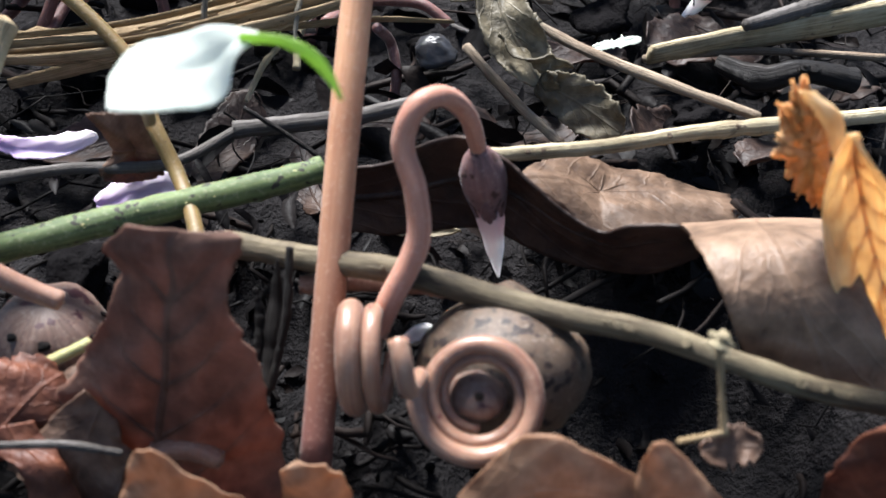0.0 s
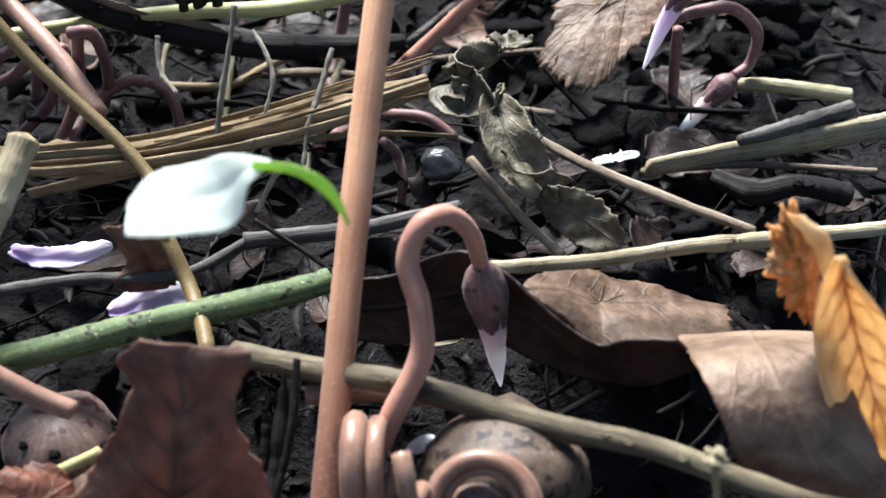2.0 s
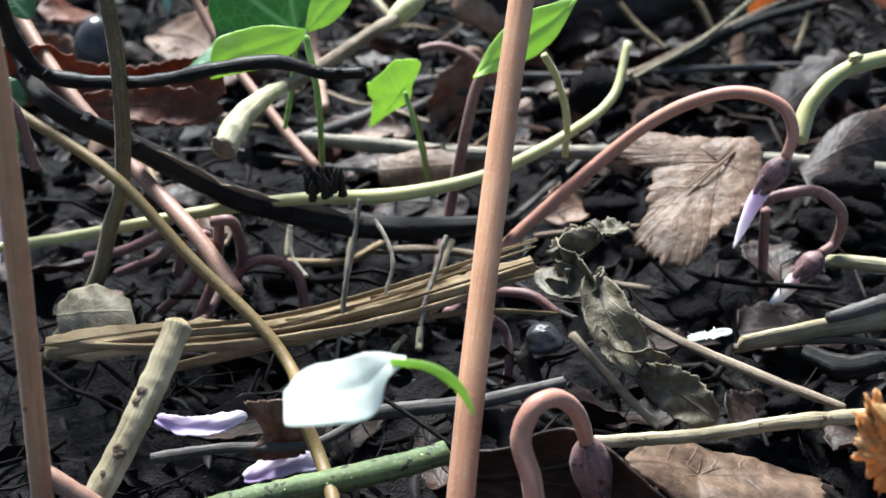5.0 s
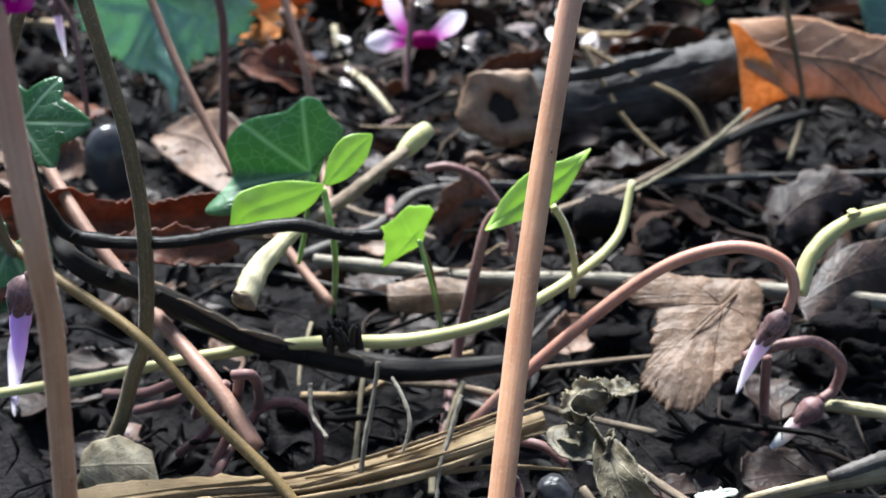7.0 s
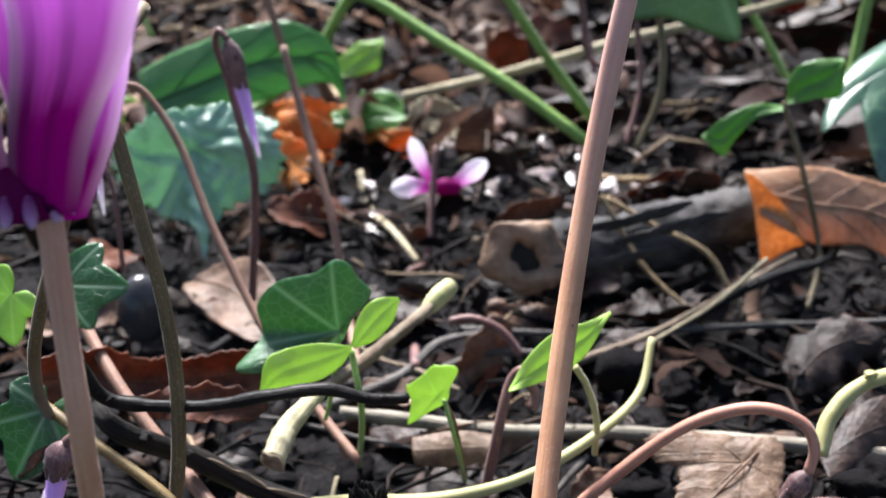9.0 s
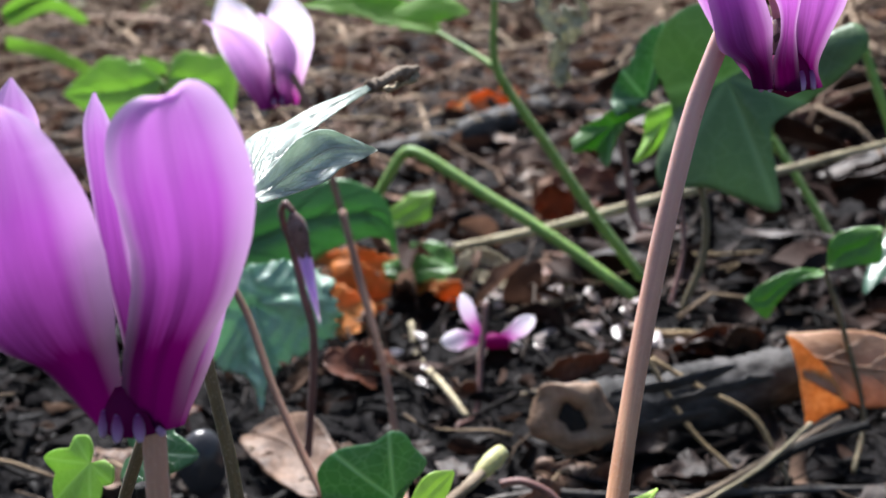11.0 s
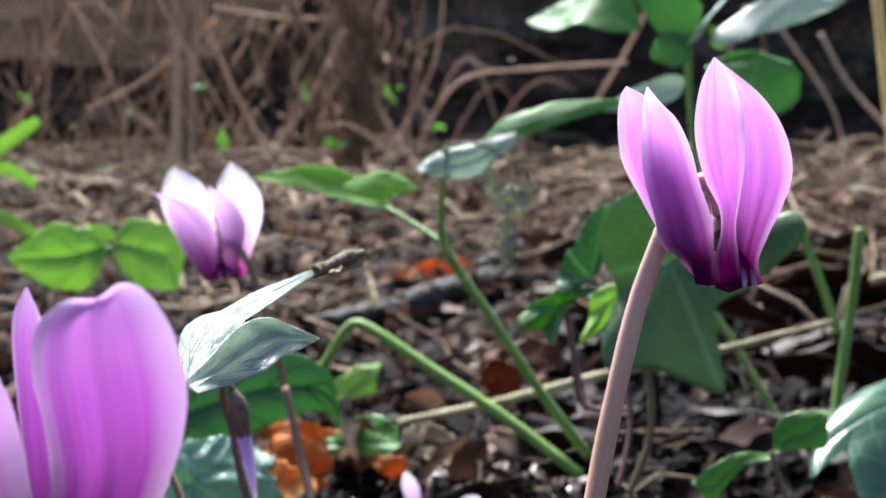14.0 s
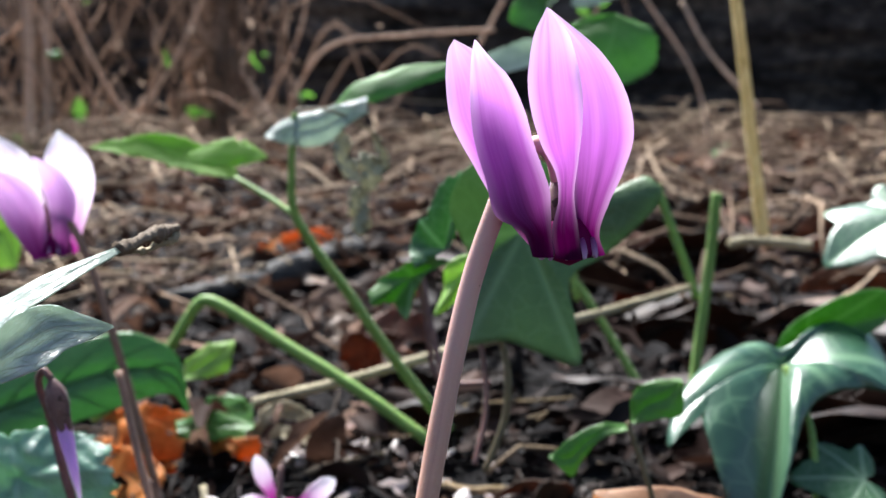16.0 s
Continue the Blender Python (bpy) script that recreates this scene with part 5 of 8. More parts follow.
stick("brown twig across the soil", [(6.7, 100.6, 9.0), (13.2, 94.1, 9.0), (20.8, 89.0, 9.0), (28.2, 84.8, 9.0)], [0.3, 0.5, 0.5, 0.4], BROWN_STICK, name="twig")
stick("dark twig across the soil", [(3.4, 97.5, 6.0), (8.2, 90.7, 5.0), (12.4, 84.7, 5.0)], [0.5, 0.45], BROWN_STICK, name="twig")
for k, (mid, r) in enumerate((([(-48.1, 84.4, 8.0), (-37.4, 87.2, 9.0), (-25.1, 88.9, 10.0), (-15.9, 91.8, 11.0), (-8.7, 94.7, 12.0), (-1.0, 99.5, 13.0)], 0.8), ([(-48.1, 84.8, 9.0), (-34.1, 85.9, 9.0), (-22.6, 88.0, 10.0), (-12.6, 91.7, 11.0), (-1.4, 98.9, 12.0)], 0.6), ([(-36.0, 86.5, 6.0), (-28.4, 89.4, 7.0), (-20.7, 92.3, 8.0)], 0.8), ([(-22.5, 91.1, 9.0), (-14.1, 93.5, 9.0), (-5.6, 96.3, 9.0), (2.2, 96.8, 9.0)], 0.4))):
    stick("frayed dry straw in a bundle", mid, [r * 0.7, r, r, r * 0.5], STRAW, "straw", "straw", lump=0.08, flat=0.5)
pts = [(-59.2, 104.7, 40.0), (-57.0, 105.2, 32.0), (-51.6, 100.6, 28.0), (-45.9, 107.5, 20.0), (-36.5, 110.5, 13.0), (-25.6, 111.9, 10.0), (-17.0, 112.7, 9.0), (-5.6, 117.4, 8.0)]
twig = stick("dark knotted twig with peeling bark", pts, [0.6, 0.8, 1.25, 1.35, 1.4, 1.6, 1.4, 1.0], BLACK_TWIG, name="dark_twig", steps=60, lump=0.05, seg=14)
knots(twig, pts, 1.3, 9, BLACK_TWIG, "knot", 5, 0.6)
for k in range(3):
    c = spline(pts, 60)[[26 + k * 6, 29 + k * 6, 32 + k * 6]] + (0, -0.9, 0.9)
    blade("bark_peel", c + (0, 0, 0.5), 0.6, (0, -0.4, 1), BROWN_STICK, twig, profile="torn", cup=-0.5, wave=0.3, jag=0.05, thick=0.15, seed=k)
pts = [(-53.4, 98.0, 43.0), (-53.6, 99.1, 37.4), (-52.4, 100.2, 32.3), (-49.7, 101.4, 30.5), (-41.3, 102.5, 30.2), (-33.4, 103.6, 31.6), (-28.1, 104.8, 32.0), (-23.5, 105.9, 30.5), (-19.5, 107.0, 30.3)]
knots(stick("dark side twig with a blunt end", pts, [0.8, 0.8, 0.75, 0.7, 0.75, 0.6], BLACK_TWIG, name="dark_twig", lump=0.1, steps=70), pts, 0.72, 6, BLACK_TWIG, "knot", 15, 0.55)
vine = thing("ivy_vine", (-65.6, 103.0, 8.0), "pale green ivy vine creeping over twigs with young leaves", "ivy")
tube("runner", [(-65.1, 101.3, 9.0), (-53.5, 105.0, 10.0), (-42.6, 109.3, 11.0), (-28.5, 111.2, 13.0), (-17.9, 111.5, 14.0), (-8.0, 115.8, 15.0), (0.5, 123.5, 17.0), (5.8, 131.7, 19.0), (7.2, 137.5, 24.0)], [0.62, 0.65, 0.68, 0.8, 0.85, 0.75, 0.68, 0.6, 0.5], VINE_STALK, vine, steps=70, lump=0.05)

sheet("young_leaf", [(-9.6, 117.0, 26.3), (-7.8, 118.2, 29.7), (-4.7, 119.5, 32.9), (-0.9, 120.8, 34.0), (1.8, 122.0, 34.9)], [(-9.4, 116.0, 26.7), (-6.2, 117.2, 27.4), (-3.0, 118.5, 28.5), (-0.6, 119.8, 30.6), (1.9, 121.0, 35.3)], YOUNG_BLADE, vine, bulge=0.15, fold=0.12, wave=0.05, jag=0.015, seed=4)
tube("leaf_stalk", [(-2.1, 121.0, 27.9), (-0.6, 122.0, 24.7), (0.6, 123.0, 19.6), (0.5, 124.0, 14.0)], 0.42, VINE_STALK, vine)
cl = thing("ivy_seedling", (-33.4, 134.2, 2.0), "young ivy with bright green and dark leaves", "ivy")
tube("leaf_stalk", [(-32.7, 131.9, 4.0), (-26.8, 114.0, 24.0), (-28.2, 116.0, 30.9)], 0.38, GREEN_STALK, cl)
tube("leaf_stalk", [(-34.9, 125.0, 15.5), (-34.1, 126.0, 19.2), (-33.2, 128.0, 26.4)], 0.3, GREEN_STALK, cl)
tube("leaf_stalk", [(-17.0, 128.9, 5.0), (-16.0, 117.0, 18.5), (-17.6, 118.0, 23.9)], 0.28, GREEN_STALK, cl)
lobed("dark_leaf", [(-32.8, 127.0, 27.8)][0], [(-32.9, 127.0, 37.7), (-35.6, 127.0, 35.8), (-40.6, 127.0, 34.3), (-43.6, 127.0, 30.8), (-43.4, 127.0, 26.2), (-45.3, 122.0, 23.9), (-41.2, 122.0, 23.9), (-37.4, 124.0, 26.6), (-33.3, 127.0, 25.8), (-30.7, 127.0, 30.1), (-28.3, 127.0, 33.4), (-30.0, 127.0, 35.5), (-31.0, 127.0, 37.3)], 3, IVY_DARK, cl, bulge=0.08, wave=0.02, seed=2, turn=0.5)
sheet("bright_leaf", [(-27.9, 115.0, 32.1), (-31.9, 113.8, 32.7), (-35.6, 112.5, 32.2), (-37.1, 111.2, 31.4), (-37.8, 110.0, 28.1)], [(-27.9, 115.0, 31.6), (-29.1, 113.8, 29.8), (-31.8, 112.5, 28.4), (-34.8, 111.3, 28.1), (-37.6, 110.0, 27.7)], YOUNG_BLADE, cl, bulge=0.15, fold=0.06, wave=0.06, jag=0.02, seed=3)
sheet("bright_leaf", [(-27.9, 115.0, 32.1), (-27.3, 116.3, 35.1), (-25.5, 117.7, 36.9), (-23.0, 119.0, 36.8)], [(-27.5, 115.0, 31.7), (-25.1, 116.3, 32.5), (-23.5, 117.7, 34.1), (-22.8, 119.0, 36.4)], YOUNG_BLADE, cl, bulge=0.15, fold=0.08, wave=0.06, jag=0.03, seed=5)
lobed("small_leaf", [(-19.1, 122.0, 22.1)][0], [(-16.6, 122.0, 26.1), (-19.4, 122.0, 26.2), (-21.3, 122.0, 24.6), (-23.0, 122.0, 22.9), (-22.5, 122.0, 20.6), (-23.1, 122.0, 17.6), (-20.5, 122.0, 19.6), (-18.1, 122.0, 21.3), (-17.5, 122.0, 23.5)], 4, YOUNG_BLADE, cl, bulge=0.12, wave=0.03, seed=6, jag=0.02)
tube("leaf_stalk", [(-18.4, 122.0, 21.6), (-17.7, 126.0, 15.4), (-17.2, 130.0, 4.6)], 0.32, OLIVE_STALK, cl)
stub = stick("cut pale branch stub", [(-35.5, 106.0, 21.3), (-35.3, 111.0, 22.5), (-34.1, 116.0, 23.2), (-33.3, 121.0, 22.7)], [1.45, 1.4, 1.1, 0.8], STUB_SKIN, lump=0.07, steps=50)
plate_with_hole("cut_end", [(-35.3, 105.0, 21.7)][0], (-0.3, -0.75, -0.25), 1.45, 0.3, BROWN_STICK, stub, "ragged brown cut end", 3, 0.3)
branch = stick("dark thin branch with a pale green tip", [(-33.7, 121.0, 22.4), (-30.2, 128.3, 22.8), (-25.7, 135.7, 24.7), (-23.7, 143.0, 24.5)], [0.8, 0.95, 0.9, 0.85], BROWN_STICK, "branch", "branch", lump=0.07, steps=50)
tube("green_tip", [(-24.5, 142.0, 24.0), (-22.8, 144.5, 25.3), (-21.6, 147.0, 25.9)], [0.85, 1.5, 1.55, 1.2], VINE_STALK, branch, "pale green swollen tip", steps=20)

strip = blade("straw_strip", [(-49.6, 86.7, 7.0), (-38.1, 88.5, 8.0), (-25.6, 90.2, 9.0), (-16.3, 93.5, 10.0), (-9.0, 96.6, 11.0), (-1.1, 101.0, 12.0)], 1.5, (0, 0.75, 0.65), STRAW, label="flat splintered straw strip with frayed ends", category="straw", group="sticks and stalks", profile="strap", cup=-0.3, wave=0.12, jag=0.12, nu=60, nv=8, thick=0.9, seed=8)
for k in range(7):
    j = g0.uniform(-1, 1, 4)
    run = spline([(-49.6, 86.7, 7.0), (-38.1, 88.5, 8.0), (-25.6, 90.2, 9.0), (-16.3, 93.5, 10.0), (-9.0, 96.6, 11.0), (-1.1, 101.0, 12.0)], 30)[3 * k : 3 * k + 9] + (0, j[0] * 1.1, 0.45 + j[1] * 0.9)
    tube("splinter", run[::2] + np.linspace(0, 1, 5)[:, None] * (0, j[2] * 0.8, 0.9), [0.22, 0.18, 0.06], STRAW, strip, steps=16, seg=6, lump=0.12)
for k in range(5):
    j = g0.uniform(-1, 1, 6)
    pts = [(-48.4, 84.8, 8.0), (-37.3, 86.9, 9.0), (-25.0, 88.7, 10.0), (-15.9, 92.1, 11.0), (-8.8, 95.2, 12.0), (-0.9, 99.3, 13.0)]
    pts = [np.array(p) + (0, j[1] * 3 + j[2] * 1.6 * (n - 2), 0.8 + j[3] * 1.2 + j[4] * 0.4 * n) for n, p in enumerate(pts)][int(abs(j[0]) * 3):]
    stick("thin dry straw fibre in a bundle", pts, [0.12 + 0.1 * abs(j[5]), 0.2 + 0.12 * abs(j[4]), 0.12], STRAW, "straw", "straw_fibre", seg=7, lump=0.1, flat=0.6)

# nodding buds on the right of the clump
nodding_bud("lilac cyclamen bud arching down on a rosy stalk", [(-10.5, 111.7, 2.0), (-4.9, 117.5, 6.0), (3.0, 120.0, 13.5), (11.2, 120.0, 21.3), (18.5, 119.0, 25.0), (23.8, 118.0, 24.3), (25.5, 117.0, 21.6), (25.0, 116.0, 18.8)], [0.85, 0.8, 0.75, 0.7, 0.6], (22.5, 115.0, 15.0), (20.4, 114.0, 8.3), ROSE_STALK, PALE_BUD, 1.45)
nodding_bud("white cyclamen bud on a hooked stalk", [(21.0, 116.0, 12.2), (25.2, 116.0, 14.3), (28.9, 116.0, 14.9), (31.8, 116.0, 12.4), (31.7, 116.0, 8.8), (30.2, 115.0, 7.7)], [0.65, 0.65, 0.6], (27.8, 114.0, 4.9), (24.2, 113.0, -0.2), PLUM_STALK, WHITE_BUD, 1.45)
stick("plum stalk behind the buds", [(24.7, 114.9, 0.0), (24.4, 118.4, 5.0), (23.7, 116.6, 12.0)], 0.6, PLUM_STALK, "stalk", "flower_stalk")
tan = lobed("lobed_tan_leaf", [(18.9, 125.1, 13.6)][0], [(7.0, 128.0, 14.5), (11.2, 129.1, 15.4), (18.2, 128.4, 15.3), (23.5, 127.6, 15.2), (23.3, 122.9, 12.7), (22.0, 119.6, 11.0), (19.9, 116.7, 9.5), (17.7, 114.8, 8.5), (15.9, 112.1, 7.3), (12.9, 111.6, 6.8), (11.1, 113.7, 7.6), (9.3, 115.2, 8.1), (10.3, 117.8, 9.4), (10.8, 121.5, 11.2), (11.1, 124.4, 12.7), (9.2, 124.7, 12.9), (6.8, 126.4, 13.6)], 10, VEINED_TAN, label="lobed tan dead leaf with clear veins", category="dead leaf", group="dead leaves", bulge=0.05, wave=0.02, jag=0.03, seed=33, dry=True, ribs=5, pucker=0.006)
tube("midrib", [(20.6, 126.0, 14.8), (18.1, 123.1, 13.6), (15.1, 120.2, 11.4), (12.4, 117.4, 9.1), (11.0, 114.5, 8.5)], [0.17, 0.15, 0.12, 0.08], VEINED_TAN, tan, steps=24, seg=7)
blade("withered_leaf", [(5.8, 101.0, 15.7), (3.5, 99.0, 14.8), (2.0, 97.0, 14.0), (5.4, 95.0, 13.5)], 2.7, (0.6, 0.3, 0.75), GREY_LEAF, label="withered pale leaf twisted over straw", category="dead leaf", group="dead leaves", profile="torn", cup=0.5, wave=0.3, jag=0.04, nu=56, nv=12, seed=35)
blade("withered_leaf", [(5.3, 96.0, 14.2), (6.9, 92.0, 12.4), (8.9, 90.0, 10.1), (10.3, 88.0, 8.7)], 2.4, (1, 0.1, 0.25), GREY_LEAF, label="withered grey leaf strip hanging over straw", category="dead leaf", group="dead leaves", profile="torn", cup=0.45, wave=0.25, jag=0.04, nu=56, nv=12, seed=36)
blade("withered_leaf", [(10.1, 88.0, 9.0), (13.8, 87.0, 7.6), (17.4, 85.0, 6.2)], 2.2, (0.3, 0.5, 0.9), GREY_LEAF, label="withered grey leaf scrap on straw", category="dead leaf", group="dead leaves", profile="torn", wave=0.35, jag=0.06, nu=40, seed=37)
sheet("dry_leaf", [(-51.2, 94.0, 8.4), (-48.1, 94.0, 10.0), (-45.4, 94.0, 9.9), (-43.3, 94.0, 8.5)], [(-49.8, 90.0, 5.8), (-46.8, 90.0, 5.9), (-43.7, 90.0, 6.4), (-41.0, 90.0, 7.8)], PALE_LEAF, label="pale withered leaf under the stalks", category="dead leaf", group="dead leaves", bulge=0.3, wave=0.2, jag=0.05, nu=40, seed=91)
for pts, r in (([(-18.2, 97.0, 20.8), (-18.4, 94.8, 17.8), (-18.9, 92.5, 14.1), (-19.2, 90.2, 10.1), (-19.5, 88.0, 6.4)], [0.3, 0.26, 0.3, 0.2]), ([(-9.7, 98.0, 16.7), (-10.5, 95.3, 13.7), (-11.2, 92.7, 11.5), (-11.2, 90.0, 9.0)], [0.25, 0.3, 0.2]), ([(-17.3, 99.0, 17.5), (-15.7, 97.0, 16.3), (-14.7, 95.0, 14.8), (-15.2, 93.0, 12.2)], [0.2, 0.24, 0.16]), ([(-25.7, 97.0, 17.3), (-25.0, 94.5, 15.3), (-22.8, 92.0, 14.4)], [0.25, 0.2])):
    stick("limp grey fibre hanging over straw", pts, r, GREY_STRAW, "dry fibre", "dry_fibre", lump=0.2, steps=50, seg=7)
g1 = np.random.default_rng(76)
frayed = thing("frayed_stump", [(-24.3, 104.0, 18.4)][0], "dark frayed stump of an old stalk on the twig", "stump")
for k in range(14):
    a = np.array([(-24.3, 104.0, 18.4)][0]) + g1.standard_normal(3) * (1.1, 0.6, 0.4)
    lean = g1.uniform(-1, 1, 3) * (0.7, 0.3, 0.3) + (0, 0, 1.8)
    tube("fibre", [a - (0, 0, 0.8), a + lean * 0.5, a + lean], [0.5, 0.4, 0.12], BLACK_TWIG, frayed, steps=12, seg=6, lump=0.12)
g1 = np.random.default_rng(77)
for k in range(9):
    c = spline([(5.8, 101.0, 15.7), (2.5, 97.5, 14.2), (5.6, 95.0, 13.6), (8.9, 90.0, 10.4), (13.8, 87.0, 8.0)], 10)[k] + g1.standard_normal(3) * 0.7
    d = g1.standard_normal(3) * (1, 0.7, 0.8) * 1.5
    blade("withered_leaf", [c - d, c + g1.standard_normal(3) * 0.6, c + d * 0.7], g1.uniform(0.8, 1.6), g1.standard_normal(3), GREY_LEAF, label="withered curled leaf shred caught on straw", category="dead leaf", group="dead leaves", profile="torn", cup=g1.uniform(-0.8, 0.8), wave=0.5, jag=0.22, nu=24, nv=6, seed=k + 300)
# the chip takes the glare white too, for the light on it
blade("white_chip", [(14.9, 95.4, 8.0), (17.0, 95.6, 8.5), (19.1, 95.9, 9.0)], 0.5, (0.2, 0.9, 0.4), GLARE_LEAF, label="bark chip coloured white for its glare", category="bark chip", profile="torn", wave=0.3, jag=0.3, cup=0.4)

stick("grey lichen stick beyond the straw", [(28.8, 99.5, 9.0), (32.9, 102.1, 9.0), (40.5, 107.2, 9.0)], [0.6, 0.8, 0.85], GREY_TWIG, lump=0.14, steps=60)
stick("pale straw under the bud", [(30.2, 116.4, 6.0), (34.7, 114.7, 7.0), (42.2, 113.5, 7.0)], [0.7, 0.8, 0.8], STUB_SKIN, "straw", "straw", lump=0.05)
pts = [(26.6, 97.7, 6.0), (30.3, 95.4, 6.0), (33.8, 95.5, 7.0), (38.8, 96.0, 6.0)]
knots(stick("black gnarled root piece in the litter", pts, [0.8, 1.3, 1.0, 1.2], BLACK_TWIG, "root", "root_piece", lump=0.06, steps=60), pts, 1.1, 2, BLACK_TWIG, "knot", 8, 0.6)
# pale leaf material stands in for strong light on this scrap
blade("torn_leaf_scrap", [(0.7, 104.0, 11.4), (2.6, 106.0, 12.5), (5.2, 107.0, 12.8)], 1.3, (0.2, 0.85, 0.5), PALE_LEAF, label="torn leaf scrap coloured pale for bright light", category="leaf scrap", profile="torn", cup=0.4, wave=0.5, jag=0.25, nu=30, seed=77)

# stalks on the left
def hook(label, pts, r=0.6, mat=None):
    return tube("hooked_stalk", pts, r, mat or PLUM_STALK, label=label, category="stalk", group="hooked stalks", steps=46, seg=10, lump=0.03)


hook("plum stalk hooked back to the soil", [(-37.9, 96.8, 3.0), (-36.4, 105.0, 5.2), (-33.0, 107.0, 6.9), (-29.5, 107.0, 6.0), (-28.2, 106.0, 3.5), (-28.1, 105.0, -0.0)])
hook("plum stalk hooked low among straw", [(-9.7, 96.9, 8.0), (-7.9, 104.0, 6.2), (-4.2, 103.0, 7.3), (-1.1, 102.0, 7.6), (1.4, 101.0, 6.3)], 0.55)
hook("small plum hook among straw", [(-4.6, 94.9, 9.0), (-3.8, 98.0, 5.7), (-3.0, 96.0, 3.7), (-3.2, 95.0, 0.9)], 0.5)
hook("plum stalk hooked over with a closed bud", [(-13.5, 106.3, 0.0), (-14.1, 122.0, 3.6), (-11.7, 126.0, 16.8), (-10.6, 128.0, 21.5), (-9.1, 128.0, 23.1), (-7.6, 128.0, 20.1), (-7.6, 127.0, 18.2)], [0.75, 0.7, 0.6])
hook("plum stalk bent in an arch", [(-23.7, 158.0, 14.7), (-20.2, 158.0, 15.4), (-15.8, 158.0, 13.7), (-12.5, 157.0, 10.1)], 0.65)
for a in ([(-51.1, 106.6, 4.0), (-44.6, 104.1, 8.0), (-39.9, 101.1, 12.0), (-42.4, 104.2, 6.0)], [(-43.5, 100.6, 3.0), (-38.8, 99.9, 8.0), (-36.5, 100.3, 14.0)], [(-35.1, 99.1, 16.0), (-32.9, 99.3, 16.0), (-34.8, 105.4, 8.0), (-36.9, 107.5, 3.0)], [(-55.6, 108.1, 5.0), (-48.1, 103.8, 9.0), (-42.6, 103.3, 12.0)], [(-38.7, 98.9, 3.0), (-36.6, 101.4, 8.0), (-34.3, 99.2, 16.0)]):
    hook("plum stalk in a tangle", a, 0.6)
stick("thick rosy stalk leaning back", [(-68.9, 125.0, 31.9), (-58.0, 115.0, 24.2), (-47.4, 108.0, 17.4), (-37.5, 100.0, 13.7), (-31.7, 95.0, 9.7)], [0.8, 0.85, 0.9, 0.95], PINK_STALK, "stalk", "flower_stalk", lump=0.02)
stick("rosy stalk leaning", [(-71.4, 152.0, 53.5), (-68.7, 154.0, 51.9), (-63.1, 152.0, 44.6), (-56.7, 146.0, 33.9), (-47.4, 138.0, 22.1), (-36.7, 128.0, 15.0), (-30.0, 122.0, 11.5)], [0.55, 0.6, 0.65, 0.7], PINK_STALK, "stalk", "flower_stalk", lump=0.02)
nodding_bud("violet cyclamen bud hanging on a slim stalk", [(-61.8, 172.0, 10.0), *[(-58.6, 170.0, 33.1), (-59.8, 169.4, 42.3), (-61.1, 168.8, 50.8), (-62.3, 168.2, 56.0), (-61.3, 167.6, 58.4), (-59.8, 167.0, 57.2)]], [0.75, 0.72, 0.65, 0.5], [(-58.1, 167.0, 49.2)][0], [(-55.8, 166.0, 37.8)][0], PLUM_STALK, VIOLET_BUD, 1.75)
stick("brown-green stalk rising", [*[(-49.1, 105.0, 63.7), (-46.9, 104.0, 53.0), (-44.8, 103.0, 42.3), (-44.1, 102.0, 31.4), (-44.9, 100.0, 19.7)], *[(-46.7, 99.0, 14.8), (-49.1, 97.0, 7.9), (-54.9, 92.6, 0.0)]], [0.75, 0.8, 0.85, 0.9], DARK_STALK, "stalk", "leaf_stalk", lump=0.02)
stick("short cut rosy stalk with a kink", [(-30.5, 162.1, 4.0), (-40.1, 205.0, -8.1), (-42.6, 212.0, -1.7), (-39.5, 218.0, -0.8), (-39.5, 226.0, 9.2), (-39.2, 232.0, 20.7)], [0.85, 0.8, 0.75, 0.7], PLUM_STALK, "stalk", "flower_stalk", lump=0.03)
nodding_bud("closed plum bud by the near stalk", [(-49.6, 92.0, 24.7), (-50.0, 92.0, 30.0), (-50.9, 92.0, 31.9), (-51.9, 91.5, 31.5)], [0.5, 0.5], (-53.2, 91.0, 27.7), (-54.3, 90.0, 20.0), PLUM_STALK, VIOLET_BUD, 1.7)
blade("lilac_petal_scrap", [(-68.7, 112.0, 10.4), (-68.1, 110.0, 6.7), (-68.7, 108.0, 0.2)], 0.9, (1, 0, 0), VIOLET_BUD, label="violet petal hanging among stalks", category="petal", profile="leaf", cup=0.4)
nodding_bud("slim pink bud tip behind stalks", [(-73.9, 150.0, 24.2), (-74.8, 152.0, 37.1), (-77.2, 153.0, 42.0), (-77.5, 153.0, 41.1)], 0.4, (-77.5, 153.0, 38.9), (-76.8, 152.0, 32.5), PLUM_STALK, PALE_BUD, 1.0)

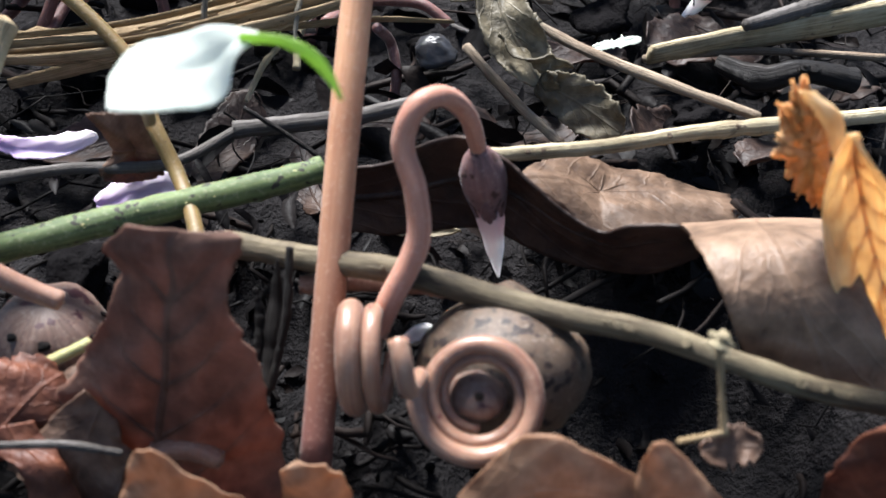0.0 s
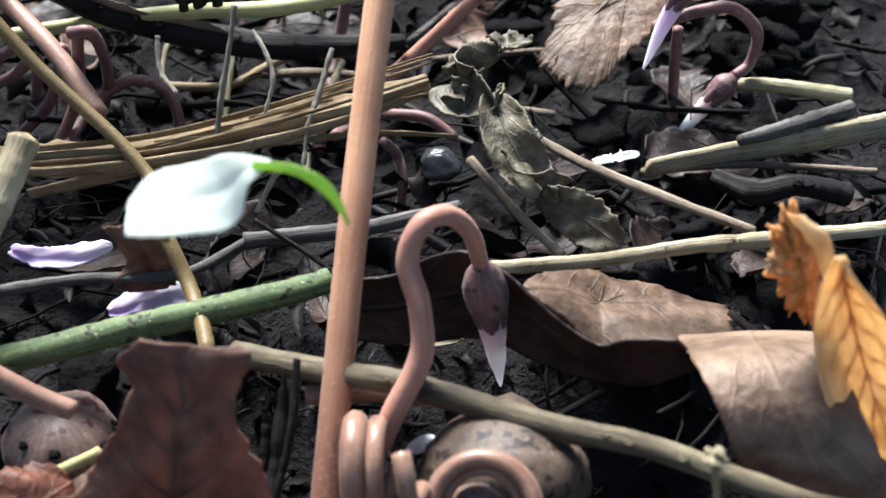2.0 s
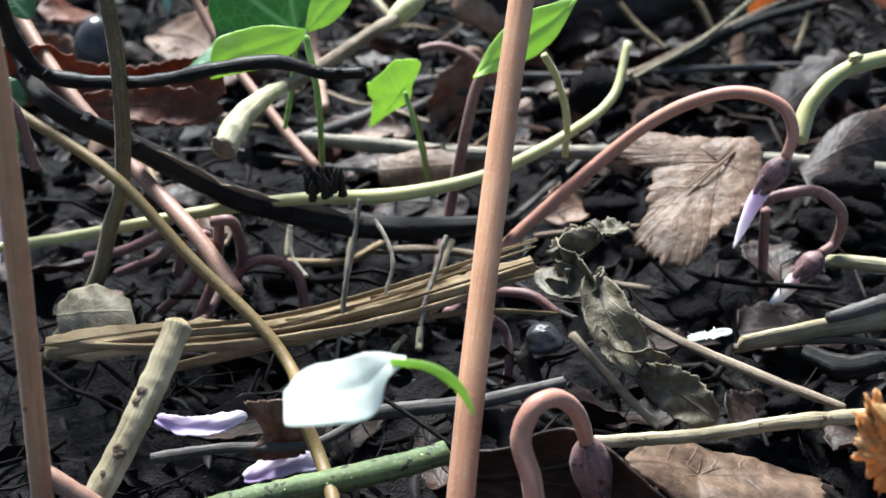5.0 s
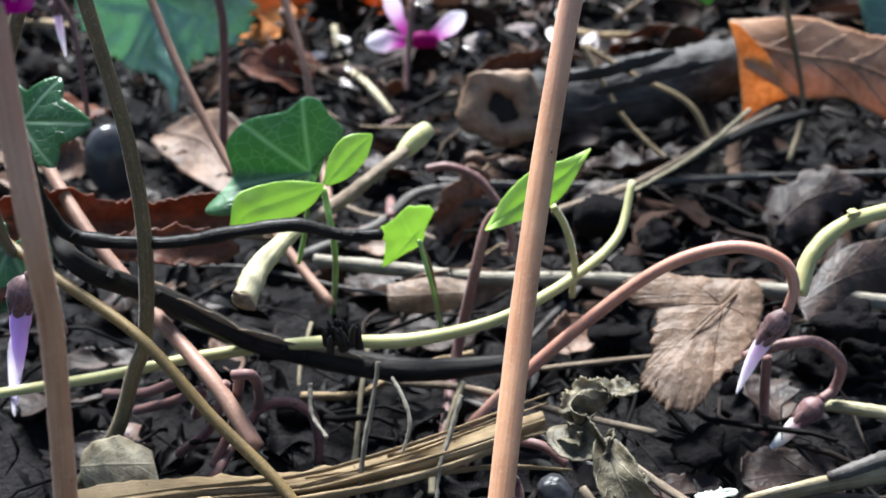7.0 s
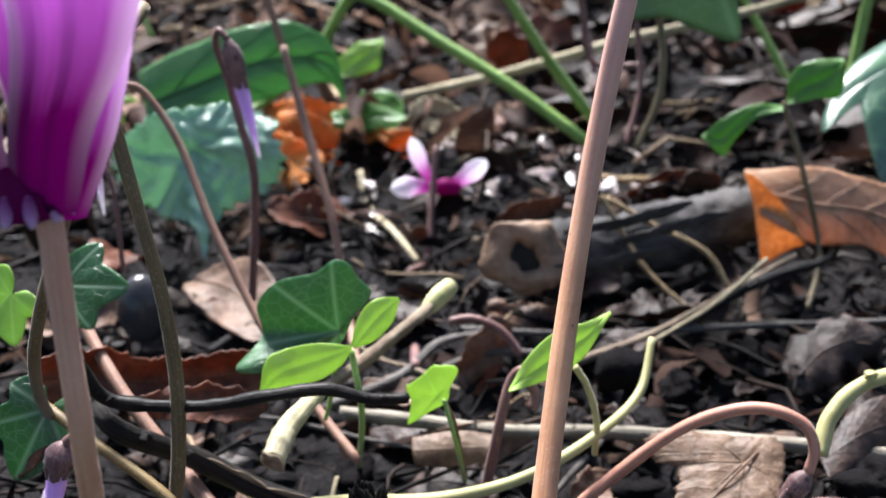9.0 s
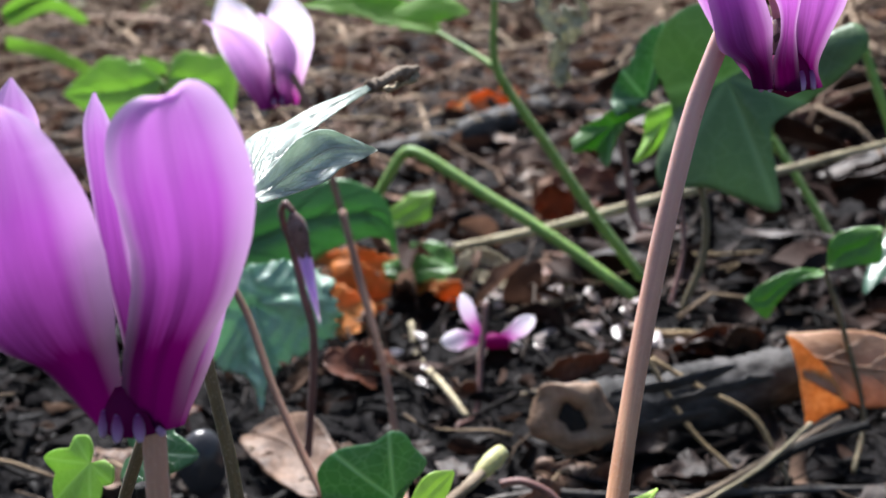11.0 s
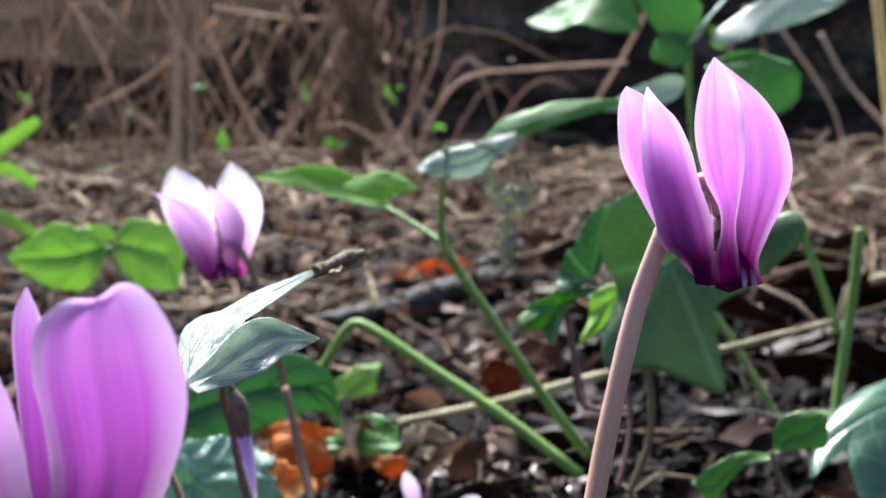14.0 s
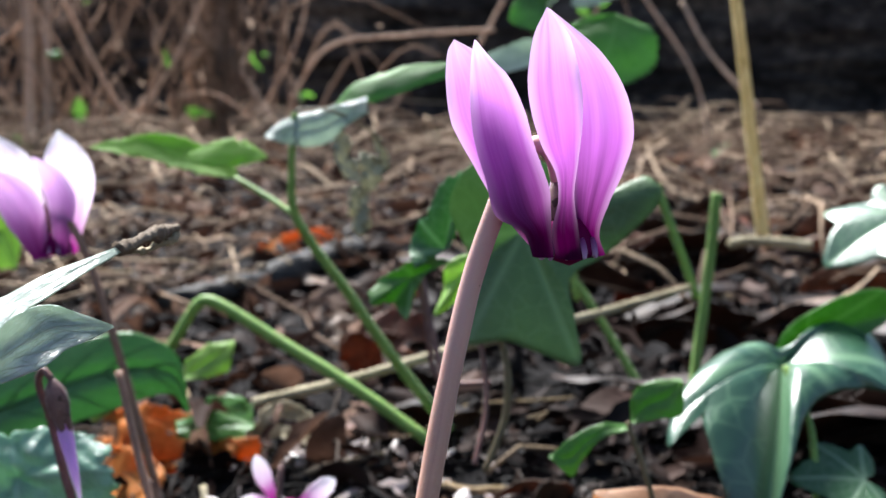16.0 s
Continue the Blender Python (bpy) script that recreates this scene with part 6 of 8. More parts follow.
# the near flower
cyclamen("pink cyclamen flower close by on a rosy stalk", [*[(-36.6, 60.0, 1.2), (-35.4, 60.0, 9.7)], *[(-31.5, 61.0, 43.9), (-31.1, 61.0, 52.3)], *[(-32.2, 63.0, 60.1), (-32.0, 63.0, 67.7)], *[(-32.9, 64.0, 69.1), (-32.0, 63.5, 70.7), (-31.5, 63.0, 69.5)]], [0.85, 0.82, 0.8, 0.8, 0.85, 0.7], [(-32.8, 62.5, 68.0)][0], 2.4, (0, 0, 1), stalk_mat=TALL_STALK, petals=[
    ([(-33.5, 62.0, 68.0), (-32.9, 61.2, 72.3), (-31.5, 60.5, 76.8), (-30.6, 59.8, 80.4), (-30.7, 59.0, 83.8), (-30.7, 58.2, 87.0), (-29.8, 57.5, 89.7), (-27.6, 56.8, 91.4), (-25.4, 56.0, 91.7)], [(-29.5, 62.0, 68.2), (-27.0, 61.2, 73.9), (-23.9, 60.5, 78.6), (-22.1, 59.8, 82.8), (-21.5, 59.0, 86.4), (-21.9, 58.2, 89.7), (-23.0, 57.5, 91.9), (-24.1, 56.7, 92.5), (-25.2, 56.0, 91.7)], 0.45, 0.1),
    ([(-35.8, 62.0, 68.0), (-39.0, 61.3, 72.0), (-41.8, 60.6, 73.8), (-43.9, 59.9, 77.2), (-44.1, 59.1, 81.4), (-42.2, 58.4, 86.2), (-39.4, 57.7, 89.6), (-36.8, 57.0, 91.0)], [(-33.3, 62.0, 67.9), (-33.1, 61.3, 74.1), (-32.6, 60.6, 77.9), (-32.5, 59.9, 81.8), (-32.9, 59.1, 85.5), (-34.1, 58.4, 88.4), (-35.4, 57.7, 90.2), (-36.6, 57.0, 91.0)], 0.45, 0.12),
    ([(-35.2, 66.0, 66.1), (-35.3, 66.0, 72.1), (-36.1, 66.0, 78.1), (-36.5, 66.0, 83.8), (-36.5, 66.0, 88.3), (-35.5, 66.0, 90.5)], [(-33.0, 66.0, 66.3), (-33.1, 66.0, 72.3), (-33.9, 66.0, 78.2), (-34.3, 66.0, 83.9), (-34.3, 66.0, 87.9), (-35.3, 66.0, 90.5)], 0.3, 0.0),
    ([(-38.1, 67.0, 65.7), (-42.1, 67.0, 71.8), (-46.0, 67.0, 78.2), (-47.2, 67.0, 83.3), (-45.1, 67.0, 88.4), (-42.3, 67.0, 91.4)], [(-35.8, 67.0, 65.9), (-37.9, 67.0, 72.0), (-39.5, 67.0, 78.5), (-40.3, 67.0, 83.5), (-40.6, 67.0, 88.8), (-42.1, 67.0, 91.4)], 0.3, 0.0),
    ([(-35.4, 67.0, 65.6), (-33.6, 67.0, 70.1), (-32.3, 67.0, 74.5), (-31.5, 67.0, 78.8), (-31.0, 67.0, 83.8)], [(-31.7, 67.0, 65.9), (-29.0, 67.0, 71.3), (-27.4, 67.0, 75.6), (-26.9, 67.0, 79.8), (-30.8, 67.0, 83.8)], 0.3, 0.0)], mat=NEAR_PETAL)
# middle ground
log = thing("broken_branch", (-18.7, 211.1, 2.0), "dark broken branch with a hollow end on the soil", "branch")
lv, lq, luv = tube_data([(-17.8, 203.0, 6.0), (-4.9, 208.3, 7.0), (9.5, 215.5, 8.0), (23.0, 221.8, 10.0), (33.5, 228.0, 12.0)], [6.2, 7.2, 6.0, 6.9, 6.2, 5.6, 5.9], seg=36, steps=60, lump=0.1)
mesh("bark", lv, lq, BARK, log, luv)
plate_with_hole("hollow_end", (-14.8, 186.0, 14.2), (0.12, -0.95, 0.2), 7.4, 2.5, TAN_LEAF, log, "pale papery broken end with a hole", 41)
v, q, uv = tube_data([(-14.9, 187.5, 13.4), (-15.6, 192.0, 12.2)], [5.6, 5.6, 5.0], seg=14, steps=8, lump=0.1)
mesh("rotten_core", v, q, BLACK_TWIG, log, uv)
for k, pts in enumerate(([(-8.2, 189.0, 18.4), (3.6, 192.0, 19.8), (14.5, 196.0, 22.4)], [(-10.9, 187.0, 11.9), (0.1, 188.0, 13.2), (10.9, 191.0, 15.4)], [(0.9, 189.0, 16.7), (10.7, 192.0, 18.8), (21.7, 197.0, 20.7)])):
    blade("bark_flake", pts, 1.3, (0, -0.3, 1), BARK, log, profile="torn", cup=-0.3, wave=0.3, jag=0.2, thick=0.4, seed=k + 3)
sheet("orange_leaf", [(24.9, 214.0, 23.2), (38.3, 216.0, 23.7), (47.3, 218.0, 21.0), (57.5, 220.0, 18.6), (70.2, 222.0, 14.9)], [(28.1, 208.0, 16.0), (38.5, 210.0, 10.1), (48.1, 212.0, 9.1), (58.9, 214.0, 3.2), (72.2, 216.0, -3.5)], CARAMEL_LEAF, label="orange brown dead leaf propped on the branch", category="dead leaf", group="dead leaves", bulge=0.2, wave=0.05, jag=0.02, seed=43, ribs=4)
sheet("leaf_underside", [(24.2, 207.0, 25.0), (26.7, 208.0, 17.6), (29.2, 209.0, 4.7)], [(26.5, 207.0, 24.0), (32.4, 208.5, 17.7), (37.0, 210.0, 9.8)], ORANGE_LEAF, label="orange leaf fold glowing against the light", category="dead leaf", group="dead leaves", bulge=-0.2, wave=0.1, jag=0.02, nu=40, seed=44)
stick("brown twig lying across soil", [(-4.3, 166.9, 4.0), (8.6, 177.3, 5.0), (21.3, 189.1, 8.0), (34.5, 203.5, 10.0)], [0.8, 0.8, 0.7, 0.5], BROWN_STICK, name="twig")
stick("wide grey straw across soil", [(-37.6, 141.0, 7.0), (-25.7, 141.0, 6.4), (-13.2, 141.0, 5.8), (-1.0, 141.0, 6.7), (10.9, 141.0, 7.1), (22.5, 141.0, 7.0), (31.7, 141.0, 6.8), (45.2, 141.0, 6.1)], [1.0, 1.1, 1.0, 1.15, 1.1], GREY_STRAW, "straw", "straw", flat=0.9, lump=0.08, steps=80)
stick("thin grey straw", [(-25.8, 176.7, 4.0), (-3.0, 177.7, 4.0), (26.3, 184.6, 4.0), (59.9, 191.3, 4.0)], 0.6, GREY_TWIG, "straw", "straw")
stick("thin bent straw crossing the branch", [(-2.0, 200.0, 21.8), (6.2, 194.7, 10.3), (14.7, 189.3, 4.1), (21.9, 184.0, -2.1)], [0.5, 0.45, 0.4], STRAW, "straw", "straw")
stick("thin kinked straw crossing the branch", [(-1.2, 202.0, 20.8), (7.8, 198.8, 16.8), (17.4, 195.6, 13.2), (21.6, 192.4, 7.7), (24.4, 189.2, 2.6), (24.0, 186.0, -3.4)], [0.55, 0.5, 0.45], STRAW, "straw", "straw")
stick("pale thin twig leaning on the branch", [(8.5, 172.0, 6.3), (18.9, 182.0, 9.3), (27.9, 192.0, 13.7)], [0.3, 0.4, 0.45], PALE_STICK, name="twig")
stick("dark twig leaning on the branch", [(11.7, 184.0, 2.5), (20.5, 189.3, 6.1), (28.6, 194.7, 8.8), (39.1, 200.0, 10.5)], [0.6, 0.9, 1.0, 0.9], BLACK_TWIG, name="dark_twig", lump=0.12)
sheet("dry_leaf", [(-25.7, 136.0, 6.7), (-19.8, 136.0, 8.3), (-14.0, 136.0, 8.2)], [(-24.8, 133.0, 4.2), (-19.3, 133.0, 4.4), (-14.1, 133.0, 5.8)], TAN_LEAF, label="tan leaf rolled under the grey straw", category="dead leaf", group="dead leaves", bulge=0.4, wave=0.08, jag=0.02, nu=40, seed=62)
sheet("dry_leaf", [(30.5, 140.0, 6.1), (35.5, 145.0, 11.1), (43.9, 150.0, 12.1)], [(31.1, 134.0, 6.5), (37.6, 140.0, 5.9), (44.9, 146.0, 4.9)], DARK_LEAF, label="dark curled leaf behind the pale shoot", category="dead leaf", group="dead leaves", bulge=0.3, wave=0.12, jag=0.03, nu=40, seed=63)
lump("clod", [(3.2, 150.0, 12.6)][0], 3.6, CHAR, "black smooth clod of humus", "clod", 0.8, 71, 0.35)
lump("clod", [(35.3, 128.0, 10.9)][0], 3.2, CHAR, "black crumbly clod of humus", "clod", 0.7, 72, 0.5)
sheet("litter_leaf", [(-95.7, 292.0, 10.6), (-86.3, 290.0, 12.0), (-73.9, 288.0, 7.1), (-54.6, 286.0, 9.1)], [(-92.3, 286.0, -3.3), (-80.4, 286.0, -2.3), (-69.0, 286.0, -0.9), (-57.4, 286.0, 0.4)], VIVID_LEAF, label="orange dead leaf standing in the litter", category="dead leaf", group="dead leaves", bulge=0.2, wave=0.15, jag=0.04, nu=40, seed=64)
sheet("litter_leaf", [(-77.9, 284.0, 13.2), (-67.6, 284.0, 16.3), (-56.9, 284.0, 12.8)], [(-76.3, 280.0, 10.3), (-67.0, 280.0, 9.6), (-56.4, 280.0, 13.0)], IVY_FOLD, label="small green leaf over an orange one", category="leaf", thick=0.3, bulge=0.08, fold=0.1, wave=0.06, jag=0.03, nu=40, seed=65)
shoot = stick("curled pale shoot with a tiny bud", [(26.3, 118.0, 20.0), (27.7, 121.0, 23.6), (31.6, 124.0, 26.4), (40.4, 128.0, 27.5)], [1.0, 0.95, 0.9], VINE_STALK, "stalk", "pale_shoot", lump=0.03)
lump("bud", [(32.0, 123.5, 28.0)][0], 0.75, VINE_STALK, "", "", 0.7, 31, 0.4, shoot)
for mid, half, m, lab in (([(-40.0, 330.0, 17.3), (-34.9, 330.0, 20.5), (-29.0, 330.0, 21.3)], 9, RUST_LEAF, "rust orange dead leaf lying far back"), ([(29.6, 560.0, -30.8), (40.1, 560.0, -24.9), (56.7, 560.0, -27.3)], 20, RUST_LEAF, "red brown dead leaf lying far back"), ([(0.7, 262.0, -3.0), (10.0, 262.0, 1.5), (24.5, 262.0, 5.3)], 7, BROWN_LEAF, "pinkish brown leaf behind the branch")):
    blade("litter_leaf", mid, half, (0.1, -0.4, 0.9), m, label=lab, category="dead leaf", group="dead leaves", profile="torn", wave=0.2, jag=0.08, nu=40, seed=int(half * 5))
stick("thin olive stalk", [(31.2, 215.0, 36.7), (36.1, 212.0, 22.3), (39.5, 208.0, 9.0), (36.3, 194.8, 3.0)], 0.5, DARK_STALK, "stalk", "leaf_stalk")
stick("white dry stalk", [(-64.8, 262.0, 4.0), (-60.8, 252.0, -1.0), (-46.3, 218.8, 5.0), (-38.9, 206.4, 4.0)], [0.9, 0.8, 0.6], PALE_STICK, "stalk", "dry_stalk")
stick("far rosy stalk leaning", [(-63.8, 206.0, 47.9), (-58.6, 200.0, 33.2), (-52.3, 192.0, 19.4), (-47.2, 182.0, 3.4), (-40.4, 161.5, 3.0)], [0.7, 0.72, 0.8], PINK_STALK, "stalk", "flower_stalk", lump=0.02)
fb = thing("fallen_flower", (-42.6, 256.4, 2.0), "fallen pink cyclamen flower on the litter", "flower")
blade("petal", [(-44.7, 249.3, 5.0), (-47.6, 243.7, 7.0), (-52.2, 241.5, 7.0)], 2.6, (0.1, 0.6, 0.8), FALLEN, fb, profile="petal", cup=0.3)
blade("petal", [(-41.8, 238.0, 10.3), (-44.3, 238.0, 14.8), (-46.1, 238.0, 20.7)], 2.0, (1, 0, 0.2), FALLEN, fb, profile="petal", cup=0.3)
blade("petal", [(-36.9, 236.0, 9.8), (-33.0, 236.0, 12.6), (-28.6, 236.0, 16.5)], 2.2, (0.5, 0, -0.8), FALLEN, fb, profile="petal", cup=0.3)
v, q, uv = tube_data([(-41.2, 235.0, 9.7), (-37.8, 234.0, 10.7), (-34.8, 235.0, 10.0)], [1.3, 2.0, 1.3], seg=12, steps=10)
uv[:, 0] = 0.3
mesh("mouth", v, q, MOUTH, fb, uv)
lump("black_pebble", (-83.0, 172.0, 6.8), 4.6, PEBBLE, "shiny black rounded pebble in the litter", "pebble", 1.45, 2, 0.05)
blade("rust_leaf", [(-68.0, 112.0, 26.3), (-63.4, 118.0, 23.9), (-58.3, 124.0, 19.8), (-51.4, 128.0, 19.0), (-44.5, 131.0, 19.3)], 3.4, (0, 0.5, 0.8), RUST_LEAF, label="rust red dead leaf under the twigs", category="dead leaf", group="dead leaves", profile="strap", cup=0.7, wave=0.3, jag=0.1, nu=44, seed=47)
blade("rust_leaf", [(-55.8, 114.0, 22.3), (-49.5, 118.0, 20.9), (-41.1, 121.0, 19.5)], 2.4, (0, 0.6, 0.7), RUST_LEAF, label="rust red inside of a rolled dead leaf", category="dead leaf", group="dead leaves", profile="torn", wave=0.3, jag=0.15, seed=46)
blade("rust_leaf", [(-63.7, 100.0, 20.8), (-61.9, 103.0, 24.3), (-59.6, 108.0, 25.4)], 3.5, (0.7, -0.2, 0.7), RUST_LEAF, label="rust red leaf curl", category="dead leaf", group="dead leaves", profile="torn", wave=0.25, jag=0.1, seed=48)
blade("dry_leaf", [(-81.1, 191.7, 4.0), (-69.7, 183.3, 6.0), (-57.8, 169.8, 4.0)], 7, (0.6, 0.5, 0.4), BROWN_LEAF, label="brown dead leaf in the shade", category="dead leaf", group="dead leaves", profile="torn", wave=0.2, seed=49)
blade("dry_leaf", [(-26.2, 138.9, 3.0), (-17.9, 139.3, 4.0), (-9.4, 144.5, 3.0)], 3.4, (0, 0.5, 0.8), TAN_LEAF, label="tan leaf under the ivy vine", category="dead leaf", group="dead leaves", profile="torn", wave=0.1, seed=50)
wl_ = thing("wrinkled_leaf", (-87.9, 211.5, 3.0), "broad wrinkled green leaf with a toothed edge", "leaf")
lobed("leaf_blade", [(-87.7, 214.0, 23.9)][0], [(-94.4, 210.0, 32.2), (-90.8, 216.0, 31.9), (-81.4, 218.0, 33.1), (-72.2, 216.0, 31.1), (-67.6, 210.0, 27.6), (-69.5, 210.0, 19.0), (-75.3, 210.0, 15.1), (-80.3, 210.0, 12.1), (-81.9, 204.0, 10.8), (-82.2, 200.0, 5.4), (-85.9, 204.0, 10.8), (-96.6, 210.0, 10.7), (-102.2, 210.0, 16.6), (-104.6, 210.0, 22.2), (-100.6, 210.0, 27.9)], 9, WRINKLED, wl_, bulge=0.1, wave=0.02, jag=0.035, seed=51, pucker=0.03, dry=True)
sheet("leaf_blade", [(-121.6, 262.0, 28.6), (-107.1, 263.0, 35.3), (-94.6, 264.0, 39.7), (-84.0, 265.0, 41.4), (-75.2, 266.0, 39.1), (-70.8, 267.0, 33.6), (-69.2, 268.0, 20.5)], [(-116.9, 256.0, 13.2), (-101.5, 258.0, 17.7), (-92.7, 260.0, 21.2), (-83.9, 262.0, 24.0), (-76.7, 264.0, 26.2), (-72.3, 266.0, 25.8), (-69.4, 268.0, 20.0)], DARK_VEINED, wl_, bulge=0.15, fold=0.1, wave=0.008, jag=0.02, seed=52, ribs=4)
ivy("ivy_leaf", (-65.1, 118.0, 36.5), (-56.3, 116.0, 37.9), (0.2, -0.8, 0.5), IVY_DARK, None, "dark ivy leaf in the shade", "ivy leaf", "ivy leaves", seed=8)
ivy("ivy_leaf", (-59.9, 102.0, 28.7), (-63.9, 98.0, 20.6), (0.3, -0.8, 0.5), IVY_DARK, None, "dark ivy leaf in the shade", "ivy leaf", "ivy leaves", seed=9)
ivy("ivy_leaf", (-65.7, 108.0, 39.8), (-71.2, 106.0, 34.7), (0.3, -0.8, 0.5), IVY_LIGHT, None, "bright ivy leaf at the edge", "ivy leaf", "ivy leaves", seed=10)

# behind the tall flower
cyclamen("pink cyclamen flower farther off on a thin stalk", [(-68.3, 232.0, 16.7), *[(-67.1, 236.0, 10.4), (-75.5, 236.9, 45.7), (-81.2, 237.7, 64.6), (-84.1, 238.6, 70.3), (-87.0, 239.4, 74.4), (-89.5, 240.3, 75.9), (-90.8, 241.1, 73.2), (-90.7, 242.0, 69.1)]], [0.95, 0.9, 0.85, 0.8, 0.7], [(-89.0, 241.0, 65.0)][0], 3.1, (0, 0, 1), mat=SUNLIT_PETAL, front=LILAC_FRONT, petals=[
    ([(-92.9, 244.0, 63.4), (-97.7, 244.0, 70.1), (-102.5, 244.0, 73.4), (-105.6, 244.0, 79.5), (-105.7, 244.0, 84.2), (-104.1, 244.0, 88.2), (-102.5, 244.0, 89.8)], [(-91.0, 244.0, 63.4), (-91.3, 244.0, 70.2), (-92.5, 244.0, 76.3), (-93.7, 244.0, 82.3), (-96.0, 244.0, 86.0), (-99.2, 244.0, 88.2), (-102.2, 244.0, 89.8)], 0.3, 0.0),
    ([(-93.3, 239.0, 63.3), (-96.6, 238.5, 68.1), (-99.0, 238.0, 72.1), (-101.0, 237.5, 77.2), (-102.0, 237.0, 81.2), (-103.0, 236.5, 83.0), (-104.7, 236.0, 84.1)], [(-89.7, 239.0, 63.9), (-89.8, 238.5, 70.9), (-90.2, 238.0, 75.2), (-93.0, 237.5, 79.5), (-96.5, 237.0, 81.7), (-100.4, 236.5, 83.0), (-104.5, 236.0, 84.2)], 0.35, 0.08),
    ([(-88.8, 239.0, 64.5), (-88.8, 238.6, 70.2), (-89.4, 238.2, 75.6), (-90.6, 237.8, 80.8), (-91.1, 237.4, 83.5), (-91.5, 237.0, 85.6)], [(-85.8, 239.0, 64.3), (-84.1, 238.6, 71.0), (-83.0, 238.2, 76.3), (-84.5, 237.8, 80.5), (-87.6, 237.4, 83.9), (-91.3, 237.0, 85.6)], 0.3, 0.06),
    ([(-88.9, 243.0, 64.2), (-89.4, 243.0, 73.0), (-90.5, 243.0, 81.1), (-91.4, 243.0, 85.0), (-89.9, 243.0, 88.4), (-88.2, 243.0, 90.9)], [(-85.3, 243.0, 64.2), (-83.1, 243.0, 71.1), (-80.8, 243.0, 77.8), (-81.2, 243.0, 83.8), (-84.1, 243.0, 88.1), (-87.9, 243.0, 90.9)], 0.3, 0.0)])
sl = thing("shining_leaf", (-38.5, 95.0, 75.0), "pale shining leaf curling to a withered tip", "leaf")
sheet("leaf_blade", [(-37.7, 94.0, 77.7), (-39.7, 99.0, 79.0), (-40.6, 104.0, 80.5), (-38.9, 109.0, 81.1), (-36.1, 114.0, 82.6), (-33.7, 119.0, 83.6), (-32.1, 124.0, 84.1)], [(-34.6, 92.0, 77.1), (-35.1, 97.3, 78.7), (-34.1, 102.7, 81.2), (-35.3, 108.0, 80.9), (-33.9, 113.3, 81.9), (-32.6, 118.7, 83.0), (-31.9, 124.0, 83.6)], SHEEN_LEAF, sl, bulge=0.12, wave=0.16, fold=0.12, ridge=0.02, jag=0.015, seed=55)
sheet("leaf_fold", [(-35.9, 92.0, 77.7), (-33.9, 94.4, 79.9), (-32.2, 96.8, 82.1), (-30.5, 99.2, 82.6), (-28.4, 101.6, 81.3), (-26.8, 104.0, 79.8)], [(-34.2, 91.0, 77.1), (-32.6, 93.6, 77.2), (-30.1, 96.2, 77.9), (-28.7, 98.8, 78.9), (-27.5, 101.4, 79.2), (-26.6, 104.0, 79.6)], SHEEN_LEAF, sl, bulge=-0.25, wave=0.22, fold=-0.1, ridge=0.0, jag=0.015, seed=56)
tube("withered_tip", [(-32.5, 122.0, 83.7), (-31.8, 124.2, 83.8), (-30.6, 126.5, 84.5), (-29.8, 128.8, 84.6), (-28.7, 131.0, 84.9)], [0.75, 0.8, 0.6, 0.75, 0.3], BROWN_STICK, sl, lump=0.3, steps=50)
tube("withered_tip", [(-32.3, 126.0, 83.0), (-31.1, 127.2, 82.8), (-30.1, 128.5, 83.5), (-29.1, 129.8, 83.6), (-28.8, 131.0, 84.3)], [0.35, 0.4, 0.5, 0.3], PALE_STICK, sl, lump=0.3, steps=40)
tube("stalk", [*[(-38.6, 94.0, 75.0), (-39.0, 88.0, 71.5)], *[(-50.0, 86.0, 43.8), (-78.6, 138.8, 0.0)]], [0.6, 0.6, 0.7], DARK_STALK, sl)

sp = thing("bramble_shoot", (-8.7, 324.8, -0.0), "green shoot with bramble leaves and a wilted tip", "shoot")
tube("main_stem", [(-6.6, 292.0, 9.6), (-20.1, 287.0, 29.1), (-31.5, 282.0, 48.0), (-43.3, 277.0, 67.7), (-43.9, 275.0, 80.8), (-42.7, 274.0, 93.6)], [1.5, 1.4, 1.3, 1.2, 0.9, 0.7], GREEN_STALK, sp, steps=60, lump=0.03)
tube("side_stem", [(-43.6, 277.0, 68.4), (-50.9, 282.0, 72.1), (-61.7, 290.0, 76.8)], [0.8, 0.7, 0.6], GREEN_STALK, sp)
blade("leaf_blade", [(-60.9, 290.0, 77.2), (-74.1, 296.0, 81.2), (-88.2, 300.0, 84.0), (-104.5, 304.0, 83.6)], 4.2, (0.1, 0.5, 0.8), BLADE_GREEN, sp, profile="leaf", cup=-0.15, wave=0.1, jag=0.11, nu=40, seed=57)
blade("leaf_blade", [(-74.1, 290.0, 81.7), (-63.9, 290.0, 83.1), (-58.4, 290.0, 82.8), (-53.0, 290.0, 81.9)], 4.0, (0, 0.5, 0.8), BLADE_GREEN, sp, profile="leaf", cup=-0.1, wave=0.08, jag=0.1, nu=44, seed=58)
blade("leaf_blade", [(-33.7, 276.0, 94.3), (-26.6, 276.0, 98.6), (-12.8, 278.0, 102.8), (1.1, 280.0, 104.8)], 3.6, (0, 0.5, 0.8), MID_BLADE, sp, profile="leaf", cup=-0.2, wave=0.12, jag=0.07, seed=59)
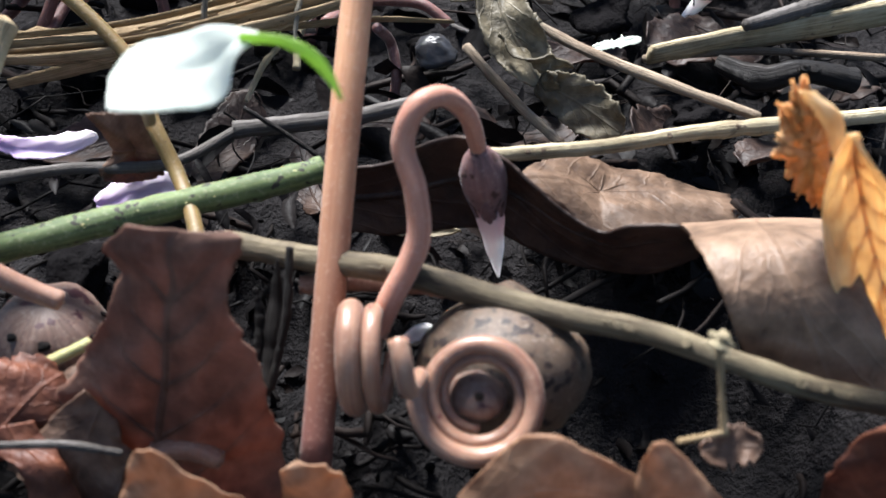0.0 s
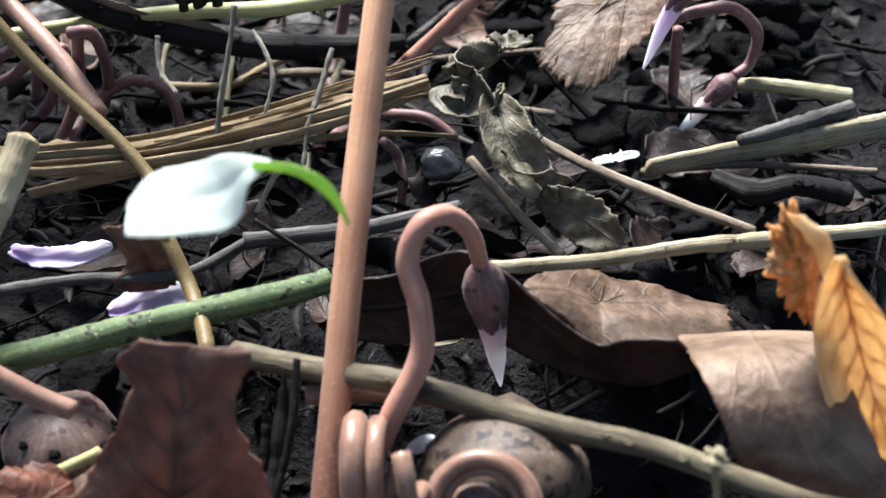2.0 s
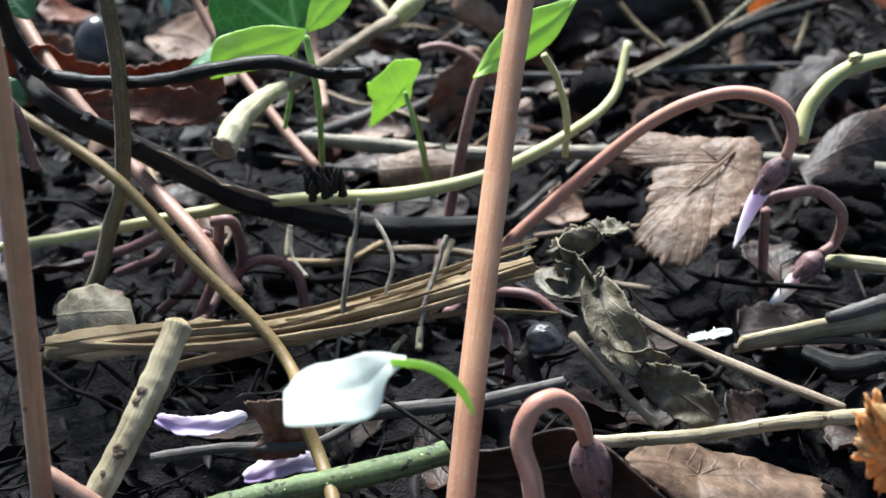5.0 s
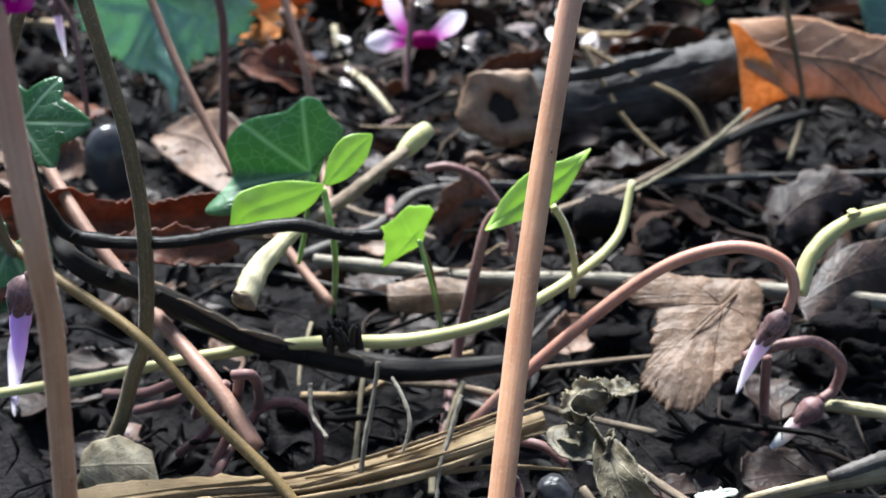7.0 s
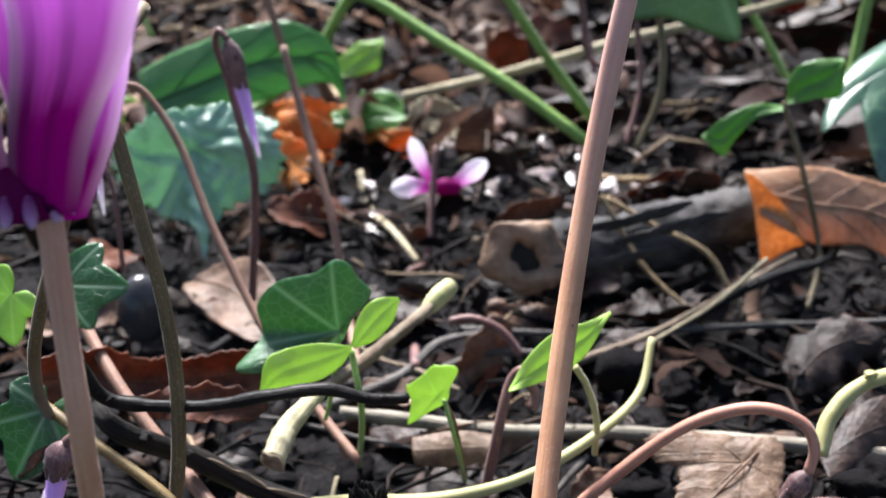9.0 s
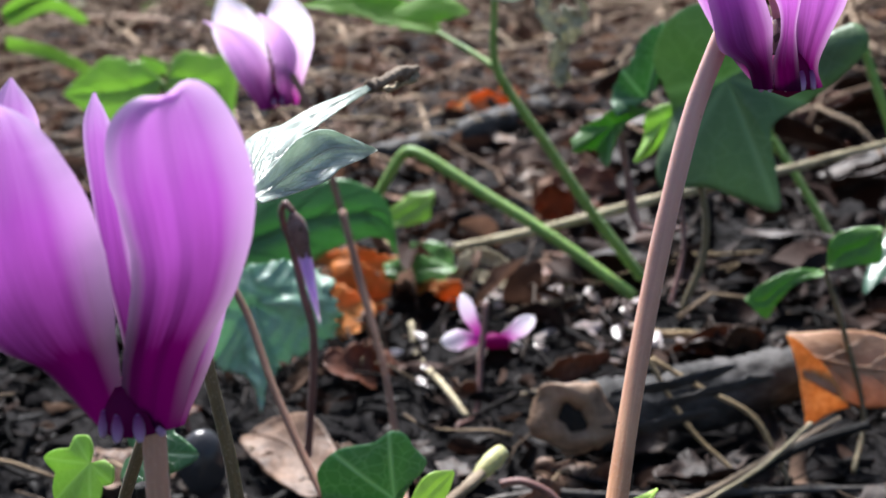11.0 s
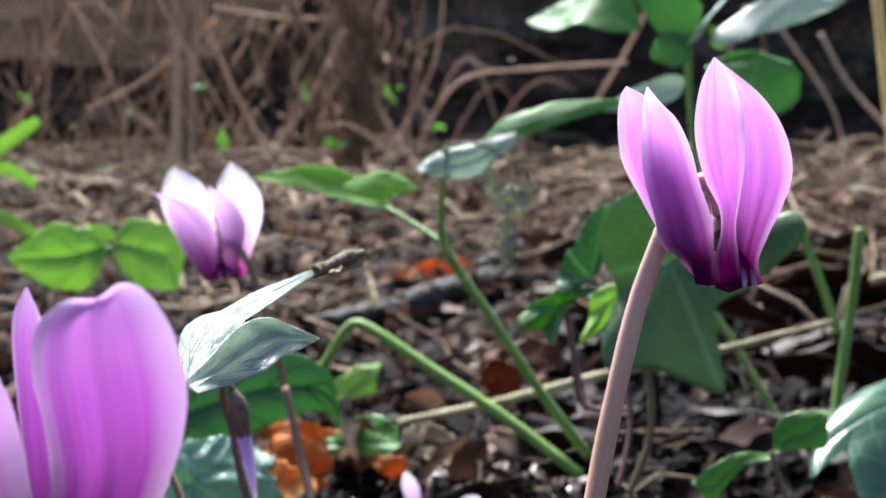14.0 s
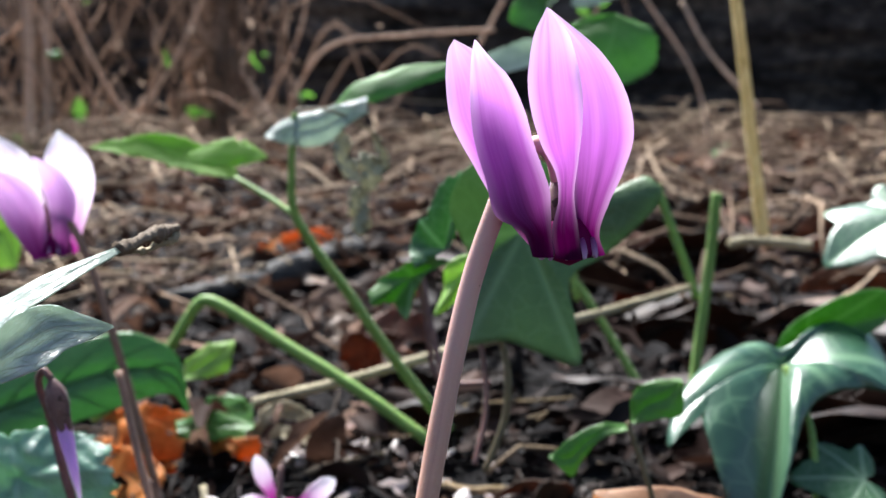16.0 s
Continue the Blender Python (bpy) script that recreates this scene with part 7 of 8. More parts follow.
sheet("leaf_blade", [(-50.1, 274.0, 88.2), (-45.4, 274.0, 92.0), (-38.2, 274.0, 93.8), (-31.0, 274.0, 95.7), (-25.0, 274.0, 97.5)], [(-49.4, 272.0, 87.5), (-42.2, 272.0, 85.8), (-34.7, 272.0, 86.4), (-30.0, 272.0, 90.4), (-24.8, 272.0, 93.7)], SHEEN_LEAF, sp, bulge=0.2, fold=0.1, wave=0.12, jag=0.02, seed=60)
for k, (mid, half) in enumerate((([(-32.2, 273.0, 89.6), (-30.5, 272.0, 82.9), (-28.0, 271.0, 77.6)], 2.2), ([(-26.7, 274.0, 84.2), (-24.6, 273.0, 80.2), (-25.5, 272.0, 74.1)], 2.6), ([(-27.8, 271.0, 76.3), (-27.4, 270.0, 71.0), (-26.5, 270.0, 64.4)], 2.0), ([(-25.9, 272.0, 74.1), (-26.5, 271.0, 68.1), (-24.5, 271.0, 66.1)], 1.6), ([(-23.9, 274.0, 88.9), (-21.9, 274.0, 84.2), (-20.6, 274.0, 80.1)], 1.0))):
    blade("wilted_leaf", mid, half, (1, 0.3, 0.2), WILTED, sp, profile="torn", cup=0.5, wave=0.6, jag=0.35, seed=61 + k)
tube("wilted_stalk", [(-42.7, 274.0, 94.3), (-34.7, 273.0, 94.4), (-24.7, 272.0, 89.6), (-21.2, 272.0, 85.5)], 0.35, DARK_STALK, sp)
stick("bent green stalk", [(-96.2, 300.0, 16.3), (-84.5, 301.0, 28.1), (-76.0, 301.0, 40.7), (-70.8, 300.0, 41.9), (-52.3, 296.0, 32.1), (-31.0, 290.0, 20.9), (-8.4, 284.0, 6.7)], [1.5, 1.5, 1.6, 1.6, 1.6, 1.6], GREEN_STALK, "stalk", "green_stalk", steps=60, lump=0.03)
stick("long pale straw across the bank", [(-60.2, 296.0, 15.0), (-34.6, 304.8, 19.5), (-1.2, 313.5, 27.6), (29.4, 322.2, 33.5), (62.2, 331.0, 41.2)], [1.3, 1.4, 1.4, 1.1], PALE_STICK, "straw", "straw", lump=0.05, steps=60)
bi = thing("ivy_sprig", (10.8, 336.2, 0.0), "ivy sprig with one big dark leaf and small ones", "ivy")
tube("leaf_stalk", [(4.2, 210.0, 28.3), (7.9, 214.0, 37.4), (8.3, 216.0, 45.9), (6.5, 219.0, 54.2)], 0.7, DARK_STALK, bi)
tube("leaf_stalk", [(2.0, 218.0, 26.6), (4.2, 224.0, 36.5), (3.2, 228.0, 47.4), (0.0, 231.0, 61.0)], 0.55, PLUM_STALK, bi)
lobed("big_leaf", [(11.5, 220.0, 72.8)][0], [(5.1, 214.0, 87.5), (-0.2, 214.0, 84.2), (-2.8, 218.0, 77.3), (-0.7, 220.0, 71.4), (1.1, 222.0, 65.6), (-1.4, 218.0, 57.3), (-0.3, 216.0, 51.6), (8.0, 214.0, 52.4), (14.5, 212.0, 50.5), (21.6, 210.0, 49.0), (20.9, 212.0, 56.5), (19.9, 214.0, 64.4), (25.9, 216.0, 68.3), (32.0, 216.0, 73.7), (35.8, 216.0, 77.9), (36.3, 216.0, 81.2), (33.8, 218.0, 83.3), (29.6, 220.0, 80.7), (24.0, 222.0, 79.5), (19.4, 220.0, 83.6), (12.7, 217.0, 86.7)], 9, IVY_BIG, bi, bulge=0.07, wave=0.015, seed=11)
lobed("small_leaf", [(-4.4, 232.0, 67.2)][0], [(-1.0, 230.0, 83.1), (-5.1, 230.0, 80.4), (-7.4, 230.0, 75.9), (-9.7, 230.0, 72.8), (-11.1, 230.0, 68.3), (-10.3, 226.0, 64.4), (-6.3, 230.0, 66.0), (-2.6, 230.0, 69.4), (-1.8, 230.0, 76.0)], 0, IVY_DARK, bi, bulge=0.1, seed=12, jag=0.03)
lobed("small_leaf", [(-10.8, 230.0, 61.9)][0], [(-14.2, 228.0, 63.4), (-17.2, 228.0, 61.5), (-19.5, 224.0, 57.3), (-14.8, 228.0, 56.7), (-11.7, 224.0, 54.2), (-10.4, 228.0, 58.6), (-7.7, 228.0, 62.9), (-3.6, 228.0, 65.2), (-7.2, 228.0, 66.3), (-10.9, 228.0, 65.5)], 4, IVY_MID, bi, bulge=0.1, seed=13, jag=0.03)
lobed("small_leaf", [(-0.1, 230.0, 63.4)][0], [(-4.3, 230.0, 63.9), (-4.6, 230.0, 59.0), (-6.3, 226.0, 54.7), (-2.4, 230.0, 56.7), (0.1, 230.0, 60.4), (3.1, 230.0, 65.3), (-0.2, 230.0, 66.4)], 2, IVY_LIGHT, bi, bulge=0.1, seed=14)
tube("leaf_stalk", [(5.0, 230.0, 39.8), (-5.7, 230.0, 40.5), (-8.0, 230.0, 51.6), (-9.6, 230.0, 61.3)], 0.55, PLUM_STALK, bi)
tw = thing("small_ivy", (46.6, 300.4, 0.0), "small ivy with two folded leaves", "ivy")
tube("leaf_stalk", [(36.3, 212.0, 20.7), (34.6, 215.0, 27.4), (32.4, 218.0, 33.1), (31.8, 219.0, 35.4)], 0.5, DARK_STALK, tw)
sheet("folded_leaf", [(32.3, 219.0, 35.4), (32.7, 219.0, 41.1), (36.7, 219.0, 43.8), (41.8, 219.0, 44.1)], [(32.5, 217.0, 35.7), (37.2, 217.0, 36.7), (41.7, 217.0, 37.7), (41.8, 217.0, 44.0)], IVY_FOLD, tw, bulge=0.15, fold=0.15, wave=0.06, jag=0.02, nu=50, seed=15)
sheet("folded_leaf", [(32.1, 219.0, 34.7), (27.2, 218.0, 35.4), (21.7, 217.0, 33.5), (16.4, 216.0, 29.2)], [(31.9, 217.0, 34.5), (26.6, 216.5, 32.7), (22.9, 216.0, 28.7), (20.8, 215.5, 25.4), (16.8, 215.0, 29.0)], IVY_FOLD, tw, bulge=0.15, fold=0.12, wave=0.06, jag=0.03, nu=50, seed=16)
gi = thing("glossy_ivy", (81.7, 265.6, 0.0), "large glossy ivy leaf shining in the light", "ivy")
tube("leaf_stalk", [(73.6, 236.0, 11.8), (74.5, 246.0, 25.8), (71.0, 256.0, 37.1)], 0.8, GREEN_STALK, gi)
lobed("glossy_leaf", [(71.7, 262.0, 35.7)][0], [(70.9, 268.0, 36.3), (64.0, 268.0, 38.7), (54.6, 258.0, 37.4), (46.5, 246.0, 33.6), (42.6, 238.0, 28.4), (42.3, 234.0, 25.7), (45.5, 240.0, 30.0), (48.8, 242.0, 31.2), (50.4, 236.0, 26.8), (52.4, 230.0, 19.9), (56.5, 226.0, 9.6), (60.1, 226.0, 3.7), (64.5, 230.0, 15.5), (67.7, 234.0, 23.8), (72.3, 242.0, 30.5), (78.3, 248.0, 33.0), (86.7, 252.0, 33.0), (93.9, 252.0, 33.2), (95.8, 266.0, 39.3), (93.0, 278.0, 42.9), (83.9, 274.0, 42.3), (77.5, 270.0, 38.5)], 11, IVY_GLOSSY, gi, bulge=0.16, wave=0.012, seed=17)
lobed("glossy_leaf", [(80.4, 275.0, 39.4)][0], [(73.1, 270.0, 36.1), (73.1, 270.0, 40.5), (78.7, 270.0, 46.1), (86.3, 270.0, 50.3), (96.4, 270.0, 52.5), (99.3, 270.0, 46.5), (89.4, 270.0, 39.5), (79.3, 270.0, 33.8)], 4, IVY_MID, gi, bulge=0.06, seed=18)
ivy("glossy_leaf", (110.9, 300.0, 66.5), (88.3, 292.0, 57.3), (-0.2, -0.4, 0.9), IVY_GLOSSY, gi, bend=0.2, seed=19)
ivy("glossy_leaf", (84.5, 240.0, 16.7), (68.0, 236.0, 19.7), (-0.1, -0.5, 0.8), IVY_DARK, gi, bend=0.2, seed=20)
for label, pts, r in (("upright green stalk cut at the top", [(68.7, 330.0, 69.0), (67.2, 330.0, 48.4), (63.7, 325.0, 22.7), (62.4, 322.0, 13.4)], 1.5), ("slim green stalk leaning", [(52.8, 340.0, 70.2), (59.6, 338.0, 51.9), (65.0, 336.0, 37.1)], 1.3), ("slim green stalk leaning", [(30.0, 345.0, 39.6), (37.7, 342.0, 28.0), (49.2, 335.0, 9.1)], 1.2), ("thin brown stalk", [(-12.5, 270.0, 56.5), (-9.2, 264.0, 42.4), (-6.1, 258.0, 31.5)], 0.8)):
    stick(label, pts, r, GREEN_STALK if "green" in label else PLUM_STALK, "stalk", "green_stalk", lump=0.03)
stick("tall yellow straw standing", [(80.9, 392.0, 152.5), (85.8, 391.0, 119.0), (90.6, 390.0, 85.1), (95.8, 388.0, 49.0)], [1.9, 1.9, 2.1, 2.3], YELLOW_STRAW, "straw", "straw", lump=0.06)
stick("pale straw lying", [(101.6, 470.0, 33.8), (110.9, 472.0, 34.9), (136.0, 474.0, 32.8)], 2.2, PALE_STICK, "straw", "straw")
ul = thing("leafy_shoot", (25.1, 360.0, 23.6), "green leafy shoot with a veined leaf cluster", "shoot")
tube("main_stem", [(30.1, 345.0, 34.2), (25.4, 352.0, 68.7), (21.4, 358.0, 103.8), (20.0, 360.0, 128.6)], 1.1, GREEN_STALK, ul)
for a, b, h, m in (([(5.1, 362.0, 128.9), (-9.5, 366.0, 136.5), (-20.8, 372.0, 133.6), (-32.6, 378.0, 133.3)], [(5.1, 362.0, 128.9)], 9.5, MID_BLADE), ([(22.6, 358.0, 126.6), (13.6, 356.0, 135.2), (1.3, 352.0, 143.6)], None, 9, MID_BLADE), ([(19.1, 355.0, 122.1), (25.5, 352.0, 131.3), (32.0, 350.0, 138.6)], None, 5.5, SHEEN_LEAF), ([(27.4, 352.0, 123.6), (42.8, 356.0, 131.4), (68.0, 362.0, 136.8)], None, 5.5, SHEEN_LEAF), ([(41.7, 358.0, 121.3), (39.8, 354.0, 112.5), (33.0, 350.0, 98.6)], None, 15, MID_BLADE), ([(20.6, 352.0, 122.8), (13.8, 350.0, 121.0), (8.6, 348.0, 119.3)], None, 6, MID_BLADE), ([(19.3, 356.0, 112.6), (10.6, 352.0, 108.2), (-6.6, 348.0, 102.9)], None, 4.5, SHEEN_LEAF)):
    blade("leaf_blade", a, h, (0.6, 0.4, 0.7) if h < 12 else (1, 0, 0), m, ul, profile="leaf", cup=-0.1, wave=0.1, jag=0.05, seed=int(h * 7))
for left, right in (([(-183.5, 370.0, 54.7), (-190.1, 368.0, 61.1), (-202.4, 366.0, 62.2), (-212.3, 364.0, 57.4), (-219.2, 362.0, 50.5)], [(-182.5, 368.0, 54.2), (-186.2, 366.5, 44.7), (-196.4, 365.0, 38.4), (-208.8, 363.5, 42.5), (-218.8, 362.0, 49.7)]), ([(-181.7, 370.0, 55.0), (-177.0, 368.4, 61.7), (-165.3, 366.8, 64.2), (-153.0, 365.2, 63.6), (-151.8, 363.6, 52.0), (-153.7, 362.0, 40.0)], [(-180.7, 368.0, 53.8), (-176.8, 366.5, 47.0), (-169.3, 365.0, 41.2), (-160.4, 363.5, 40.0), (-154.6, 362.0, 39.6)]), ([(-185.0, 374.0, 55.7), (-191.2, 374.0, 57.7), (-193.7, 374.0, 62.1)], [(-183.2, 374.0, 55.8), (-183.9, 374.0, 59.9), (-192.7, 374.0, 62.5)])):
    sheet("green_leaf", left, right, IVY_LIGHT, label="bright green toothed leaf on a weed", category="leaf", group="bright weed leaves", bulge=0.12, fold=0.12, wave=0.06, jag=0.1, nu=44, seed=int(left[0][0]) % 50, ribs=3)
stick("thin weed stalk", [(-184.4, 371.0, 53.6), (-172.9, 368.0, 35.9), (-163.4, 362.0, 17.0)], 0.9, GREEN_STALK, "stalk", "weed_stalk")
for left, right in (([(-89.1, 330.0, 12.5), (-87.9, 330.0, 17.7), (-82.4, 330.0, 22.2), (-73.5, 330.0, 24.1)], [(-87.8, 326.0, 12.7), (-80.0, 326.0, 13.3), (-74.3, 326.0, 16.4), (-72.3, 326.0, 24.0)]), ([(-136.7, 322.0, 15.6), (-132.0, 322.0, 17.3), (-126.6, 322.0, 16.7), (-124.1, 322.0, 14.7)], [(-134.9, 318.0, 15.6), (-130.8, 318.0, 13.7), (-126.3, 318.0, 13.8), (-122.8, 318.0, 14.9)]), ([(-145.8, 300.0, 12.4), (-142.0, 300.0, 11.2), (-141.1, 300.0, 4.5), (-147.0, 300.0, -6.0)], [(-145.6, 298.0, 12.2), (-146.0, 298.0, 4.9), (-147.7, 298.0, -2.0), (-146.5, 298.0, -6.1)])):
    sheet("green_leaf", left, right, IVY_LIGHT, label="bright green toothed leaf on a weed", category="leaf", group="bright weed leaves", bulge=0.12, fold=0.12, wave=0.06, jag=0.1, nu=44, seed=int(abs(left[0][0])), ribs=3)
stick("straight green stalk leaning through the weeds", [(-100.6, 285.0, 13.1), (-95.6, 290.0, 16.4), (-90.9, 295.0, 20.1), (-86.0, 300.0, 24.1)], 1.3, GREEN_STALK, "stalk", "weed_stalk")
for pts in ([(-344.1, 520.0, 69.0), (-320.0, 520.0, 83.7), (-294.8, 520.0, 99.4)], [(-344.2, 520.0, 67.5), (-317.5, 520.0, 75.0), (-297.2, 520.0, 66.3)], [(-331.9, 500.0, 57.4), (-307.1, 500.0, 51.9), (-286.0, 500.0, 42.2)]):
    blade("grass_blade", pts, 4, (0, -0.3, 1), IVY_LIGHT, label="bright green grass blade", category="grass blade", group="grass blades", profile="strap", cup=0.2)
for mid, h, m, lab in (([(-105.4, 305.9, 4.0), (-89.4, 293.7, 6.0), (-62.4, 283.4, 5.0)], 9, VIVID_LEAF, "orange dead leaf under the weeds"), ([(-101.4, 285.5, 4.0), (-88.2, 266.1, 5.0), (-74.3, 259.8, 5.0)], 8, VIVID_LEAF, "orange dead leaf on the soil"), ([(-44.7, 400.7, 8.0), (-32.2, 403.2, 10.0), (-19.7, 404.4, 8.0)], 9, RUST_LEAF, "rust red dead leaf far back"), ([(-132.8, 626.5, 5.0), (-114.7, 620.2, 8.0), (-94.4, 685.7, 6.0)], 9, VIVID_LEAF, "orange leaf on the bank"), ([(-77.8, 467.3, 4.0), (-61.4, 457.3, 9.0), (-45.9, 448.8, 4.0)], 10, BROWN_LEAF, "brown curled leaf on the litter"), ([(54.9, 584.8, 5.0), (74.6, 606.7, 8.0), (96.0, 590.9, 5.0)], 12, RUST_LEAF, "rust leaf on the bank"), ([(-77.2, 303.6, 6.0), (-70.4, 303.6, 8.0), (-60.4, 295.5, 6.0)], 7, IVY_MID, "green leaf low on the litter"), ([(-61.1, 291.5, 4.0), (-53.9, 303.8, 7.0), (-43.3, 299.1, 4.0)], 6, PALE_LEAF, "pale papery leaf on the litter")):
    blade("litter_leaf", mid, h, (0, 0.6, 0.7), m, label=lab, category="dead leaf" if m is not IVY_MID else "leaf", group="dead leaves", profile="torn", wave=0.2, jag=0.1, seed=int(h * 3 + mid[0][0]) % 97)
pts = [(-144.4, 467.7, 7.0), (-115.9, 488.8, 9.0), (-87.8, 576.2, 9.0), (-64.2, 639.0, 7.0)]
knots(stick("dark rotten branch on the bank", pts, [3, 6, 5, 8, 6, 7, 3], BARK, "branch", "branch", lump=0.2, steps=60, seg=16), pts, 6.0, 8, BROWN_STICK, "knot", 2, 0.5)

# small things of the first clump
capsule = lump("seed_capsule", (-24.9, 63.0, -0.5), 4.3, CAPSULE_PINK, "round pinkish brown seed capsule half buried", "seed capsule", 0.95, 3, 0.06)
lump("stalk_scar", np.array((-24.9, 63.0, -0.5)) + (0.9, -3.0, 2.6), 0.5, BLACK_TWIG, "", "", 0.8, 4, 0.2, capsule)
lump("stalk_scar", np.array((-24.9, 63.0, -0.5)) + (-1.6, -2.6, 2.7), 0.35, BLACK_TWIG, "", "", 0.8, 5, 0.2, capsule)
lump("seed_capsule", (-54.5, 108.0, -3.6), 4.0, CAPSULE_PINK, "pale pink seed capsule with dark spots", "seed capsule", 0.8, 5, 0.1)
stick("pale green stalk lying low", [(-26.0, 55.0, 2.2), (-23.4, 57.0, 2.9), (-19.9, 59.0, 3.9)], 0.45, VINE_STALK, "stalk", "pale_stalk", lump=0.03)
stick("thin grey twig in front of the leaf", [(-23.6, 50.0, 3.4), (-19.0, 50.5, 3.5), (-15.4, 51.0, 2.5)], [0.25, 0.3, 0.25], GREY_TWIG, name="twig")
stick("rosy stalk under the leaf", [(-14.6, 53.5, -0.5), (-11.8, 53.5, 0.2), (-9.7, 53.0, -0.1)], [0.7, 0.75, 0.7], PINK_STALK, "stalk", "fallen_stalk")
for pts, r in (([(-7.6, 58.0, 1.0), (-7.4, 62.0, 4.9), (-7.4, 64.0, 8.5)], [0.35, 0.75, 0.1]), ([(-7.2, 58.0, 1.7), (-6.4, 61.0, 6.0), (-6.4, 64.0, 9.7)], [0.3, 0.35, 0.25]), ([(-8.5, 60.0, 2.2), (-8.5, 62.0, 4.8), (-8.9, 63.0, 6.5)], [0.3, 0.4, 0.2])):
    stick("blackened dead sprout by the stalk", pts, r, BLACK_TWIG, "dead sprout", "dead_sprout", lump=0.12)
ds = thing("dried_floret", (21.9, 51.0, 9.0), "small dried flower stalk with a crumbly head", "dried flower")
tube("stalk", [(21.9, 51.0, 9.3), (21.5, 52.5, 11.5), (21.1, 54.0, 13.7)], [0.3, 0.2, 0.25], STRAW, ds, lump=0.1)
tube("foot", [(21.8, 51.0, 9.5), (20.5, 50.5, 9.5), (19.1, 50.0, 9.5)], 0.2, STRAW, ds)
lump("head", (21.1, 54.0, 14.0), 0.65, PALE_STICK, "", "", 0.6, 8, 0.6, ds)
blade("leaf_scrap", [(20.9, 51.0, 7.5), (23.1, 52.0, 7.1), (24.7, 52.0, 7.3)], 1.2, (0, 0.7, 0.7), BROWN_LEAF, label="torn tan leaf scrap on soil", category="leaf scrap", profile="torn", wave=0.3, jag=0.25, seed=71)
blade("white_bud_scale", [(1.9, 60.0, 5.8), (2.8, 61.0, 5.5), (3.7, 62.0, 5.1)], 0.55, (0, 0.6, 0.8), WHITE_BUD, label="white bud scale beside the coil", category="petal", profile="leaf", cup=0.5)
blade("pale_splinter", [(-2.1, 76.0, 2.0), (0.6, 77.0, 0.5), (4.6, 77.0, 1.2)], 0.5, (0, 0.6, 0.8), PALE_LEAF, label="pale curved splinter in the hollow", category="splinter", profile="point", cup=0.3, wave=0.2)
for pts, r in (([(-24.9, 120.0, 7.2), (-24.7, 114.0, 3.9), (-24.2, 108.0, -0.1), (-24.1, 104.0, -2.0)], [0.35, 0.3, 0.35]), ([(-11.8, 113.0, 7.6), (-12.9, 108.0, 4.5), (-13.9, 104.0, 1.8), (-13.7, 101.0, 0.1)], [0.5, 0.35, 0.4]), ([(-15.4, 88.0, 4.8), (-14.3, 91.0, 6.8), (-13.3, 93.0, 7.5)], [0.2, 0.3, 0.25]), ([(-34.8, 128.0, 4.6), (-34.8, 122.0, 2.0), (-34.4, 119.0, 0.5)], [0.3, 0.25])):
    stick("limp dry fibre hanging over straw", pts, r, PALE_STICK, "dry fibre", "dry_fibre", lump=0.15)
lump("dark_seed", (0.4, 98.0, 4.7), 1.9, PEBBLE, "dark bluish seed in the litter", "seed", 0.8, 9, 0.18)
for n, (x, y, z, s) in enumerate(((2.8, 166.9, 3.0) + (4.5,), (11.8, 162.3, 3.0) + (4.0,), (37.8, 136.8, 4.0) + (5.0,), (32.9, 131.0, 2.0) + (4.0,), (-32.6, 132.8, 2.0) + (3.2,), (-0.7, 148.2, 1.0) + (3.5,), (25.3, 176.1, 2.0) + (4.0,), (6.2, 135.3, 2.0) + (3.5,), (-20.5, 213.2, 2.0) + (5,), (38.6, 150.4, 3.0) + (4.5,), (-24.0, 68.6, 2.0) + (2.6,), (24.7, 93.7, 3.0) + (2.8,), (17.4, 110.2, 3.0) + (3,))):
    lump("clod", (x, y, z), s * 0.8, CHAR, "black crumbly clod of humus", "clod", 0.6, n + 20, 0.6)


blade("dry_leaf", [(-25.0, 51.0, 1.3), (-23.5, 53.0, 2.6), (-22.2, 55.0, 3.3), (-21.4, 57.0, 2.8)], 3.6, (0.8, 0.1, -0.5), RUST_LEAF, label="red brown leaf piece at the edge", category="dead leaf", group="dead leaves", profile="torn", wave=0.2, jag=0.12, seed=82)


for k, (t0, w) in enumerate((((-18.0, 88.0, 1.0), 7.0), ((-4.0, 90.0, 1.2), 6.0), ((9.0, 94.0, 1.0), 7.5), ((22.0, 92.0, 1.4), 6.5), ((33.0, 90.0, 1.5), 6.0), ((14.0, 104.0, 1.5), 7.0), ((27.0, 107.0, 2.0), 8.0), ((-28.0, 84.0, 1.0), 6.0), ((38.0, 101.0, 2.0), 6.0), ((-9.0, 83.0, 0.8), 5.0))):
    g2 = np.random.default_rng(500 + k)
    c, d = np.array(t0), np.array((g2.uniform(-1, 1), g2.uniform(-0.6, 0.6), g2.uniform(-0.1, 0.25)))
    d *= w * 0.8 / np.linalg.norm(d)
    blade("litter_leaf", [c - d, c + g2.standard_normal(3) * 0.8, c + d], w * g2.uniform(0.3, 0.5), (-d[1], d[0], g2.uniform(-0.3, 0.5) * w), DARK_LEAF, label="dark brown dead leaf on the litter", category="dead leaf", group="dead leaves", profile="torn", cup=g2.uniform(-0.5, 0.7), wave=0.2, jag=0.08, nu=30, seed=700 + k)

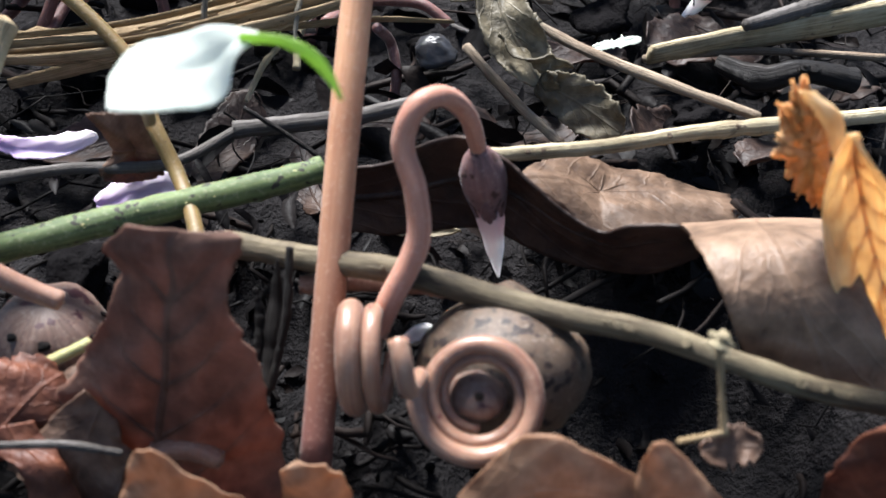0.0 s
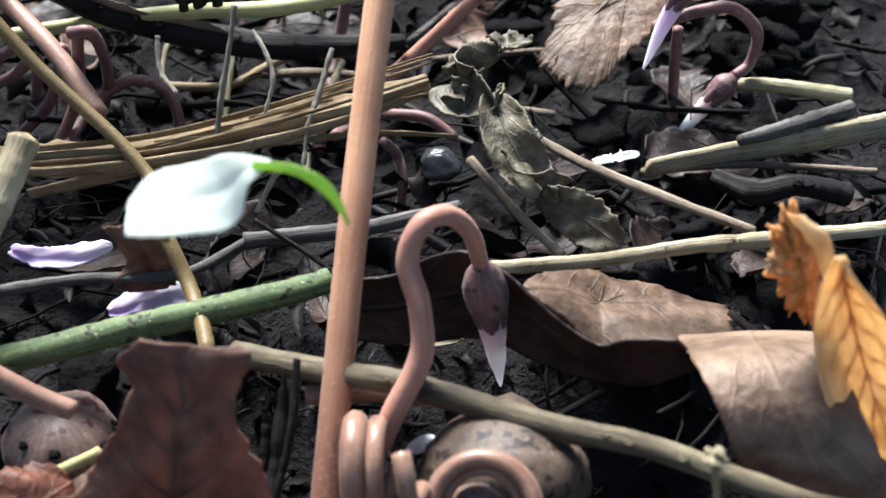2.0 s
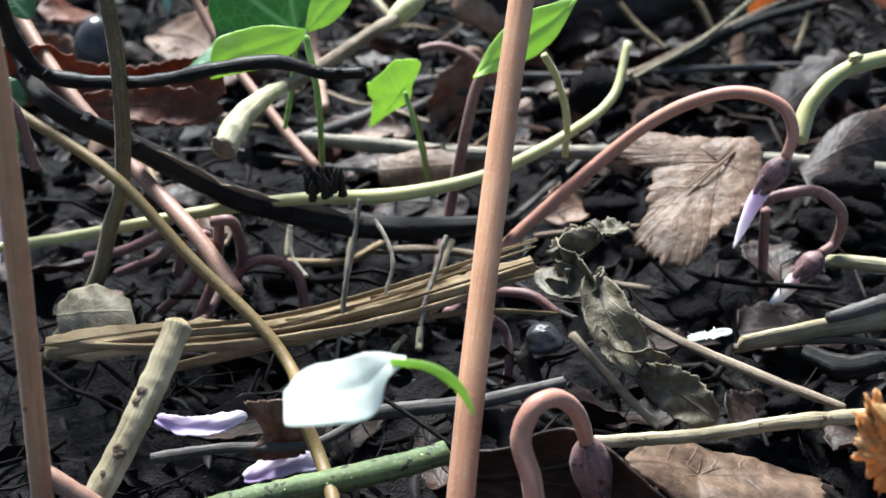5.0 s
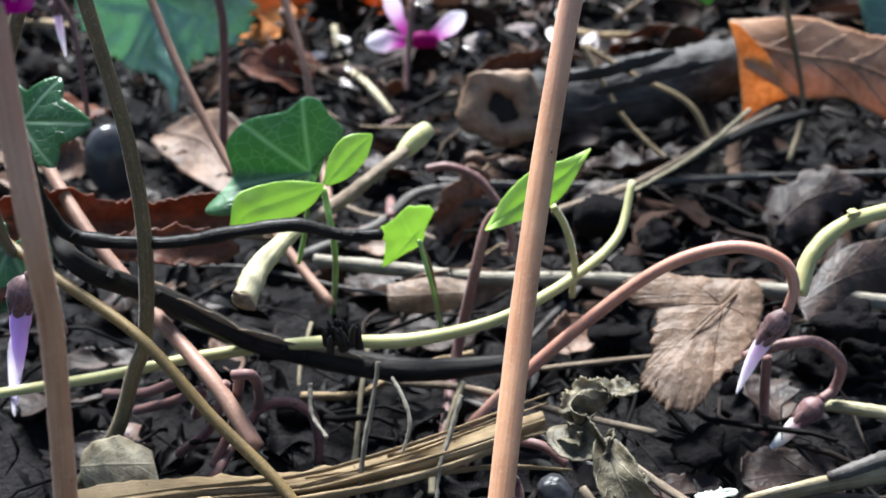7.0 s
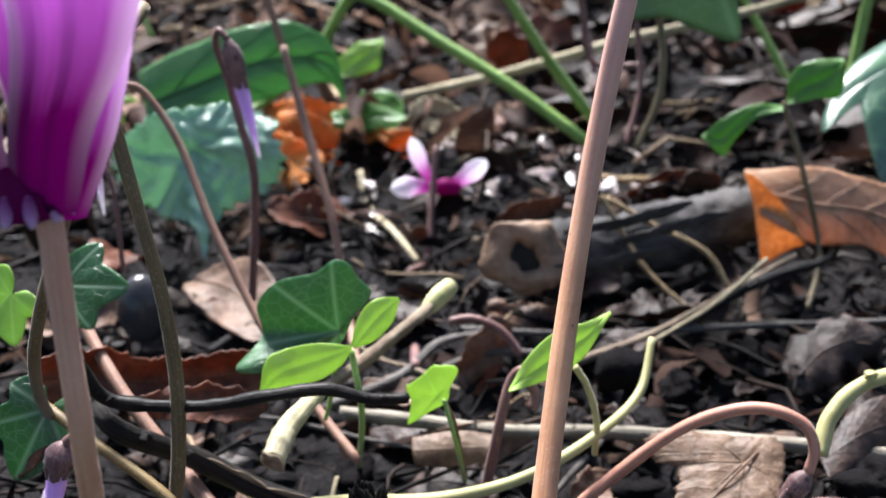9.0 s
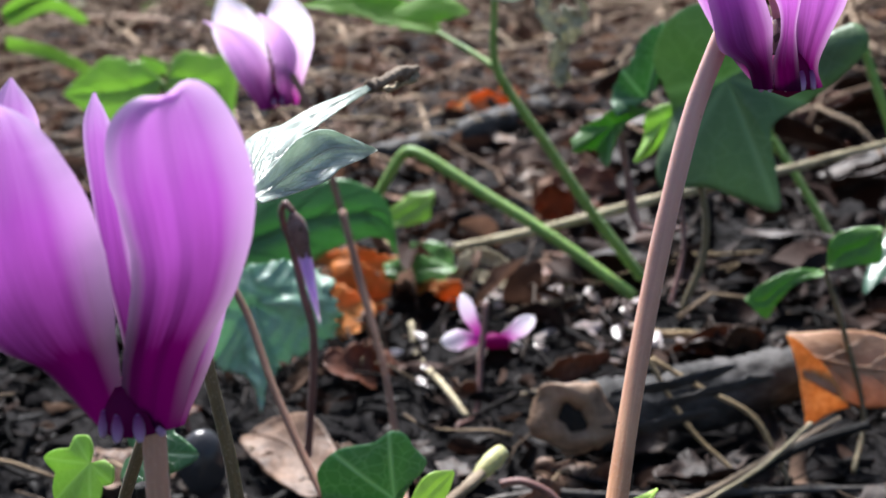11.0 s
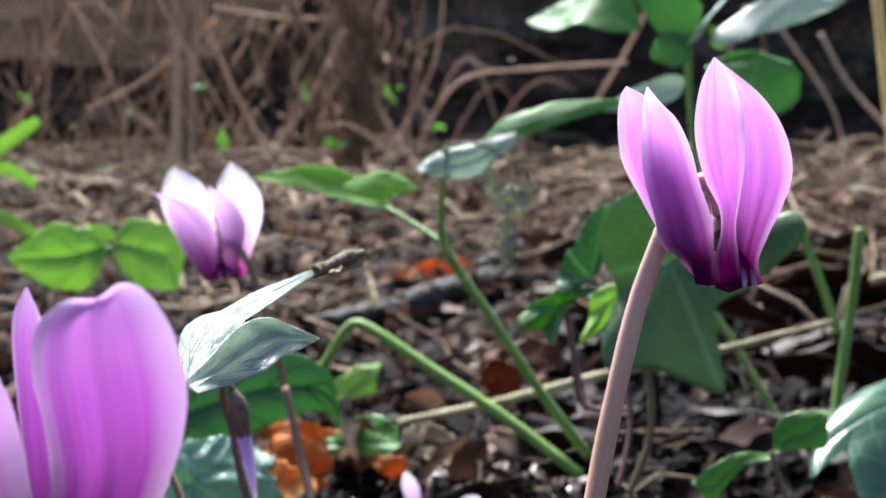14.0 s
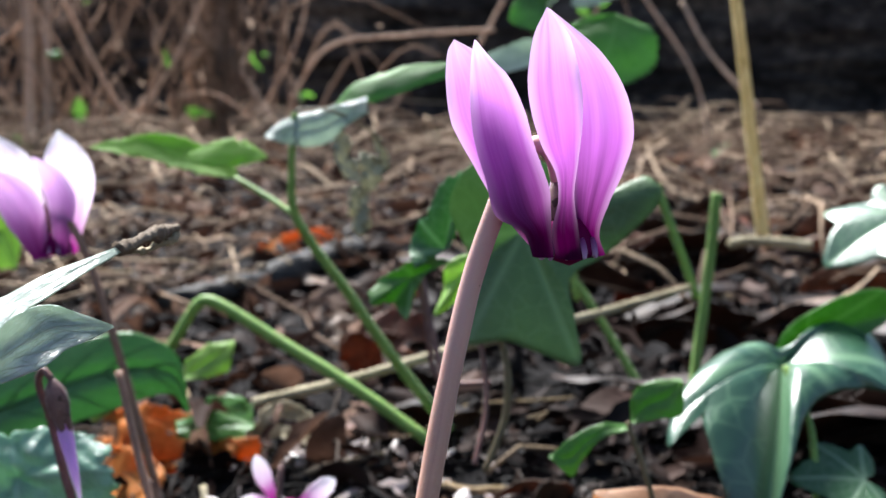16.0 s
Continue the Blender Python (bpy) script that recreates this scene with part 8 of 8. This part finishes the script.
# single leaves and stalks strewn over the bed
g = np.random.default_rng(23)
kinds = ((BROWN_LEAF, "brown dead leaf curled on the litter"), (TAN_LEAF, "tan dead leaf lying on the litter"), (RUST_LEAF, "rust red dead leaf on the litter"), (DARK_LEAF, "dark brown dead leaf on the litter"))
for k in range(64):
    y = 165 + 850 * g.random() ** 1.6
    x = -0.16 * y + g.uniform(-1, 1) * (0.5 * y)
    mat, lab = kinds[int(g.choice(4, p=[0.35, 0.2, 0.2, 0.25]))]
    # dark leaves here stand for shade on the bank's right side
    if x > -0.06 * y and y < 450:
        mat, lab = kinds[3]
    s = g.uniform(5, 10) * (0.8 + y / 900)
    d = g.standard_normal(3) * (1, 1, 0.15)
    d /= np.linalg.norm(d)
    c = np.array((x, y, 1.5 + s * 0.25))
    blade("litter_leaf", [c - d * s, c + g.standard_normal(3) * s * 0.2, c + d * s + (0, 0, s * g.uniform(0, 0.5))], s * g.uniform(0.4, 0.65), g.standard_normal(3) * (1, 1, 0.5), mat, label=lab, category="dead leaf", group="dead leaves", profile="torn", cup=g.uniform(-0.6, 0.8), wave=0.25, jag=0.12, nick=0.1, seed=k + 200, nu=26, nv=7)
for k in range(46):
    y = 110 + 600 * g.random() ** 1.4
    x = -0.16 * y + g.uniform(-1, 1) * (0.5 * y)
    ln = g.uniform(12, 40) * (0.7 + y / 400)
    an = g.uniform(-0.9, 0.9) + (math.pi / 2 if g.random() < 0.2 else 0)
    d = np.array((math.cos(an), math.sin(an), g.uniform(-0.06, 0.12))) * ln / 2
    c = np.array((x, y, 2.5))
    r = g.uniform(0.3, 0.8) * (0.7 + y / 400)
    stick("dry stick lying in the litter", [c - d, c - d * 0.3 + g.standard_normal(3) * ln * 0.03, c + d * 0.3 + g.standard_normal(3) * ln * 0.03, c + d], [r, r, r * 0.7], (BROWN_STICK, GREY_TWIG, STRAW, BLACK_TWIG)[int(g.integers(4))], steps=24, seg=8, lump=0.12)

for k in range(34):
    y = 96 + 110 * g.random()
    x = -0.16 * y + g.uniform(-1, 1) * (0.42 * y)
    mat, lab = kinds[int(g.choice(4, p=[0.25, 0.08, 0.05, 0.62]))]
    s = g.uniform(3, 7)
    an = g.uniform(0, 6.28)
    d = np.array((math.cos(an), math.sin(an) * 0.7, g.uniform(-0.15, 0.3))) * s
    c = np.array((x, y, 0.6 + s * 0.12))
    blade("litter_leaf", [c - d, c + g.standard_normal(3) * s * 0.15, c + d], s * g.uniform(0.35, 0.6), (d[1] + 0.2, -d[0], g.uniform(-0.3, 0.6) * s), mat, label=lab, category="dead leaf", group="dead leaves", profile="torn", cup=g.uniform(-0.6, 0.6), wave=0.2, jag=0.08, nick=0.08, seed=k + 400, nu=30, nv=8)
for k in range(46):
    y = 290 + 480 * g.random() ** 1.2
    x = -0.06 * y + g.random() * 0.5 * y
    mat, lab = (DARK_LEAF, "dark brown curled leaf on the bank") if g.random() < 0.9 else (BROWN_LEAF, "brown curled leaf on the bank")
    s = g.uniform(16, 34) * (0.7 + y / 1400)
    an = g.uniform(-0.7, 0.7)
    d = np.array((math.cos(an), math.sin(an), g.uniform(-0.1, 0.35))) * s
    c = np.array((x, y, 5 + s * 0.2))
    blade("litter_leaf", [c - d, c + (0, 0, s * 0.15), c + d], s * g.uniform(0.35, 0.55), (d[1] * 0.3, -s * 0.8, g.uniform(0.2, 0.9) * s), mat, label=lab, category="dead leaf", group="dead leaves", profile="torn", cup=g.uniform(-0.7, 0.9), wave=0.15, jag=0.04, nick=0.05, seed=k + 500, nu=40, nv=10)

# ---- litter: bits that nobody could count ----
def merged(name, pieces, mat, label, category):
    """Many small pieces as one sheet of litter."""
    vs, fs, us, n = [], [], [], 0
    for v, q, uv in pieces:
        vs.append(v)
        us.append(uv)
        fs += [[i + n for i in f] for f in q]
        n += len(v)
    ob = mesh(name, np.concatenate(vs), fs, mat, None, np.concatenate(us), label, category, kind="stuff")
    return ob


def spot(g, y0, y1, power=1.0, spread=0.55, beside=22):
    """A place on the bed inside the stretch that the walk looks over."""
    y = y0 + (y1 - y0) * g.random() ** power
    x = -0.16 * y + g.uniform(-1, 1) * (spread * y + beside)
    return x, y


def flake(g, x, y, z, size, flatness=0.5, mesh_u=6):
    d = g.standard_normal(3) * (1, 1, flatness)
    d /= np.linalg.norm(d)
    s = g.standard_normal(3) * (1, 1, 0.6)
    c = np.array((x, y, z))
    bow = g.standard_normal(3) * size * 0.25
    return blade_data([c - d * size, c + bow, c + d * size], size * g.uniform(0.16, 0.55), s, profile="torn", cup=g.uniform(-0.9, 0.9), wave=0.25, jag=0.1, nu=mesh_u, nv=2, seed=int(g.integers(1e6)))


def bit(g, x, y, z, length, r, rise=0.35, seg=5, steps=5, bend=0.08):
    a, h = g.uniform(0, 6.283), g.uniform(-rise, rise)
    d = np.array((math.cos(a), math.sin(a), h)) * length / 2
    c = np.array((x, y, z + abs(d[2]) * 0.6))
    bow = g.standard_normal((2, 3)) * length * bend
    return tube_data([c - d, c - d * 0.3 + bow[0], c + d * 0.35 + bow[1], c + d], [r, r, r * 0.6], seg=seg, steps=steps, lump=0.12)


g = np.random.default_rng(11)
pieces = []
for _ in range(3000):
    x, y = spot(g, 46, 340, 1.1)
    low = y < 74
    if 2 < x < 40 and 49 < y < 73 and g.random() < 0.8:
        continue
    pieces.append(flake(g, x, y, ground_height(x, y) + (g.random() ** 2 * 5 if not low else -0.5), g.uniform(0.7, 2.4) * (1 + y / 260) * (0.6 if low else 1), 0.5))
for _ in range(900):
    x, y = spot(g, 46, 78, 1.0)
    if 2 < x < 40 and 49 < y < 73 and g.random() < 0.8:
        continue
    pieces.append(flake(g, x, y, ground_height(x, y) + g.random() * 0.8, g.uniform(0.4, 1.6), 0.7))
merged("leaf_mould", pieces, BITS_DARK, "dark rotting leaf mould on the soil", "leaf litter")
pieces = []
for _ in range(800):
    x, y = spot(g, 72, 400, 1.0)
    pieces.append(bit(g, x, y, ground_height(x, y) + g.random() ** 2 * 5, g.uniform(4, 20) * (0.8 + y / 300), g.uniform(0.1, 0.4) * (0.8 + y / 300)))
for _ in range(260):
    x, y = spot(g, 48, 76, 1.0)
    if 2 < x < 40 and 49 < y < 73 and g.random() < 0.8:
        continue
    pieces.append(bit(g, x, y, ground_height(x, y) + g.random() * 1.5, g.uniform(2, 9), g.uniform(0.1, 0.35)))
for _ in range(360):
    x, y = spot(g, 70, 330, 0.9)
    pieces.append(bit(g, x, y, ground_height(x, y) + 0.5 + g.random() ** 2 * 4, g.uniform(5, 22) * (0.7 + y / 300), g.uniform(0.04, 0.1) * (0.8 + y / 300), 0.3, 4, 10, 0.13))
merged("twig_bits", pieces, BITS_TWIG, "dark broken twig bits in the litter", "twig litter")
pieces = []
for _ in range(150):
    x, y = spot(g, 92, 330, 1.0)
    s = g.uniform(0.8, 2.6) * (0.7 + y / 300)
    th, ph = np.meshgrid(np.linspace(0.05, 3.09, 7), np.linspace(0, 2 * math.pi, 9, endpoint=False), indexing="ij")
    d = np.stack([np.sin(th) * np.cos(ph), np.sin(th) * np.sin(ph), np.cos(th) * 0.7], -1).reshape(-1, 3) * g.uniform(0.6, 1.4, 3)
    k, j = np.meshgrid(np.arange(6), np.arange(9), indexing="ij")
    q = np.stack([k * 9 + j, (k + 1) * 9 + j, (k + 1) * 9 + (j + 1) % 9, k * 9 + (j + 1) % 9], -1).reshape(-1, 4).tolist()
    pieces.append((np.array((x, y, ground_height(x, y) + s * 0.3)) + d * s * g.uniform(0.75, 1.2, (63, 1)), q, np.zeros((63, 2))))
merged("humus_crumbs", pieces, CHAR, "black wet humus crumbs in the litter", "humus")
pieces = []
for _ in range(80):
    x, y = spot(g, 135, 330, 1.0)
    pieces.append(bit(g, x, y, ground_height(x, y) + 1 + g.random() ** 2 * 6, g.uniform(6, 26) * (0.8 + y / 300), g.uniform(0.12, 0.45) * (0.8 + y / 300)))
merged("straw_bits", pieces, BITS_STRAW, "dry straw and stalk bits in the litter", "straw litter")
pieces = []
for _ in range(260):
    x, y = spot(g, 130, 330, 0.9)
    pieces.append(flake(g, x, y, ground_height(x, y) + 1 + g.random() ** 2 * 4, g.uniform(1.5, 4.5) * (0.7 + y / 260), 0.4, 7))
merged("leaf_crumbs", pieces, BITS_BROWN, "brown crumbled leaves over the soil", "leaf litter")
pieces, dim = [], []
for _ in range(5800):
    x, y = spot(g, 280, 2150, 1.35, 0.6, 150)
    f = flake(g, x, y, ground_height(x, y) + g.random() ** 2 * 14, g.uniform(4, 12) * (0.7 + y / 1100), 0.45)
    # most flakes on the right take the darker copy, in place of shade
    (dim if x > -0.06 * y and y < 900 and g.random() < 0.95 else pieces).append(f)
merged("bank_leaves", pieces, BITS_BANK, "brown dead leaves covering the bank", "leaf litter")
merged("shaded_bank_leaves", dim, BITS_DIM, "brown leaves darkened for shade on the bank", "leaf litter")
pieces = []
wet = np.array((-31.4, 275.4, 1.0))
for _ in range(90):
    x, y = wet[:2] + g.standard_normal(2) * (22, 26)
    if y > 205:
        pieces.append(flake(g, x, y, ground_height(x, y) + 2 + g.random() * 4, g.uniform(0.8, 4.0), 0.5, 8))
merged("glistening_flakes", pieces, BITS_GLINT, "glistening pale leaf flakes on dark mould", "leaf litter")
pieces = []
for _ in range(1700):
    x, y = spot(g, 420, 2150, 0.9, 0.6, 350)
    pieces.append(bit(g, x, y, ground_height(x, y) + 3 + g.random() ** 2 * 25, g.uniform(30, 130) * (0.6 + y / 1200), g.uniform(0.4, 1.3) * (0.6 + y / 1100), 0.3, 5, 7))
merged("bank_straw", pieces, BITS_REED, "dry straw and stems over the bank", "straw litter")
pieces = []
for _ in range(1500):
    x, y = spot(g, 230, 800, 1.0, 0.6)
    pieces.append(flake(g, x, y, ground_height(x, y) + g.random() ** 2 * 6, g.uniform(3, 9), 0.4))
merged("dark_bank_leaves", pieces, BITS_DIM, "dark leaves between the brown ones", "leaf litter")

pieces = []
for _ in range(3600):
    x, y = g.uniform(-2600, 2400), g.uniform(-1500, 1800)
    if y > 0 and abs(x + 0.16 * y) < 0.55 * y or math.hypot(x, y - 60) < 150:
        continue
    pieces.append(flake(g, x, y, ground_height(x, y) + g.random() ** 2 * 12, g.uniform(14, 38), 0.4, 6))
merged("strewn_leaves", pieces, BITS_BROWN, "brown dead leaves strewn over the whole bed", "leaf litter")

# ---- dry growth before the wall ----
for pts, r in (([(-695.7, 1633.0, 333.6), (-697.2, 1633.0, 180.2), (-696.8, 1618.0, -2.1)], 5.5), ([(-667.1, 1647.0, 334.9), (-674.5, 1640.0, 180.4), (-679.0, 1633.0, 1.6)], 4.5), ([(-441.9, 1775.0, 347.6), (-458.6, 1775.0, 157.6), (-470.9, 1746.0, -54.2)], 8), ([(-421.9, 1789.0, 349.1), (-432.9, 1789.0, 203.9), (-437.7, 1760.0, -8.3)], 5)):
    stick("dead upright stem before the wall", pts, [r * 1.55, r * 1.55, r * 1.65], DEAD_STEM, "dead plant", "dead_plant", lump=0.1)
for pts, r in (([(-671.1, 1704.0, 227.9), (-621.0, 1689.0, 129.0), (-566.9, 1675.0, 40.3)], 4), ([(-435.8, 1760.0, 157.0), (-383.2, 1732.0, 84.3), (-318.5, 1704.0, -3.9)], 4.5), ([(-295.3, 1562.0, 78.1), (-237.7, 1562.0, 150.2), (-133.1, 1562.0, 165.5), (-7.2, 1562.0, 172.5)], 2.6), ([(-888.2, 1704.0, 111.4), (-781.5, 1689.0, 156.4), (-649.6, 1675.0, 251.8)], 3), ([(-694.0, 1790.0, 280.7), (-547.7, 1790.0, 260.3), (-432.5, 1790.0, 268.0)], 3), ([(-548.0, 1633.0, 41.8), (-483.6, 1633.0, 127.9), (-429.2, 1633.0, 228.8)], 2.5), ([(-774.4, 1278.0, 17.8), (-698.4, 1278.0, 22.0), (-587.8, 1263.0, 10.0), (-533.5, 1235.0, -24.4)], 4), ([(-396.6, 1790.0, 37.1), (-319.8, 1790.0, 184.9), (-300.7, 1790.0, 329.0)], 2.6), ([(249.3, 1562.0, 208.6), (283.5, 1533.0, 139.6), (341.8, 1491.0, 66.1)], 3), ([(-58.5, 1704.0, 110.9), (7.7, 1704.0, 229.3), (39.7, 1704.0, 312.2)], 3), ([(188.4, 1491.0, 211.4), (253.2, 1476.0, 109.6), (275.3, 1462.0, 16.2)], 2.4)):
    stick("dry bent vine before the wall", pts, r * 0.95, DEAD_STEM, "dry vine", "dry_vine", lump=0.12)
g = np.random.default_rng(5)
pieces = []
for _ in range(46):
    y = g.uniform(1300, 1830)
    x = -0.42 * y + g.uniform(-0.36, 0.36) * y if g.random() < 0.75 else -0.15 * y + g.uniform(-0.62, 0.62) * y
    z = ground_height(x, y)
    h = g.uniform(60, 420)
    a = np.array((x, y, z - 5))
    lean = g.standard_normal(3) * (0.45, 0.2, 0)
    pieces.append(tube_data([a, a + (lean * 0.4 + (0, 0, 0.5)) * h + g.standard_normal(3) * 10, a + (lean + (0, 0, 1)) * h, a + (lean * 1.7 + (0, 0, 0.9 + g.uniform(-0.6, 0.3))) * h], [g.uniform(0.8, 2.4)] * 2 + [0.6], seg=5, steps=9, lump=0.1))
merged("dry_tangle", pieces, WITHERED, "tangle of dry stems along the wall", "dry stems")
pieces = []
for _ in range(200):
    y = g.uniform(1450, 1830)
    col = g.random() < 0.45
    x = (-0.205 * y if g.random() < 0.6 else -0.33 * y) + g.normal() * 0.02 * y if col else (-0.4 * y + g.uniform(-0.32, 0.32) * y if g.random() < 0.8 else -0.15 * y + g.uniform(-0.6, 0.6) * y)
    z = ground_height(x, y) + (g.uniform(0, 420) if col else g.random() ** 2 * 260)
    pieces.append(flake(g, x, y, z, g.uniform(3, 8), 1.5))
for mid, width, count in (((-442.5, 1740.0, 111.4), 26, 420), ((-694.7, 1650.0, 111.0), 16, 110), ((-563.6, 1680.0, 57.9), 90, 130), ((-868.2, 1680.0, 56.7), 110, 130)):
    for _ in range(count):
        x, y = mid[0] + g.normal() * width, mid[1] + g.normal() * 18
        z, ln = g.uniform(5, 330), g.uniform(25, 110)
        d = np.array((g.normal() * 0.35, g.normal() * 0.2, 1.0)) * ln / 2
        a = np.array((x, y, ground_height(x, y) + z))
        pieces.append(tube_data([a - d, a + g.standard_normal(3) * ln * 0.12, a + d], [0.7, g.uniform(1, 3), 0.5], seg=4, steps=5, lump=0.1))
merged("withered_foliage", pieces, WITHERED, "withered brown foliage clinging to dead stems", "dead foliage")
pieces = []
for _ in range(36):
    y = g.uniform(1450, 1800)
    x = -0.15 * y + g.uniform(-0.62, 0.45) * y
    low = g.random() < 0.5
    z = ground_height(x, y) + (g.uniform(0, 25) if low else g.uniform(20, 240))
    pieces.append(flake(g, x, y, z, g.uniform(8, 22), 1.2))
merged("weed_leaves", pieces, IVY_MID, "scattered green weeds along the wall's foot", "weeds")
